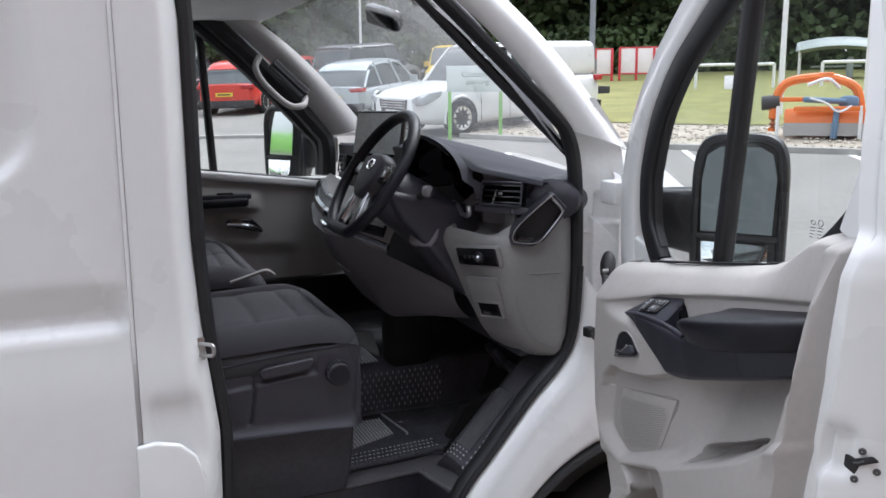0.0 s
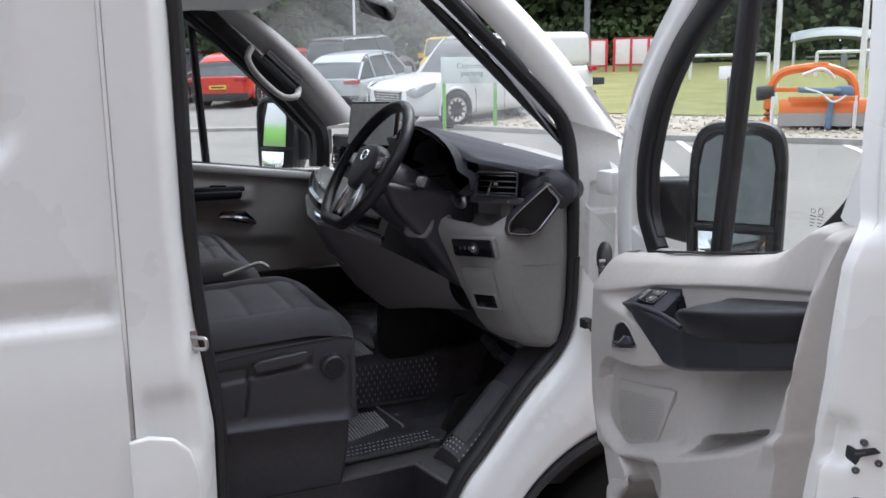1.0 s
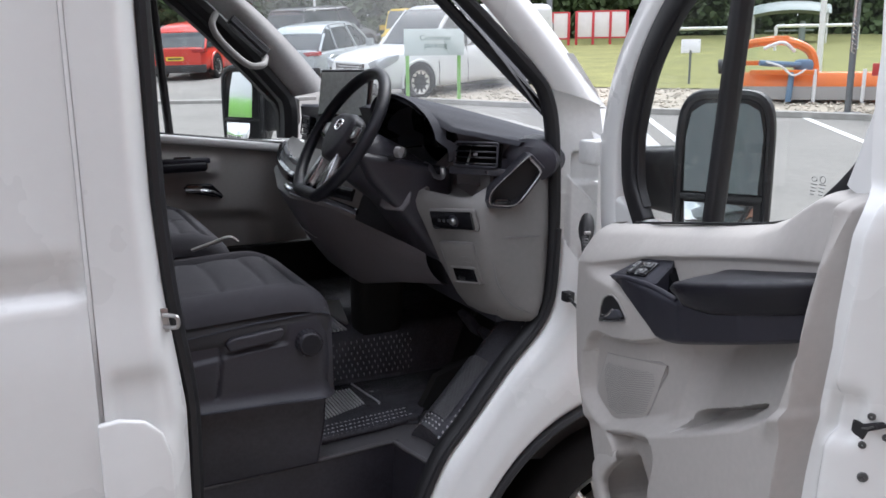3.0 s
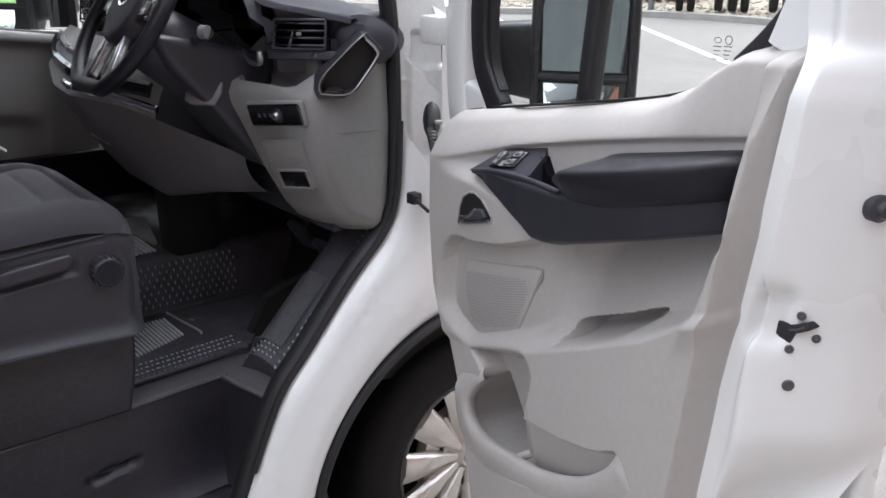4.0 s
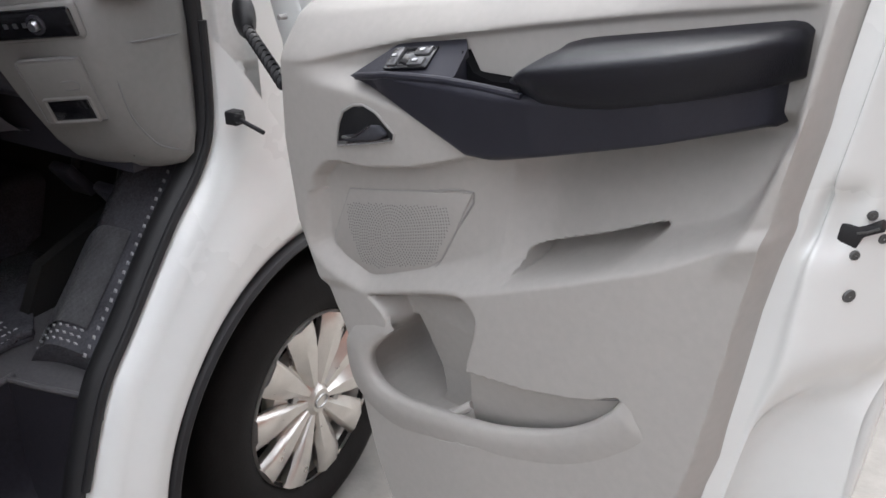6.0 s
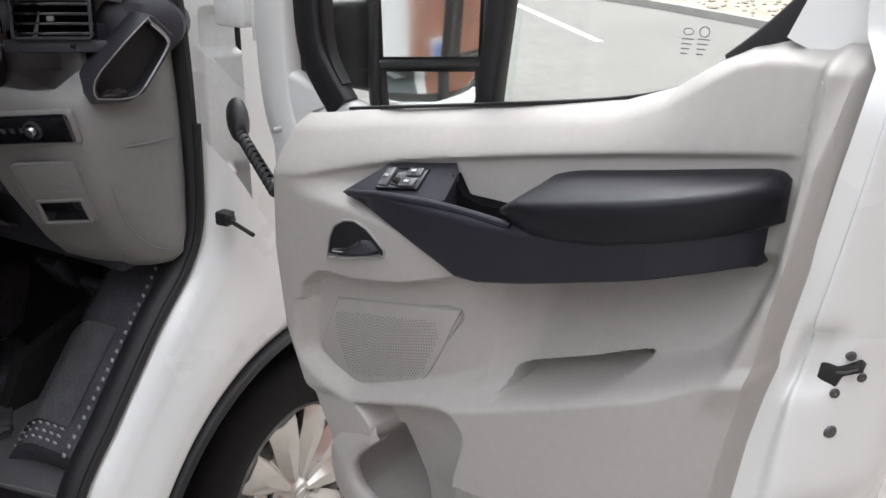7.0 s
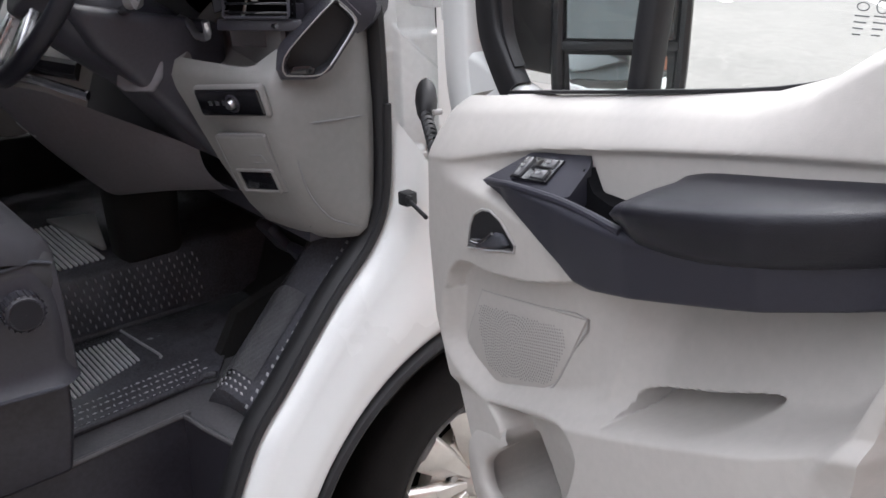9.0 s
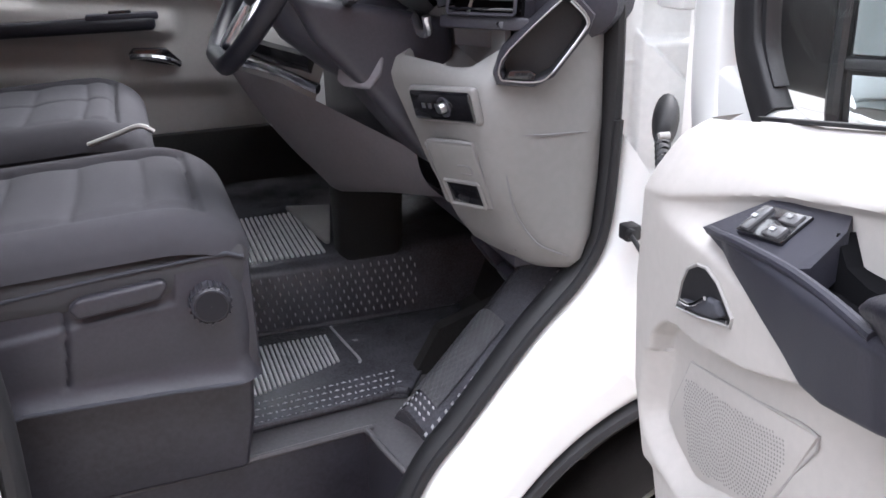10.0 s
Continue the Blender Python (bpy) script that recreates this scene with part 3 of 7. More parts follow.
part("window_edge", tube([(0.05, 1.58, 1.50), (0.80, 1.58, 1.405)], 0.012, 8, up=(0, 1, 0)), SEAL, far_door)


MIRRORBLACK = mat("mirror_housing_plastic", (0.014, 0.014, 0.016), 0.4, vary=0.15, scale=10, bump=0.2, bscale=900)


def wing_mirror(m, name, parent, side, glass_turn):
    """A tall two-glass wing mirror; its glass faces local -y."""
    top = empty(name, (0, 0, 0), parent)
    def shell(u, v):
        t = 2 * math.pi * u
        c, s = math.cos(t), math.sin(t)
        sq = lambda q, n: math.copysign(abs(q) ** n, q)
        k = math.sin(0.5 * math.pi * min(1, v * 1.15)) if v < 0.87 else 1.0
        grow = (1 - (1 - v) ** 2.4)
        w, h = 0.112 * (0.55 + 0.45 * grow), 0.19 * (0.62 + 0.38 * grow)
        return (w * sq(c, 0.45) + 0.012 * (1 - v), 0.13 - 0.15 * v, h * sq(s, 0.4))
    part("housing", join(grid(shell, 40, 12), prism([(0.118 * math.copysign(abs(math.cos(t)) ** 0.45, math.cos(t)), 0.195 * math.copysign(abs(math.sin(t)) ** 0.4, math.sin(t))) for t in (2 * math.pi * k / 40 for k in range(40))], -0.022, 0.03, "y", 0.02, 3)), MIRRORBLACK, top, "black plastic mirror housing", m=m)
    up = [(-0.088, -0.038), (0.090, -0.038), (0.093, 0.09), (0.08, 0.142), (0.05, 0.158), (-0.05, 0.158), (-0.082, 0.138), (-0.092, 0.08)]
    low = [(-0.084, -0.064), (0.084, -0.064), (0.086, -0.11), (0.066, -0.15), (0.03, -0.160), (-0.05, -0.156), (-0.078, -0.13)]
    part("bezel", tube([(0.108 * math.copysign(abs(math.cos(t)) ** 0.45, math.cos(t)), -0.024, 0.185 * math.copysign(abs(math.sin(t)) ** 0.4, math.sin(t))) for t in (2 * math.pi * k / 40 for k in range(40))], 0.012, 8, closed=True, up=(0, 1, 0)), MIRRORBLACK, top, m=m)
    part("main_glass", prism([(a * 1.01, b * 1.02 + 0.001) for a, b in up], -0.028, -0.0225, "y"), MIRROR, top, "large flat mirror glass", m=m @ glass_turn)
    mid = (sum(p[0] for p in low) / 7, sum(p[1] for p in low) / 7)
    part("wide_glass", rings([[(mid[0] + (a - mid[0]) * k, -0.030 - 0.006 * (1 - k * k), mid[1] + (b - mid[1]) * k) for a, b in low] for k in (1.0, 0.85, 0.7, 0.5, 0.3, 0.1)]), MIRROR, top, "small curved wide-angle glass", 80, m @ glass_turn @ pose(0, 0, 0, -3, 0, 0))
    part("glass_bar", box(-0.1, 0.1, -0.036, -0.02, -0.056, -0.040, 0.004), MIRRORBLACK, top, m=m)
    part("arm", prism([(0.09 * side, 0.06), (0.26 * side, 0.05), (0.26 * side, -0.08), (0.09 * side, -0.11)], 0.0, 0.1, "y", 0.02, 3), MIRRORBLACK, top, "black mirror arm", m=m)
    return top


wing_mirror(pose(0.70, 1.84, 1.545, 0, 0, -44) @ Matrix.Diagonal((0.8, 1, 0.92, 1)), "passenger_mirror", van, 1, pose(0, -0.016, 0, -4, 0, -13))

# front wheel
wheel = empty("front_wheel", (HUB[0] + 0.045, HUB[1] - 0.012, HUB[2]), van)
W = 0.215
tyre = [(0.215, 0.02), (0.235, 0.0), (0.29, -0.012), (0.33, 0.0), (0.35, 0.02), (0.356, 0.05), (0.356, 0.17), (0.345, 0.2), (0.3, 0.215), (0.215, 0.2)]
part("tyre", lathe(tyre, 64), TYRE, wheel, "black road tyre with a ribbed sidewall", smooth=40)
part("rim", lathe([(0.222, 0.0), (0.226, 0.012), (0.212, 0.03), (0.205, 0.06), (0.2, 0.17)], 64), ALLOY, wheel, "silver alloy rim")
part("well", lathe([(0.2, 0.12), (0.02, 0.125)], 40), LINER, wheel)
part("centre_dish", lathe([(0.02, 0.010), (0.11, 0.014), (0.142, 0.022), (0.150, 0.05)], 40), ALLOY, wheel)
for k in range(10):
    secs = [[(r, y + dy, w) for y, w in ((0.008, -ww), (-0.004, -0.86 * ww), (-0.009, -0.70 * ww), (-0.010, 0.25 * ww), (0.010, ww), (0.034, 0.7 * ww), (0.034, -0.7 * ww))] for r, ww, dy in ((0.04, 0.013, 0.008), (0.09, 0.027, 0.004), (0.13, 0.036, 0.0), (0.17, 0.041, -0.002), (0.205, 0.045, 0.0), (0.220, 0.048, 0.004))]
    part("spoke", rings(secs), ALLOY, wheel, m=pose(0, 0, 0, 0, 36.0 * k + 9, 0))
for k in range(6):
    t = 2 * math.pi * (k + 0.5) / 6
    part("wheel_nut", lathe([(0.0, -0.008), (0.011, -0.008), (0.013, 0.01), (0.0, 0.012)], 8), STEEL, wheel, m=Matrix.Translation((0.085 * math.cos(t), 0.012, 0.085 * math.sin(t))))
    part("nut_pocket", lathe([(0.0, 0.0), (0.017, 0.0), (0.018, 0.02)], 12), SEAL, wheel, m=Matrix.Translation((0.085 * math.cos(t), 0.008, 0.085 * math.sin(t))))
part("hub_cap", lathe([(0.0, -0.012), (0.03, -0.01), (0.038, 0.0), (0.06, 0.014), (0.10, 0.02), (0.105, 0.05)], 32), ALLOY, wheel, "silver hub with an oval badge")
part("badge", tube([(0.022 * math.cos(t), -0.0125, 0.015 * math.sin(t)) for t in np.linspace(0, 2 * math.pi, 20)[:-1]], 0.003, 6, closed=True, up=(0, 1, 0)), STEEL, wheel)

# ---------------------------------------------------------------- the driver's door, open
DOOR = Matrix(((-0.187, 0.982, 0, 0.962), (-0.982, -0.187, 0, -0.02), (0, 0, 1, 0), (0, 0, 0, 1)))
door = empty("driver_door", (0, 0, 0), van)
door["label"] = "driver's door standing open with a pale grey trim"


def dpart(name, bm, material, parent=None, label="", smooth=35.0):
    return part(name, bm, material, parent or door, label, smooth, DOOR)


# local axes: along the door from the hinge, outwards through it, up

def smooth_in(d, soft):
    """0 outside, 1 inside, over a soft edge; d is the depth inside an outline."""
    t = np.clip(d / soft + 0.5, 0, 1)
    return t * t * (3 - 2 * t)


def inside(points, u, z, round_steps=5):
    """Signed distance of many places to a rounded closed outline, positive inside."""
    pts = [p for p in spline([(a, b, 0) for a, b in points + points[:1]], round_steps)][:-1]
    best, odd = np.full(u.shape, 9.0), np.zeros(u.shape, bool)
    for a, b in zip(pts, pts[1:] + pts[:1]):
        ex, ez = b.x - a.x, b.y - a.y
        t = np.clip(((u - a.x) * ex + (z - a.y) * ez) / (ex * ex + ez * ez + 1e-12), 0, 1)
        best = np.minimum(best, np.hypot(u - a.x - t * ex, z - a.y - t * ez))
        odd ^= ((a.y > z) != (b.y > z)) & (u < (z - a.y) * ex / (ez if abs(ez) > 1e-9 else 1e-9) + a.x)
    return np.where(odd, best, -best)


# outlines on the trim: field under the armrest, tray, speaker seat, pocket panel and its parts
FIELD = [(0.54, 1.40), (0.985, 1.445), (0.968, 1.36), (0.955, 1.30), (0.938, 1.25), (0.908, 1.216), (0.86, 1.192), (0.76, 1.139), (0.65, 1.086), (0.56, 1.05), (0.54, 1.12), (0.54, 1.2)]
TRAY = [(0.654, 1.080), (0.660, 1.10), (0.668, 1.118), (0.71, 1.139), (0.76, 1.161), (0.84, 1.199), (0.805, 1.157), (0.762, 1.131), (0.71, 1.106)]
SEAT = [(0.295, 1.13), (0.333, 1.162), (0.40, 1.170), (0.491, 1.190), (0.616, 1.232), (0.66, 1.20), (0.64, 1.11), (0.57, 1.058), (0.49, 1.02), (0.40, 0.980), (0.35, 0.985), (0.290, 1.010), (0.283, 1.06)]
CUPP = [(0.402, 0.966), (0.45, 0.983), (0.498, 1.0), (0.571, 1.026), (0.597, 1.025), (0.609, 1.004), (0.606, 0.946), (0.598, 0.877), (0.585, 0.80), (0.47, 0.775), (0.39, 0.80), (0.385, 0.86), (0.425, 0.905), (0.435, 0.94)]
SUNK = [(0.58, 0.924), (0.619, 0.933), (0.713, 0.951), (0.795, 0.979), (0.838, 1.000), (0.845, 0.96), (0.80, 0.90), (0.73, 0.86), (0.64, 0.82), (0.58, 0.81)]
CAVE = [(0.456, 0.930), (0.41, 0.895), (0.385, 0.86), (0.39, 0.80), (0.44, 0.785), (0.492, 0.80), (0.478, 0.87)]
# the ledge that runs along the door above the map pocket, by its length and height
RIDGE = [(0.20, 0.93), (0.38, 0.972), (0.496, 1.010), (0.58, 1.046), (0.655, 1.080), (0.768, 1.135), (0.87, 1.188), (0.93, 1.23), (1.05, 1.28)]
# inner edge of the raised rear border, by height
BORDER = [(0.45, 0.72), (0.90, 0.80), (1.009, 0.846), (1.081, 0.876), (1.152, 0.903), (1.216, 0.928), (1.249, 0.939), (1.301, 0.951), (1.354, 0.960), (1.447, 0.974), (1.56, 0.99)]


def relief(u, z):
    """How far the trim lies behind its main plane at many places (positive: deeper)."""
    read = lambda x, t: np.interp(x, [p[0] for p in t], [p[1] for p in t])
    top = read(u, TOPS)
    # the upper part leans away towards the window, less so at the rear
    crease = np.interp(u, [0.2, 0.30, 0.37, 0.465, 0.65, 0.79, 0.97], [1.29, 1.305, 1.325, 1.352, 1.392, 1.42, 1.452])
    lean = np.clip((z - crease) / np.maximum(0.03, top - crease), 0, 1)
    amount = np.interp(u, [0.2, 0.30, 0.60, 0.80, 0.97], [0.05, 0.055, 0.05, 0.035, 0.012])
    d = amount * lean ** 1.25
    over = z - np.interp(u, [0.40, 0.50, 0.60, 0.95], [1.288, 1.276, 1.262, 1.335])
    behind = smooth_in(u - 0.345, 0.15) * smooth_in(0.972 - u, 0.02)
    d += 0.040 * behind * smooth_in(over, 0.03)
    d += np.interp(u, [0.84, 0.90], [0.02, 0.06]) * np.clip(1 - (top - z) / 0.022, 0, 1) ** 2
    # the strip behind the armrest stands a little back from the crease
    d += 0.007 * smooth_in(crease - 0.004 - z, 0.008) * smooth_in(u - 0.30, 0.1) * smooth_in(0.955 - u, 0.02) * smooth_in(over, 0.05)
    # below the ledge the panel stands proud, more so to the rear
    low = smooth_in(read(u, RIDGE) - z, 0.022)
    d += read(u, [(0.25, 0.016), (0.36, 0.003), (0.45, -0.003), (0.60, -0.018), (0.75, -0.023), (0.85, -0.027), (0.95, -0.028)]) * low
    field = smooth_in(inside(FIELD, u, z), 0.026) * smooth_in(u - 0.625, 0.14) * (1 - low)
    d += (0.034 + 0.056 * np.clip((z - read(u, RIDGE)) / 0.14, 0, 1)) * field * (1 - smooth_in(over, 0.03))
    seat = inside(SEAT, u, z)
    soft = np.where(z > 1.12 + 0.22 * (u - 0.35), 0.010, 0.034)
    d += np.maximum(0.0, 0.027 - 0.050 * field) * smooth_in(seat, soft) * (1 - low)
    d += 0.050 * smooth_in(inside(TRAY, u, z) - 0.002, 0.008)
    # raised rear border
    rise = read(z, [(0.45, 0.028), (1.35, 0.026), (1.45, 0.010), (1.53, -0.012)])
    edge = smooth_in(u - read(z, BORDER) - 0.004, 0.02)
    d -= rise * edge * (1 - low * smooth_in(read(u, RIDGE) - z, 0.1))
    # map pocket: deep at the front, shallow behind the seam
    cup = inside(CUPP, u, z)
    b = (0.050 + 0.022 * np.clip((0.95 - z) / 0.1, 0, 1)) * smooth_in(cup - 0.005, 0.012 + 0.03 * np.clip((z - 0.95) / 0.06, 0, 1))
    a = (0.010 + 0.25 * np.clip(read(u, [(0.60, 0.930), (0.713, 0.951), (0.838, 1.0)]) - z, 0, 0.10)) * smooth_in(inside(SUNK, u, z) - 0.002, 0.006)
    d += np.maximum(a, b) + 0.075 * smooth_in(inside(CAVE, u, z), 0.012)
    return np.minimum(d, 0.15)


TOPS = [(0.0, 1.37), (0.22, 1.372), (0.33, 1.388), (0.59, 1.432), (0.75, 1.462), (0.81, 1.485), (0.86, 1.521), (0.885, 1.537), (0.91, 1.545), (0.95, 1.548), (1.1, 1.549)]


def trim_sheet(nu, nv):
    """The whole trim with its turned edges."""
    k, v = np.meshgrid(np.linspace(0, 1, nu + 1), np.linspace(0, 1, nv + 1))
    look_up = lambda x, t: np.interp(x, [p[0] for p in t], [p[1] for p in t])
    z = 0.45 + 1.11 * v
    for _ in range(3):
        left, right = look_up(z, LEFTS), look_up(z, RIGHTS)
        u = left + (right - left) * k
        bottom = 0.47 + 0.42 * (u - 0.45)
        z = bottom + (look_up(u, TOPS) - bottom) * v
    n = relief(u, z)
    # rolled front edge; broad band turning away towards the latch
    n += 0.06 * np.clip(1 - k / 0.045, 0, 1) ** 2
    turn = look_up(z, TURNS)
    n += 0.070 * np.clip((u - turn) / np.maximum(0.008, right - turn), 0, 1) ** 1.15
    return rings([[(float(u[j, i]), float(n[j, i]), float(z[j, i])) for i in range(nu + 1)] for j in range(nv + 1)], closed=False)


LEFTS = [(0.45, 0.47), (0.58, 0.425), (0.66, 0.385), (0.73, 0.362), (0.865, 0.325), (0.90, 0.305), (0.97, 0.258), (1.05, 0.222), (1.18, 0.206), (1.32, 0.212), (1.42, 0.222)]
RIGHTS = [(0.45, 0.84), (0.7, 0.90), (0.87, 0.942), (0.95, 0.957), (1.05, 0.963), (1.15, 0.970), (1.25, 0.986), (1.35, 1.001), (1.45, 1.011), (1.52, 1.018), (1.54, 1.014), (1.56, 1.006)]
TURNS = [(0.45, 0.80), (0.7, 0.87), (0.87, 0.914), (0.95, 0.931), (1.05, 0.944), (1.15, 0.955), (1.25, 0.969), (1.35, 0.981), (1.45, 0.990), (1.53, 1.000)]
dpart("door_trim", trim_sheet(320, 350), LIGHTGREY, label="pale grey moulded door trim with a map pocket", smooth=50)
# front lip of the map pocket
LIP = spline([(0.455, 0.928, 0), (0.412, 0.883, 0), (0.400, 0.852, 0), (0.416, 0.823, 0), (0.466, 0.816, 0), (0.546, 0.833, 0), (0.642, 0.858, 0), (0.726, 0.895, 0), (0.781, 0.930, 0), (0.822, 0.970, 0), (0.838, 0.998, 0), (0.852, 1.030, 0)], 8)


def lip_ring(i):
    """A section across the lip: rolled edge, then flush with the trim."""
    p, d = LIP[i], (LIP[min(i + 1, len(LIP) - 1)] - LIP[max(i - 1, 0)]).normalized()
    out = Vector((d.y, -d.x, 0))
    wide = min(0.062, max(0.02, 0.75 * (p.x - 0.325))) if p.x < 0.45 else 0.062
    end = min(1.0, i / 14, (len(LIP) - 1 - i) / 12)
    row = []
    for w, n in ((0.004, 0.016), (0.0, 0.006), (0.0015, 0.0), (0.006, -0.004), (0.4 * wide, -0.004), (0.75 * wide, -0.001), (wide, 0.004)):
        q = p + out * w * (0.35 + 0.65 * end)
        stand = float(np.interp(p.x, [0.40, 0.5, 0.64, 0.73, 0.84], [-0.004, -0.010, -0.018, -0.022, -0.027]))
        row.append((q.x, n + stand + 0.010 * (1 - end), q.y))
    return row


dpart("pocket_lip", rings([lip_ring(i) for i in range(len(LIP))], closed=False), LIGHTGREY, label="smooth lip of the map pocket", smooth=60)
# white steel shell
SHELL = [(0.035, 1.42), (0.04, 1.20), (0.085, 1.04), (0.24, 0.90), (0.33, 0.76), (0.42, 0.60), (0.47, 0.50), (0.80, 0.56), (1.045, 0.62), (1.065, 0.9), (1.075, 1.15), (1.085, 1.4), (1.09, 1.60), (0.95, 1.52), (0.85, 1.46), (0.6, 1.40), (0.3, 1.36)]
dpart("door_shell", prism(SHELL, 0.16, 0.2, "y", 0.012, 3), WHITE, label="white steel door shell")


# closing face of the door, where the latch sits
def closing(u, v):
    z = 0.60 + 1.5 * v
    edge = line([(0.6, 1.02), (0.87, 1.025), (1.0, 1.03), (1.24, 1.035), (1.44, 1.06), (1.56, 1.07), (1.72, 1.06), (2.1, 0.98)])(z)
    inner = line([(0.6, 0.875), (0.87, 0.940), (1.0, 0.958), (1.15, 0.967), (1.24, 0.982), (1.35, 0.998), (1.44, 1.008), (1.5, 1.016), (1.535, 1.018), (1.56, 1.0), (1.72, 0.985), (2.1, 0.9)])(z)
    k = u
    low = [(inner - 0.006, 0.014), (inner + 0.008, 0.022), (inner + 0.02, 0.030), (inner + 0.034, 0.085), (inner + 0.06, 0.108), (1.060, 0.125)]
    full = bumpy(z, 1.05, 9.0, 0.13)
    way = spline([(inner - 0.006, 0.016, 0), (inner + 0.25 * (edge - inner), 0.020, 0), (edge - 0.03, 0.017, 0), (edge + 0.010, 0.064, 0), (edge + 0.04, 0.115, 0), (edge + 0.048, 0.19, 0)], 12)
    way = [a.lerp(b, full) for a, b in zip(spline([(a, b, 0) for a, b in low], 12), way)]
    at = k * (len(way) - 1)
    q = way[int(at)].lerp(way[min(int(at) + 1, len(way) - 1)], at - int(at))
    p, n = q.x, q.y
    n = min(n, 0.19 - 0.12 * bumpy(z, 1.56, 9.0, 0.2))
    pocket = 0.018 * bumpy(z, 1.225, 1.29, 0.02) * bumpy(k, 0.16, 0.5, 0.1)
    dip = 0.02 * bumpy(z, 0.72, 1.0, 0.12) * bumpy(k, 0.42, 0.85, 0.2)
    lean = line([(1.5, 0.0), (1.535, 0.012), (1.555, 0.034), (1.61, 0.034), (1.68, 0.038), (1.73, 0.045), (2.1, 0.10)])(z)
    return (p - dip, n + pocket + lean, z)


dpart("closing_face", grid(closing, 60, 130), WHITE, label="white closing edge of the door", smooth=60)
GREYBOLT = mat("bolt_grey", (0.10, 0.10, 0.10), 0.45, metal=0.4)
latch = empty("latch", (0, 0, 0), door)


def on_closing(u, n, z):
    """A frame on the closing face nearest to a place: along the face, out of it, up."""
    v = (z - 0.60) / 1.5
    k = min((j / 200 for j in range(10, 190)), key=lambda k: (closing(k, v)[0] - u) ** 2 + (closing(k, v)[1] - n) ** 2)
    a, b, c = Vector(closing(k - 0.03, v)), Vector(closing(k + 0.03, v)), Vector(closing(k, v))
    along = (b - a).normalized()
    out = Vector((along.y, -along.x, 0)).normalized()
    m = Matrix.Identity(4)
    for i, axis in enumerate((along, out, Vector((0, 0, 1)))):
        for j in range(3):
            m[j][i] = axis[j]
    return DOOR @ Matrix.Translation(c) @ m


LM = on_closing(1.024, 0.032, 1.243)
part("latch_mouth", prism([(-0.028, 0.017), (-0.012, 0.008), (0.004, 0.007), (0.022, 0.015), (0.027, 0.008), (0.010, -0.002), (0.006, -0.015), (-0.026, -0.011)], -0.03, 0.0025, "y", 0.0015), SEAL, latch, "black latch mouth", 35, LM)
part("latch_claw", tube([(0.004, 0.002, 0.001), (0.012, 0.003, 0.004), (0.022, 0.003, 0.0105)], 0.0014, 8), GREYBOLT, latch, "", 35, LM)
for u, n, z, r in ((1.044, 0.042, 1.263, 0.0055), (1.046, 0.066, 1.236, 0.0055), (1.039, 0.038, 1.221, 0.0055), (1.038, 0.046, 1.176, 0.0075)):
    part("latch_bolt", lathe([(0.001, 0.0022), (r * 0.82, 0.0022), (r * 0.95, 0.0008), (r, -0.02)], 14), GREYBOLT, latch, "dark latch bolt", 20, on_closing(u, n, z))
part("buffer", lathe([(0.001, -0.02), (0.011, -0.018), (0.013, -0.008), (0.02, -0.004), (0.021, 0.01)], 20), DARK, door, "black rubber stop", 35, DOOR @ Matrix.Translation((1.082, 0.085, 1.392)) @ pose(0, 0, 0, 0, 0, 78) @ Matrix.Scale(0.72, 4))

# window frame of the door
def frame_bar(name, pts, wide, deep, n0, material, label=""):
    """A flat frame member along a line in the door's plane."""
    line_pts = spline([(u, 0, z) for u, z in pts], 6)
    secs = []
    for i, p in enumerate(line_pts):
        d = (line_pts[min(i + 1, len(line_pts) - 1)] - line_pts[max(i - 1, 0)]).normalized()
        s = Vector((d.z, 0, -d.x)) * wide / 2
        c = 0.25
        ring = []
        for a, b in ((-1, 0.12), (-0.8, 0), (0.8, 0), (1, 0.12), (1, 0.88), (0.8, 1), (-0.8, 1), (-1, 0.88)):
            q = p + s * a
            ring.append((q.x, n0 + deep * b, q.z))
        secs.append(ring)
    return dpart(name, rings(secs), material, label=label, smooth=60)


WIN_FRONT = [(0.212, 1.362), (0.178, 1.402), (0.148, 1.45), (0.139, 1.52), (0.145, 1.582), (0.190, 1.70), (0.275, 1.805), (0.37, 1.878), (0.47, 1.95), (0.63, 2.05)]
frame_bar("window_frame_front", [(0.095, 1.26), (0.062, 1.34), (0.052, 1.44), (0.058, 1.56), (0.104, 1.69), (0.192, 1.805), (0.278, 1.885), (0.39, 1.975), (0.55, 2.08)], 0.080, 0.05, 0.156, WHITE, "white window frame")
frame_bar("window_seal_front", WIN_FRONT, 0.055, 0.03, 0.158, SEAL, "black window rubber")
frame_bar("window_seal_inner", [(u + 0.036, z - 0.003) for u, z in WIN_FRONT[1:]], 0.010, 0.02, 0.166, SEAL)
frame_bar("window_frame_rear", [(0.965, 1.53), (0.990, 1.60), (1.012, 1.68), (1.02, 1.8), (1.0, 1.95), (0.96, 2.06)], 0.10, 0.03, 0.078, WHITE)
frame_bar("window_frame_top", [(0.52, 2.06), (0.70, 2.10), (0.97, 2.09)], 0.09, 0.07, 0.085, WHITE)
frame_bar("window_seal_rear", [(0.862, 1.512), (0.890, 1.537), (0.914, 1.562), (0.932, 1.584), (0.948, 1.610), (0.972, 1.67), (0.985, 1.75), (0.975, 1.9), (0.93, 2.04)], 0.027, 0.02, 0.098, SEAL, "black window rubber")
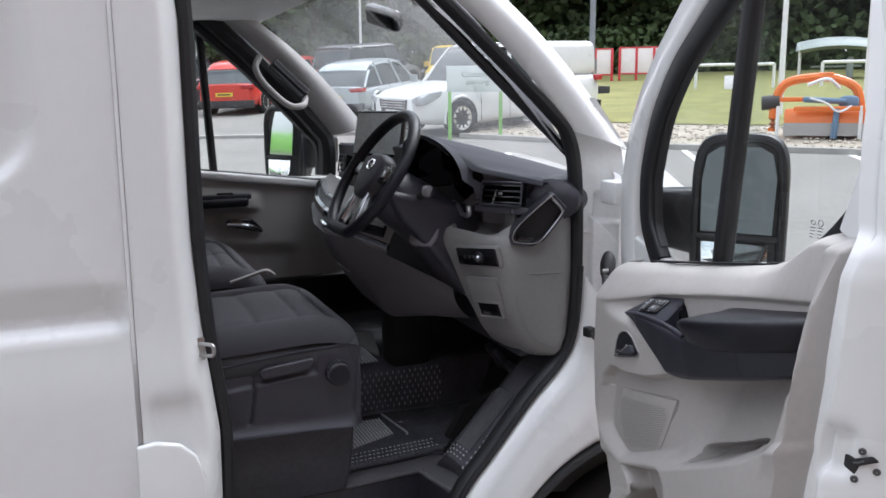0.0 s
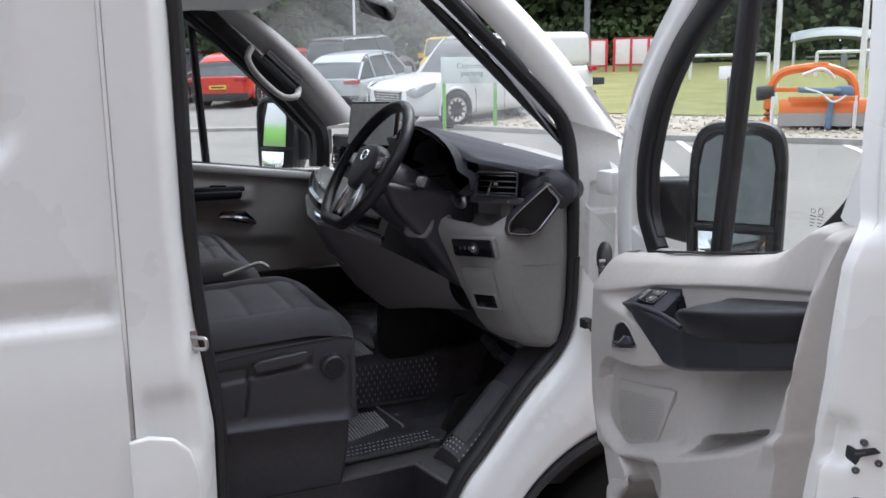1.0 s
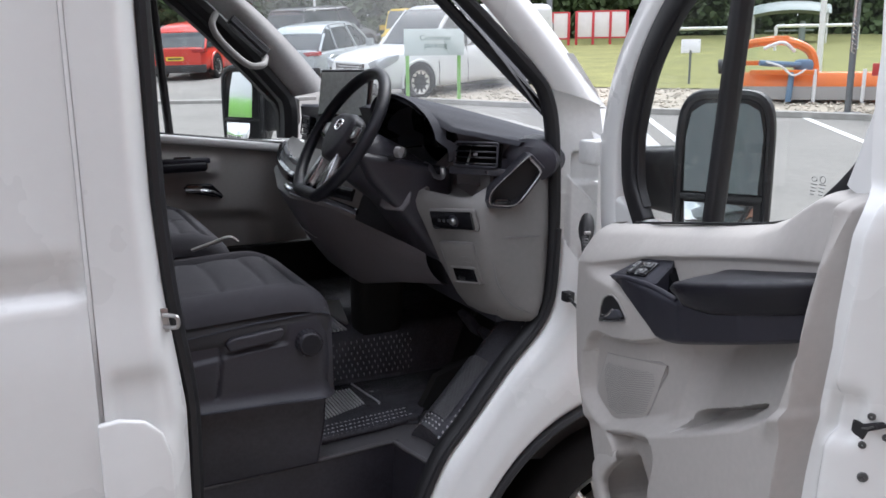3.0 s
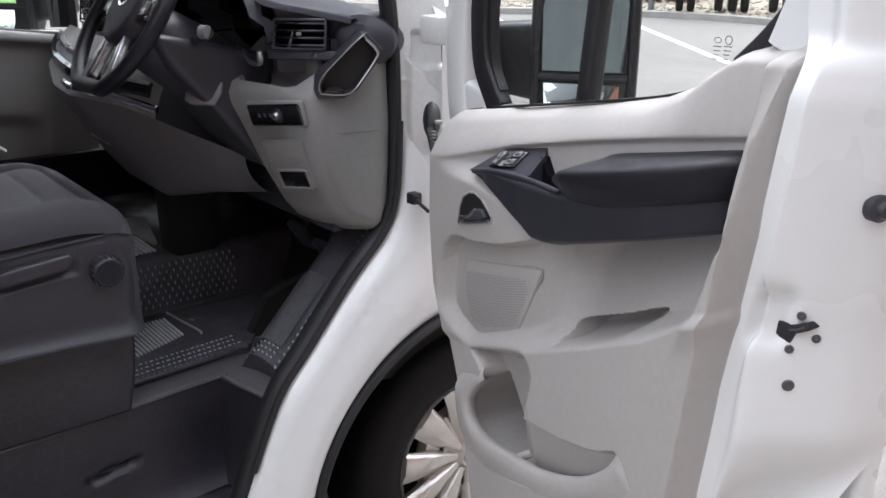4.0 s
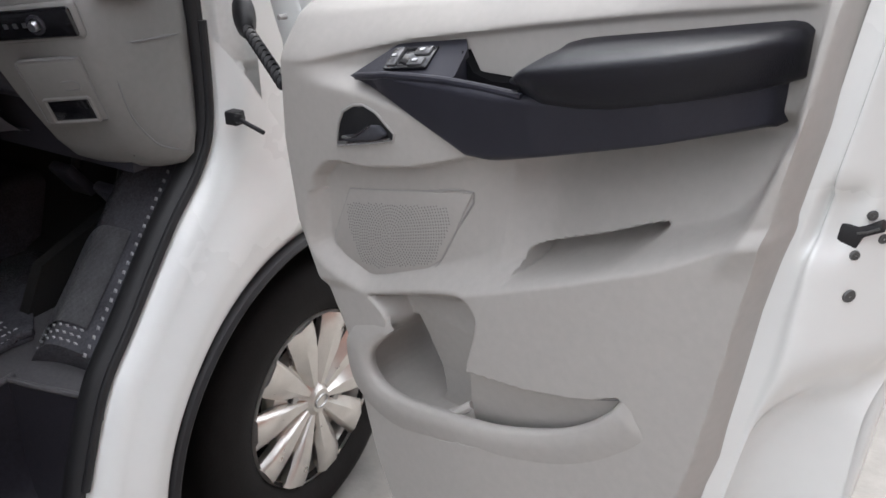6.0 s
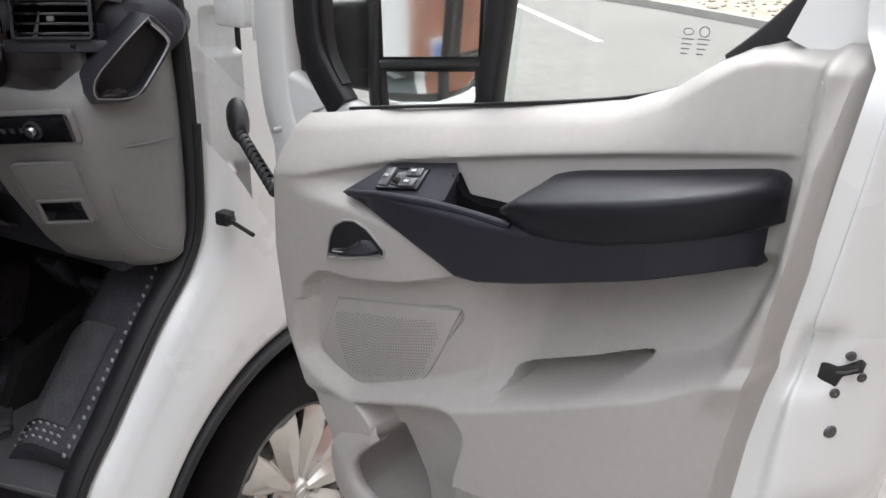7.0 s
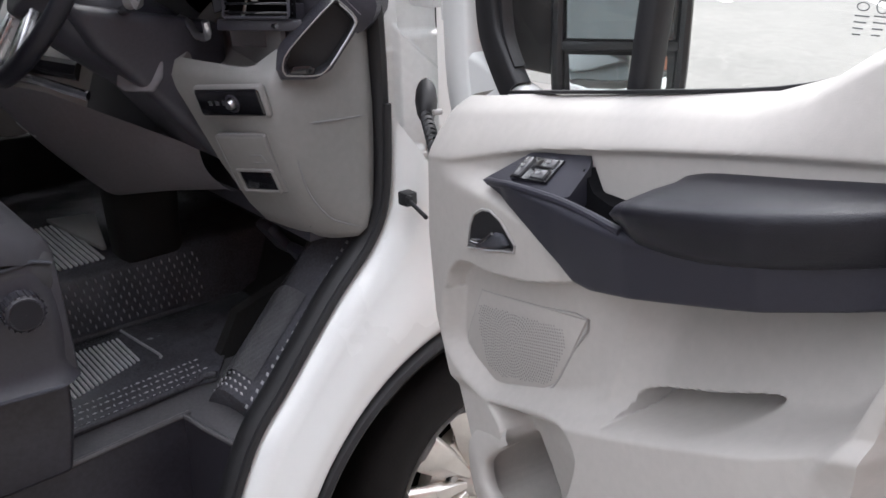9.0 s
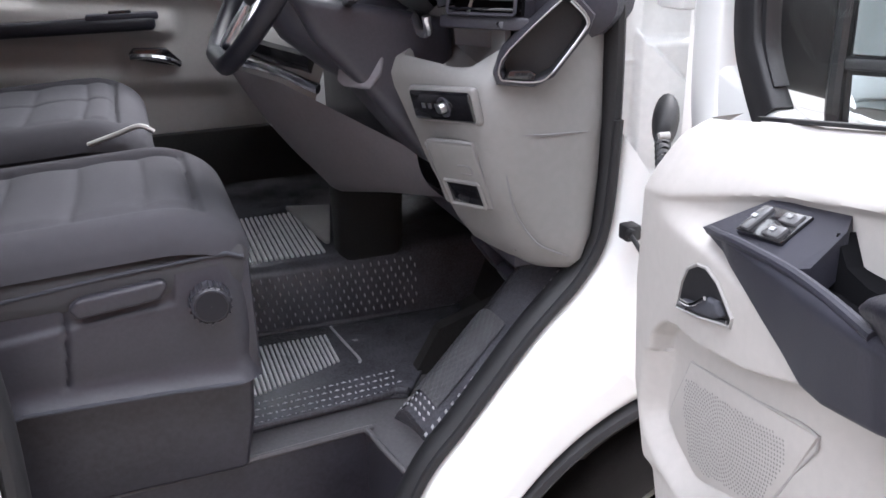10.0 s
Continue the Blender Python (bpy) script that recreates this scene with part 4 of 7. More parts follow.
frame_bar("window_seal_bottom", [(0.30, 1.385), (0.59, 1.434), (0.75, 1.464), (0.84, 1.494)], 0.0045, 0.008, 0.10, SEAL)
frame_bar("divider_bar", [(0.530, 1.39), (0.537, 1.46), (0.555, 1.61), (0.585, 1.86), (0.608, 2.05)], 0.030, 0.03, 0.118, SEAL, "black upright window divider")
pane = dpart("front_pane", prism([(0.18, 1.38), (0.535, 1.40), (0.60, 2.02), (0.42, 1.92), (0.24, 1.78), (0.16, 1.62), (0.15, 1.46)], 0.174, 0.178, "y"), PANE, label="small fixed front pane")
pane.visible_shadow = False
pane = dpart("sliding_pane", prism([(0.54, 1.41), (0.84, 1.47), (0.96, 1.6), (1.0, 1.75), (0.94, 2.06), (0.61, 2.05)], 0.128, 0.132, "y"), PANE, label="clear sliding pane with a printed mark")
pane.visible_shadow = False
POSTDARK = mat("printed_mark", (0.14, 0.15, 0.15), 0.7)
mark = empty("glass_mark", (0, 0, 0), door)
for k, u in enumerate((0.800, 0.818)):
    part("ring", tube([(0.0056 * math.cos(t), 0, (0.0034 + 0.002 * k) * math.sin(t)) for t in np.linspace(0, 2 * math.pi, 14)[:-1]], 0.0006, 6, closed=True, up=(0, 1, 0)), POSTDARK, mark, m=DOOR @ Matrix.Translation((u, 0.126, 1.5385 + 0.001 * k)))
for r in range(4):
    for k, u in enumerate((0.800, 0.818)):
        dpart("print_bar", box(u - 0.0065, u + 0.007 - 0.002 * r, 0.1255, 0.1265, 1.530 - 0.0052 * r + 0.001 * k, 1.5312 - 0.0052 * r + 0.001 * k), POSTDARK, mark)

# armrest and grip unit
arm = empty("armrest_unit", (0, 0, 0), door)


def slab(outline, n_in, n_out, r=0.01, seg=3):
    return prism(outline, n_in, n_out, "y", r, seg)


def grip(u, v):
    """The lower dark moulding: a wedge that swells towards the rear."""
    top = line([(0.383, 1.300), (0.47, 1.313), (0.56, 1.322), (0.66, 1.330), (0.74, 1.338), (0.82, 1.350), (0.948, 1.384)])
    bot = line([(0.383, 1.293), (0.45, 1.277), (0.52, 1.25), (0.595, 1.224), (0.63, 1.228), (0.685, 1.246), (0.80, 1.284), (0.935, 1.330)])
    uu = 0.383 + 0.563 * u
    z = bot(uu) + (top(uu) - bot(uu)) * v
    front = line([(0.383, 0.010), (0.45, -0.008), (0.56, -0.018), (0.70, -0.038), (0.85, -0.030), (0.91, -0.004), (0.937, 0.02), (0.946, 0.038)])(uu)
    prof = min(1.0, v / 0.14) ** 0.5
    roll = max(0.0, (v - 0.88) / 0.12) ** 2 * 0.010
    if v == 0 or u == 1:
        return (uu, 0.11, z + (0.006 if v == 0 else 0.0))
    return (uu, 0.045 + (front - 0.045) * prof * (0.82 + 0.18 * v) + roll, z)


dpart("lower_moulding", grid(grip, 90, 30), ARMLOW, arm, "dark lower armrest moulding", smooth=60)


def pad_ring(u):
    """One cross-section of the elbow pad: sloping top, crease, rounded front."""
    k = bumpy(u, 0.675, 2.0, 0.04)
    zb = line([(0.668, 1.338), (0.674, 1.333), (0.69, 1.329), (0.72, 1.327), (0.76, 1.329), (0.80, 1.335), (0.857, 1.350), (0.92, 1.368), (0.957, 1.380)])(u)
    zt = line([(0.668, 1.350), (0.674, 1.357), (0.685, 1.367), (0.698, 1.377), (0.715, 1.384), (0.74, 1.390), (0.811, 1.404), (0.90, 1.423), (0.935, 1.430), (0.949, 1.430), (0.957, 1.424)])(u)
    zc = zb + (zt - zb) * line([(0.668, 0.6), (0.70, 0.70), (0.80, 0.76), (0.90, 0.78), (0.957, 0.80)])(u)
    nc = line([(0.668, -0.020), (0.674, -0.032), (0.69, -0.044), (0.72, -0.053), (0.85, -0.046), (0.91, -0.026), (0.94, -0.002), (0.957, 0.022)])(u)
    back = 0.06
    ring = [(back, zb), (nc + 0.026, zb), (nc + 0.017, zb + 0.003), (nc + 0.011, zb + 0.012 * k), (nc + 0.004, zb + 0.6 * (zc - zb)), (nc, zc - 0.006 * k), (nc + 0.001, zc - 0.001), (nc + 0.006, zc + 0.003 * k), (nc + 0.45 * (back - nc), zc + 0.62 * (zt - zc)), (0.03, zt - 0.004 * k), (0.042, zt), (back, zt - 0.002)]
    return [(u, n, z) for n, z in ring]


dpart("pad", rings([pad_ring(u) for u in [0.668, 0.670, 0.674, 0.68, 0.685, 0.69, 0.698, 0.706] + [0.72 + 0.02 * k for k in range(11)] + [0.935, 0.945, 0.952, 0.957]]), ARMREST, arm, "padded black armrest", smooth=48)
# grip recess between the switch plate and the pad, its shade painted near-black
dpart("grip_trough", rings([[(0.556, 0.030, 1.350), (0.572, 0.032, 1.326), (0.60, 0.032, 1.320), (0.70, 0.030, 1.328), (0.70, 0.048, 1.328), (0.60, 0.050, 1.320), (0.572, 0.050, 1.326), (0.556, 0.048, 1.350)], [(0.556, 0.026, 1.285), (0.572, 0.026, 1.285), (0.60, 0.024, 1.285), (0.70, 0.02, 1.285), (0.70, 0.04, 1.285), (0.60, 0.044, 1.285), (0.572, 0.044, 1.285), (0.556, 0.044, 1.285)]]), VOID, arm, "grip recess with its deep shade painted black")
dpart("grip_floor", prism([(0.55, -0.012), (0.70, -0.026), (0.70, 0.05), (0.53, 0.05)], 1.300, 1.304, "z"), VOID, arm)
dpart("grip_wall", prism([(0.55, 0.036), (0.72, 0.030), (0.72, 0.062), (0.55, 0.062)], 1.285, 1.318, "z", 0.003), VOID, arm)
dpart("grip_edge", tube(spline([(0.392, 0.008, 1.297), (0.43, 0.000, 1.305), (0.47, -0.005, 1.313), (0.556, -0.009, 1.322), (0.62, -0.016, 1.326), (0.69, -0.029, 1.330)], 6), 0.0052, 10), ARMLOW, arm, "rounded rim of the moulding")
PL = [(0.383, 0.004, 1.297), (0.47, -0.004, 1.313), (0.556, -0.006, 1.322), (0.566, 0.004, 1.326), (0.560, 0.036, 1.352), (0.548, 0.048, 1.362), (0.455, 0.052, 1.349), (0.44, 0.048, 1.343)]
dpart("switch_plate", bevel(rings([PL, [(u + 0.004, n + 0.004, z - 0.002 - 0.028 * min(1.0, (u - 0.383) / 0.07)) for u, n, z in PL]]), 0.003, 2), ARMLOW, arm, "sloping dark switch plate")
ROCKER = mat("rocker_plastic", (0.09, 0.09, 0.095), 0.22, vary=0.1, scale=20, coat=0.4)
sw = empty("window_switches", (0, 0, 0), door)
PM = DOOR @ Matrix.Translation((0.482, 0.022, 1.3315)) @ Matrix(((0.985, -0.10, -0.12, 0), (0.02, 0.82, -0.57, 0), (0.165, 0.56, 0.81, 0), (0, 0, 0, 1)))
part("switch_bed", box(-0.040, 0.034, -0.019, 0.019, -0.004, 0.003, 0.002), GLOSSBLACK, sw, "", 35, PM)
for x, y, w, h in ((-0.027, 0.0, 0.008, 0.016), (0.016, 0.009, 0.013, 0.007), (0.014, -0.009, 0.013, 0.007)):
    part("rocker", box(x - w, x + w, y - h, y + h, 0.0, 0.006, 0.002), ROCKER, sw, "grey window switch with a bright edge", 35, PM)
    part("rocker_mark", box(x - 0.004, x + 0.004, y - 0.002, y + 0.002, 0.0068, 0.0078), SATIN, sw, "", 0, PM)

# inner release handle
rel = empty("release_handle", (0, 0, 0), door)
CUP = [(0.354, 1.194), (0.360, 1.228), (0.370, 1.247), (0.390, 1.259), (0.410, 1.263), (0.434, 1.257), (0.467, 1.234), (0.465, 1.224)]
dpart("cup", slab(CUP, -0.001, 0.03, 0.002), SEAL, rel, "black handle recess")
dpart("cup_rim", tube([(u, -0.001, z) for u, z in CUP], 0.002, 6, closed=True, up=(0, 1, 0)), PALE, rel)
dpart("lever", prism([(0.372, 1.214), (0.40, 1.221), (0.428, 1.240), (0.444, 1.243), (0.458, 1.232), (0.44, 1.222), (0.41, 1.214), (0.376, 1.206)], -0.010, 0.0, "y", 0.004, 3), DARKTOP, rel, "dark metal lever")
dpart("lever_edge", tube(spline([(0.375, -0.009, 1.213), (0.402, -0.011, 1.220), (0.43, -0.011, 1.240)], 5), 0.0022, 8), CHROME, rel, "bright lever edge")
dpart("lip", tube([(0.358, -0.002, 1.198), (0.41, -0.003, 1.211), (0.462, -0.002, 1.227)], 0.0035, 8), SATIN, rel)

# loudspeaker cover with a ring of pierced dots
spk = empty("speaker_cover", (0, 0, 0), door)
SP = [(0.345, 1.118), (0.325, 1.075), (0.306, 1.034), (0.305, 1.016), (0.332, 0.999), (0.366, 0.984), (0.394, 0.990), (0.498, 1.035), (0.523, 1.058), (0.551, 1.112), (0.579, 1.172), (0.485, 1.150), (0.40, 1.130)]
dpart("plate", slab(SP, 0.0250, 0.036, 0.002, 2), LIGHTGREY, spk, "pierced pale grey plate")
dpart("plate_edge", tube(spline([(u, 0.0268, z) for u, z in SP + SP[:1]], 3), 0.0013, 6, up=(0, 1, 0)), PALE, spk)
verts, faces = [], []
cu, cz = 0.425, 1.065
for ring in range(1, 25):
    n = int(ring * 6.3)
    for k in range(n):
        t = 2 * math.pi * k / n
        du, dz = 0.0048 * ring * math.cos(t), 0.0048 * ring * math.sin(t)
        u, z = cu + du, cz + dz + 0.33 * du
        if not (0.338 < u < 0.54 and 1.004 + 0.40 * max(0, u - 0.40) < z < 1.100 + 0.24 * (u - 0.36) and z > 1.10 - 2.2 * (u - 0.318) and z > 1.06 + 2.2 * (u - 0.515)):
            continue
        b = len(verts)
        for q in range(6):
            verts.append(DOOR @ Vector((u + 0.0014 * math.cos(q * 1.0472), 0.0245, z + 0.0014 * math.sin(q * 1.0472))))
        faces.append(tuple(range(b, b + 6)))
data = bpy.data.meshes.new("perforation")
data.from_pydata(verts, [], faces)
data.materials.append(DASHGREY)
holes = new("perforation", data)
holes.parent = spk
tagged(holes, kind="stuff")
# small trim details
dpart("trim_cap_seam", tube([(p.x, float(relief(np.array([p.x]), np.array([p.y]))[0]) + 0.0003, p.y) for p in spline([(0.986, 1.518, 0), (0.967, 1.517, 0), (0.962, 1.509, 0), (0.956, 1.480, 0), (0.959, 1.475, 0), (0.976, 1.477, 0)], 5)], 0.0007, 6, up=(0, 1, 0)), LIGHTGREY, label="faint seam of a blank cap")
for u, z in ((0.213, 1.35), (0.205, 1.27)):
    part("trim_clip", lathe([(0.001, -0.004), (0.004, -0.003), (0.0045, 0.01)], 10), PALE, door, "", 35, DOOR @ Matrix.Translation((u, 0.03, z)))
dpart("pocket_seam", tube(spline([(0.619, -0.016, 0.934), (0.713, -0.019, 0.952), (0.795, -0.022, 0.980), (0.838, -0.024, 0.999)], 5), 0.0012, 6, up=(0, 1, 0)), MIDGREY)
dpart("pocket_hook", tube(spline([(0.555, 0.008, 0.822), (0.575, 0.004, 0.838), (0.592, 0.012, 0.852)], 4), 0.007, 8, up=(0, 1, 0)), LIGHTGREY)
wing_mirror(pose(1.262, -0.318, 1.468, 0, 0, -52) @ Matrix.Diagonal((0.88, 1, 0.97, 1)), "driver_mirror", van, -1, pose(0, -0.010, 0, -4, 0, -4))
# cable sleeve, check strap and hinges between pillar and door
cable = empty("cable_sleeve", (0, 0, 0), van)
part("boot", rings([[Vector((1.128, 0.004, 1.312)) + Vector((0.55 * r * math.cos(t) - 0.03 * k, -0.035 * k - 0.5 * r * math.cos(t), 1.25 * r * math.sin(t) - 0.026 * k)) for t in np.linspace(0, 2 * math.pi, 17)[:-1]] for k, r in ((0.0, 0.026), (0.25, 0.0275), (0.55, 0.025), (0.8, 0.018), (1.0, 0.014))]), SEAL, cable, "black rubber boot", 60)
for k in range(12):
    part("rib", lathe([(0.007, -0.006), (0.0125, -0.002), (0.0125, 0.002), (0.007, 0.006)], 12, "z"), SEAL, cable, m=Matrix.Translation((1.098 - 0.0085 * k, -0.032 - 0.0135 * k, 1.284 - 0.0045 * k)) @ pose(0, 0, 0, 72, -30, 0))
strap = empty("check_strap", (0, 0, 0), van)
part("block", box(1.058, 1.084, -0.016, 0.012, 1.120, 1.146, 0.004), SEAL, strap, "black check strap block")
part("rod", tube([(1.062, -0.015, 1.136), (1.035, -0.10, 1.13)], 0.004, 8), SEAL, strap)
part("stud", lathe([(0.001, -0.010), (0.009, -0.008), (0.009, 0.004)], 10), SEAL, strap, m=Matrix.Translation((1.062, -0.02, 1.136)))
for z in (1.50,):
    hinge = empty("door_hinge", (1.135, -0.03, z), van)
    part("leaf", box(-0.03, 0.03, -0.02, 0.05, -0.03, 0.03, 0.008), WHITE_IN, hinge, "white painted hinge leaf")
    part("pin", lathe([(0.001, -0.05), (0.012, -0.05), (0.012, 0.05), (0.001, 0.05)], 12, "z"), WHITE_IN, hinge, m=Matrix.Translation((-0.005, -0.03, 0)))

# ---------------------------------------------------------------- dashboard
dash = empty("dashboard", (0, 0, 0), van)
dash["label"] = "dark grey dashboard with pale lower panels"


def p2(name, bm, material, label="", parent=None, smooth=40, m=None):
    return part(name, bm, material, parent or dash, label, smooth, m)


def toppad(u, v):
    y = 0.09 + 1.42 * v
    rear = line([(0.09, 0.975), (0.15, 0.90), (0.19, 0.83), (0.24, 0.775), (0.32, 0.755), (0.48, 0.755), (0.58, 0.79), (0.66, 0.83), (1.0, 0.80), (1.5, 0.84)])(y)
    front = 1.46 - 0.28 * ((y - 0.8) / 0.7) ** 2
    x = rear + (front - rear) * u
    crown = line([(0.09, 1.525), (0.15, 1.545), (0.19, 1.56), (0.23, 1.595), (0.28, 1.622), (0.34, 1.638), (0.40, 1.642), (0.47, 1.636), (0.53, 1.62), (0.6, 1.605), (0.75, 1.60), (1.5, 1.575)])(y)
    z = crown + (1.485 - crown) * u ** 1.15 - 0.012 * max(0, 1 - u / 0.04) ** 2
    return (x, y, z)


p2("top_pad", grid(toppad, 40, 110), DARKTOP, "dark soft dashboard top", smooth=60)
p2("front_face", grid(lambda u, v: (line([(0.60, 0.80), (0.66, 0.83), (1.0, 0.80), (1.5, 0.84)])(0.60 + 0.91 * v) + 0.012 * u, 0.60 + 0.91 * v, line([(0.6, 1.605), (0.75, 1.60), (1.5, 1.575)])(0.60 + 0.91 * v) - 0.012 - 0.19 * u), 8, 50), DASHBLACK, smooth=60)
p2("vent_face", grid(lambda u, v: (0.855 + 0.15 * (1 - v) + 0.014 * u, 0.10 + 0.12 * v, 1.515 + 0.045 * v - (0.12 + 0.03 * v) * u), 10, 20), DASHBLACK, "dark surround of the side vent", smooth=60)
p2("core", box(0.93, 1.4, 0.12, 1.5, 1.05, 1.48), DASHBLACK)


# instrument hood
def hood(u, v):
    t = math.pi * (1.12 - 1.24 * u)
    y = 0.40 - 0.215 * math.cos(t)
    z = 1.525 + 0.115 * (abs(math.sin(t)) ** 0.75) * math.copysign(1, math.sin(t))
    flare = 0.75 + 0.25 * (1 - v)
    x = 0.79 + 0.03 * (z < 1.52) - 0.035 * math.sin(t) + 0.11 * v
    return (x, 0.40 + (y - 0.40) * flare, 1.525 + (z - 1.525) * flare)


p2("instrument_hood", grid(hood, 40, 12), DARKTOP, "dark instrument hood", smooth=60)
p2("instrument_cave", grid(lambda u, v: Vector((hood(u, 0)[0] + 0.004 + 0.15 * v, 0.40 + (hood(u, 0)[1] - 0.40) * (0.95 - 0.16 * v), 1.52 + (hood(u, 0)[2] - 1.525) * (0.94 - 0.22 * v))), 40, 8), GLOSSBLACK, smooth=60)
p2("instrument_face", prism([(0.40 + 0.175 * math.cos(t), 1.515 + 0.08 * math.sin(t)) for t in np.linspace(0, 2 * math.pi, 30)[:-1]], 0.93, 0.94, "x"), GLOSSBLACK, "unlit black instrument panel")
p2("instrument_screen", box(-0.004, 0.004, -0.055, 0.055, -0.03, 0.03, 0.004), SCREEN, "small grey display", m=Matrix.Translation((0.90, 0.235, 1.475)) @ pose(0, 0, 0, 0, 18, -18))
p2("hood_trim", tube(spline([(0.81, 0.19, 1.46), (0.815, 0.20, 1.435), (0.82, 0.25, 1.43), (0.83, 0.30, 1.445), (0.84, 0.36, 1.45)], 6), 0.007, 8), SATIN, "satin trim below the instruments")

# air vent by the door
def vent(m, wide, high, count, name):
    v = empty(name, (0, 0, 0), dash)
    part("frame", tube([(a * wide, 0, b * high) for a, b in ((-1, -0.9), (-0.95, -1), (0.95, -1), (1, -0.9), (1, 0.9), (0.95, 1), (-0.95, 1), (-1, 0.9))], 0.003, 6, closed=True, up=(0, 1, 0)), DASHBLACK, v, m=m)
    part("backing", box(-wide, wide, 0.02, 0.03, -high, high), VOID, v, m=m)
    part("surround", box(-wide - 0.02, wide + 0.02, 0.008, 0.035, -high - 0.022, -high - 0.002, 0.004), DASHBLACK, v, m=m)
    for k in range(count):
        z = -high + 2 * high * (k + 0.5) / count
        part("slat", box(-wide, wide, -0.001, 0.020, z - 0.0022, z + 0.0022, 0.001), GLOSSBLACK, v, m=m)
    part("tab", box(-0.006, 0.006, -0.005, 0.0, -0.004, 0.004, 0.002), MIDGREY, v, m=m)
    return v


vent(Matrix.Translation((0.885, 0.150, 1.492)) @ pose(0, 0, 0, -8, 0, -55), 0.060, 0.030, 4, "side_vent")
vent(Matrix.Translation((0.80, 1.33, 1.50)) @ pose(0, 0, 0, -8, 0, -95), 0.06, 0.035, 4, "far_vent")
vent(Matrix.Translation((0.775, 0.80, 1.50)) @ pose(0, 0, 0, -8, 0, -80), 0.055, 0.03, 4, "centre_vent")
p2("dash_end", lathe([(0.001, -0.02), (0.05, -0.018), (0.075, 0.0), (0.082, 0.08)], 28, "y"), DASHBLACK, "dark rounded dashboard end", m=Matrix.Translation((1.005, 0.095, 1.475)) @ pose(0, 0, 0, 0, 0, -50) @ Matrix.Diagonal((1.0, 1.0, 0.75, 1)))

# pale lower panel with light switch and fuse cover
PLAN = [
    (1.405, [(0.790, 0.31), (0.822, 0.20), (0.858, 0.100), (0.93, 0.075), (1.03, 0.08), (1.06, 0.12), (1.06, 0.40), (0.92, 0.40)]),
    (1.385, [(0.780, 0.31), (0.815, 0.195), (0.850, 0.085), (0.93, 0.062), (1.04, 0.07), (1.06, 0.12), (1.06, 0.40), (0.92, 0.40)]),
    (1.30, [(0.800, 0.285), (0.826, 0.185), (0.856, 0.076), (0.95, 0.056), (1.045, 0.066), (1.06, 0.12), (1.06, 0.40), (0.92, 0.38)]),
    (1.20, [(0.836, 0.262), (0.853, 0.175), (0.878, 0.080), (0.96, 0.053), (1.04, 0.062), (1.06, 0.12), (1.06, 0.38), (0.94, 0.35)]),
    (1.11, [(0.876, 0.240), (0.888, 0.160), (0.915, 0.082), (0.975, 0.050), (1.03, 0.058), (1.06, 0.12), (1.06, 0.34), (0.96, 0.31)]),
    (1.075, [(0.900, 0.225), (0.912, 0.155), (0.940, 0.086), (0.985, 0.052), (1.02, 0.058), (1.04, 0.12), (1.04, 0.30), (0.98, 0.28)]),
    (1.058, [(0.93, 0.20), (0.94, 0.15), (0.958, 0.095), (0.992, 0.07), (1.01, 0.072), (1.03, 0.12), (1.03, 0.28), (0.98, 0.25)]),
]
tray_top = lambda x, y: 1.381 + 0.52 * max(0.0, (x - 0.782) * 0.935 + (y - 0.30) * 0.355)
lower = [[(x, y, tray_top(x, y) - (1.405 - z) if z > 1.38 else z) for x, y in [v.xy for v in spline([(a, b, 0) for a, b in pts + pts[:1]], 6)[:-1]]] for z, pts in PLAN]
hollow = lambda k, drop: [(0.885 + k * (x - 0.90), min(0.335, max(0.130, 0.235 + k * (y - 0.235))), tray_top(0.885 + k * (x - 0.90), min(0.335, max(0.130, 0.235 + k * (y - 0.235)))) - drop) for x, y, z in lower[0]]
sunk = [hollow(0.62, 0.060), hollow(0.66, 0.052), hollow(0.70, 0.008), hollow(0.73, 0.0)]
lower = rings(sunk + lower)
p2("driver_lower_panel", lower, DASHGREY, "pale grey lower panel with a sunken tray", smooth=50)
# upright holder framed in chrome
hold = empty("cup_holder", (0, 0, 0), van)
HM = Matrix.Translation((0.934, 0.034, 1.432)) @ pose(0, 0, 0, 0, 0, -22)
RH = [(-0.062, -0.054), (-0.015, -0.058), (0.010, -0.046), (0.052, 0.008), (0.060, 0.030), (0.034, 0.058), (0.024, 0.058), (-0.052, -0.012), (-0.066, -0.040)]
ring_at = lambda k, y: [HM @ Vector((a * k + 0.002, y, b * k)) for a, b in RH]
part("surround", rings([ring_at(1.15, 0.07), ring_at(1.15, 0.004), ring_at(1.11, -0.004), ring_at(1.0, -0.005), ring_at(0.96, 0.0), ring_at(0.90, 0.022)]), DARK, hold, "dark holder body", 30)
part("well", join(rings([ring_at(0.955, 0.002), ring_at(0.89, 0.0195)], caps=False), rings([ring_at(0.9, 0.0195), ring_at(0.9, 0.021)])), SEAL, hold, "deep black pocket", 30)
part("chrome_edge", tube([Vector(p) for p in spline([(a, -0.006, b) for a, b in RH + RH[:1]], 3)][:-1], 0.0013, 8, closed=True, up=(0, 1, 0)), STEEL, hold, "thin chrome rim", m=HM)
part("chrome_line", tube(spline([(0.012, -0.008, -0.043), (0.05, -0.008, 0.008), (0.057, -0.008, 0.029), (0.034, -0.008, 0.054)], 4), 0.0014, 6), SATIN, hold, "thin chrome line", m=HM)
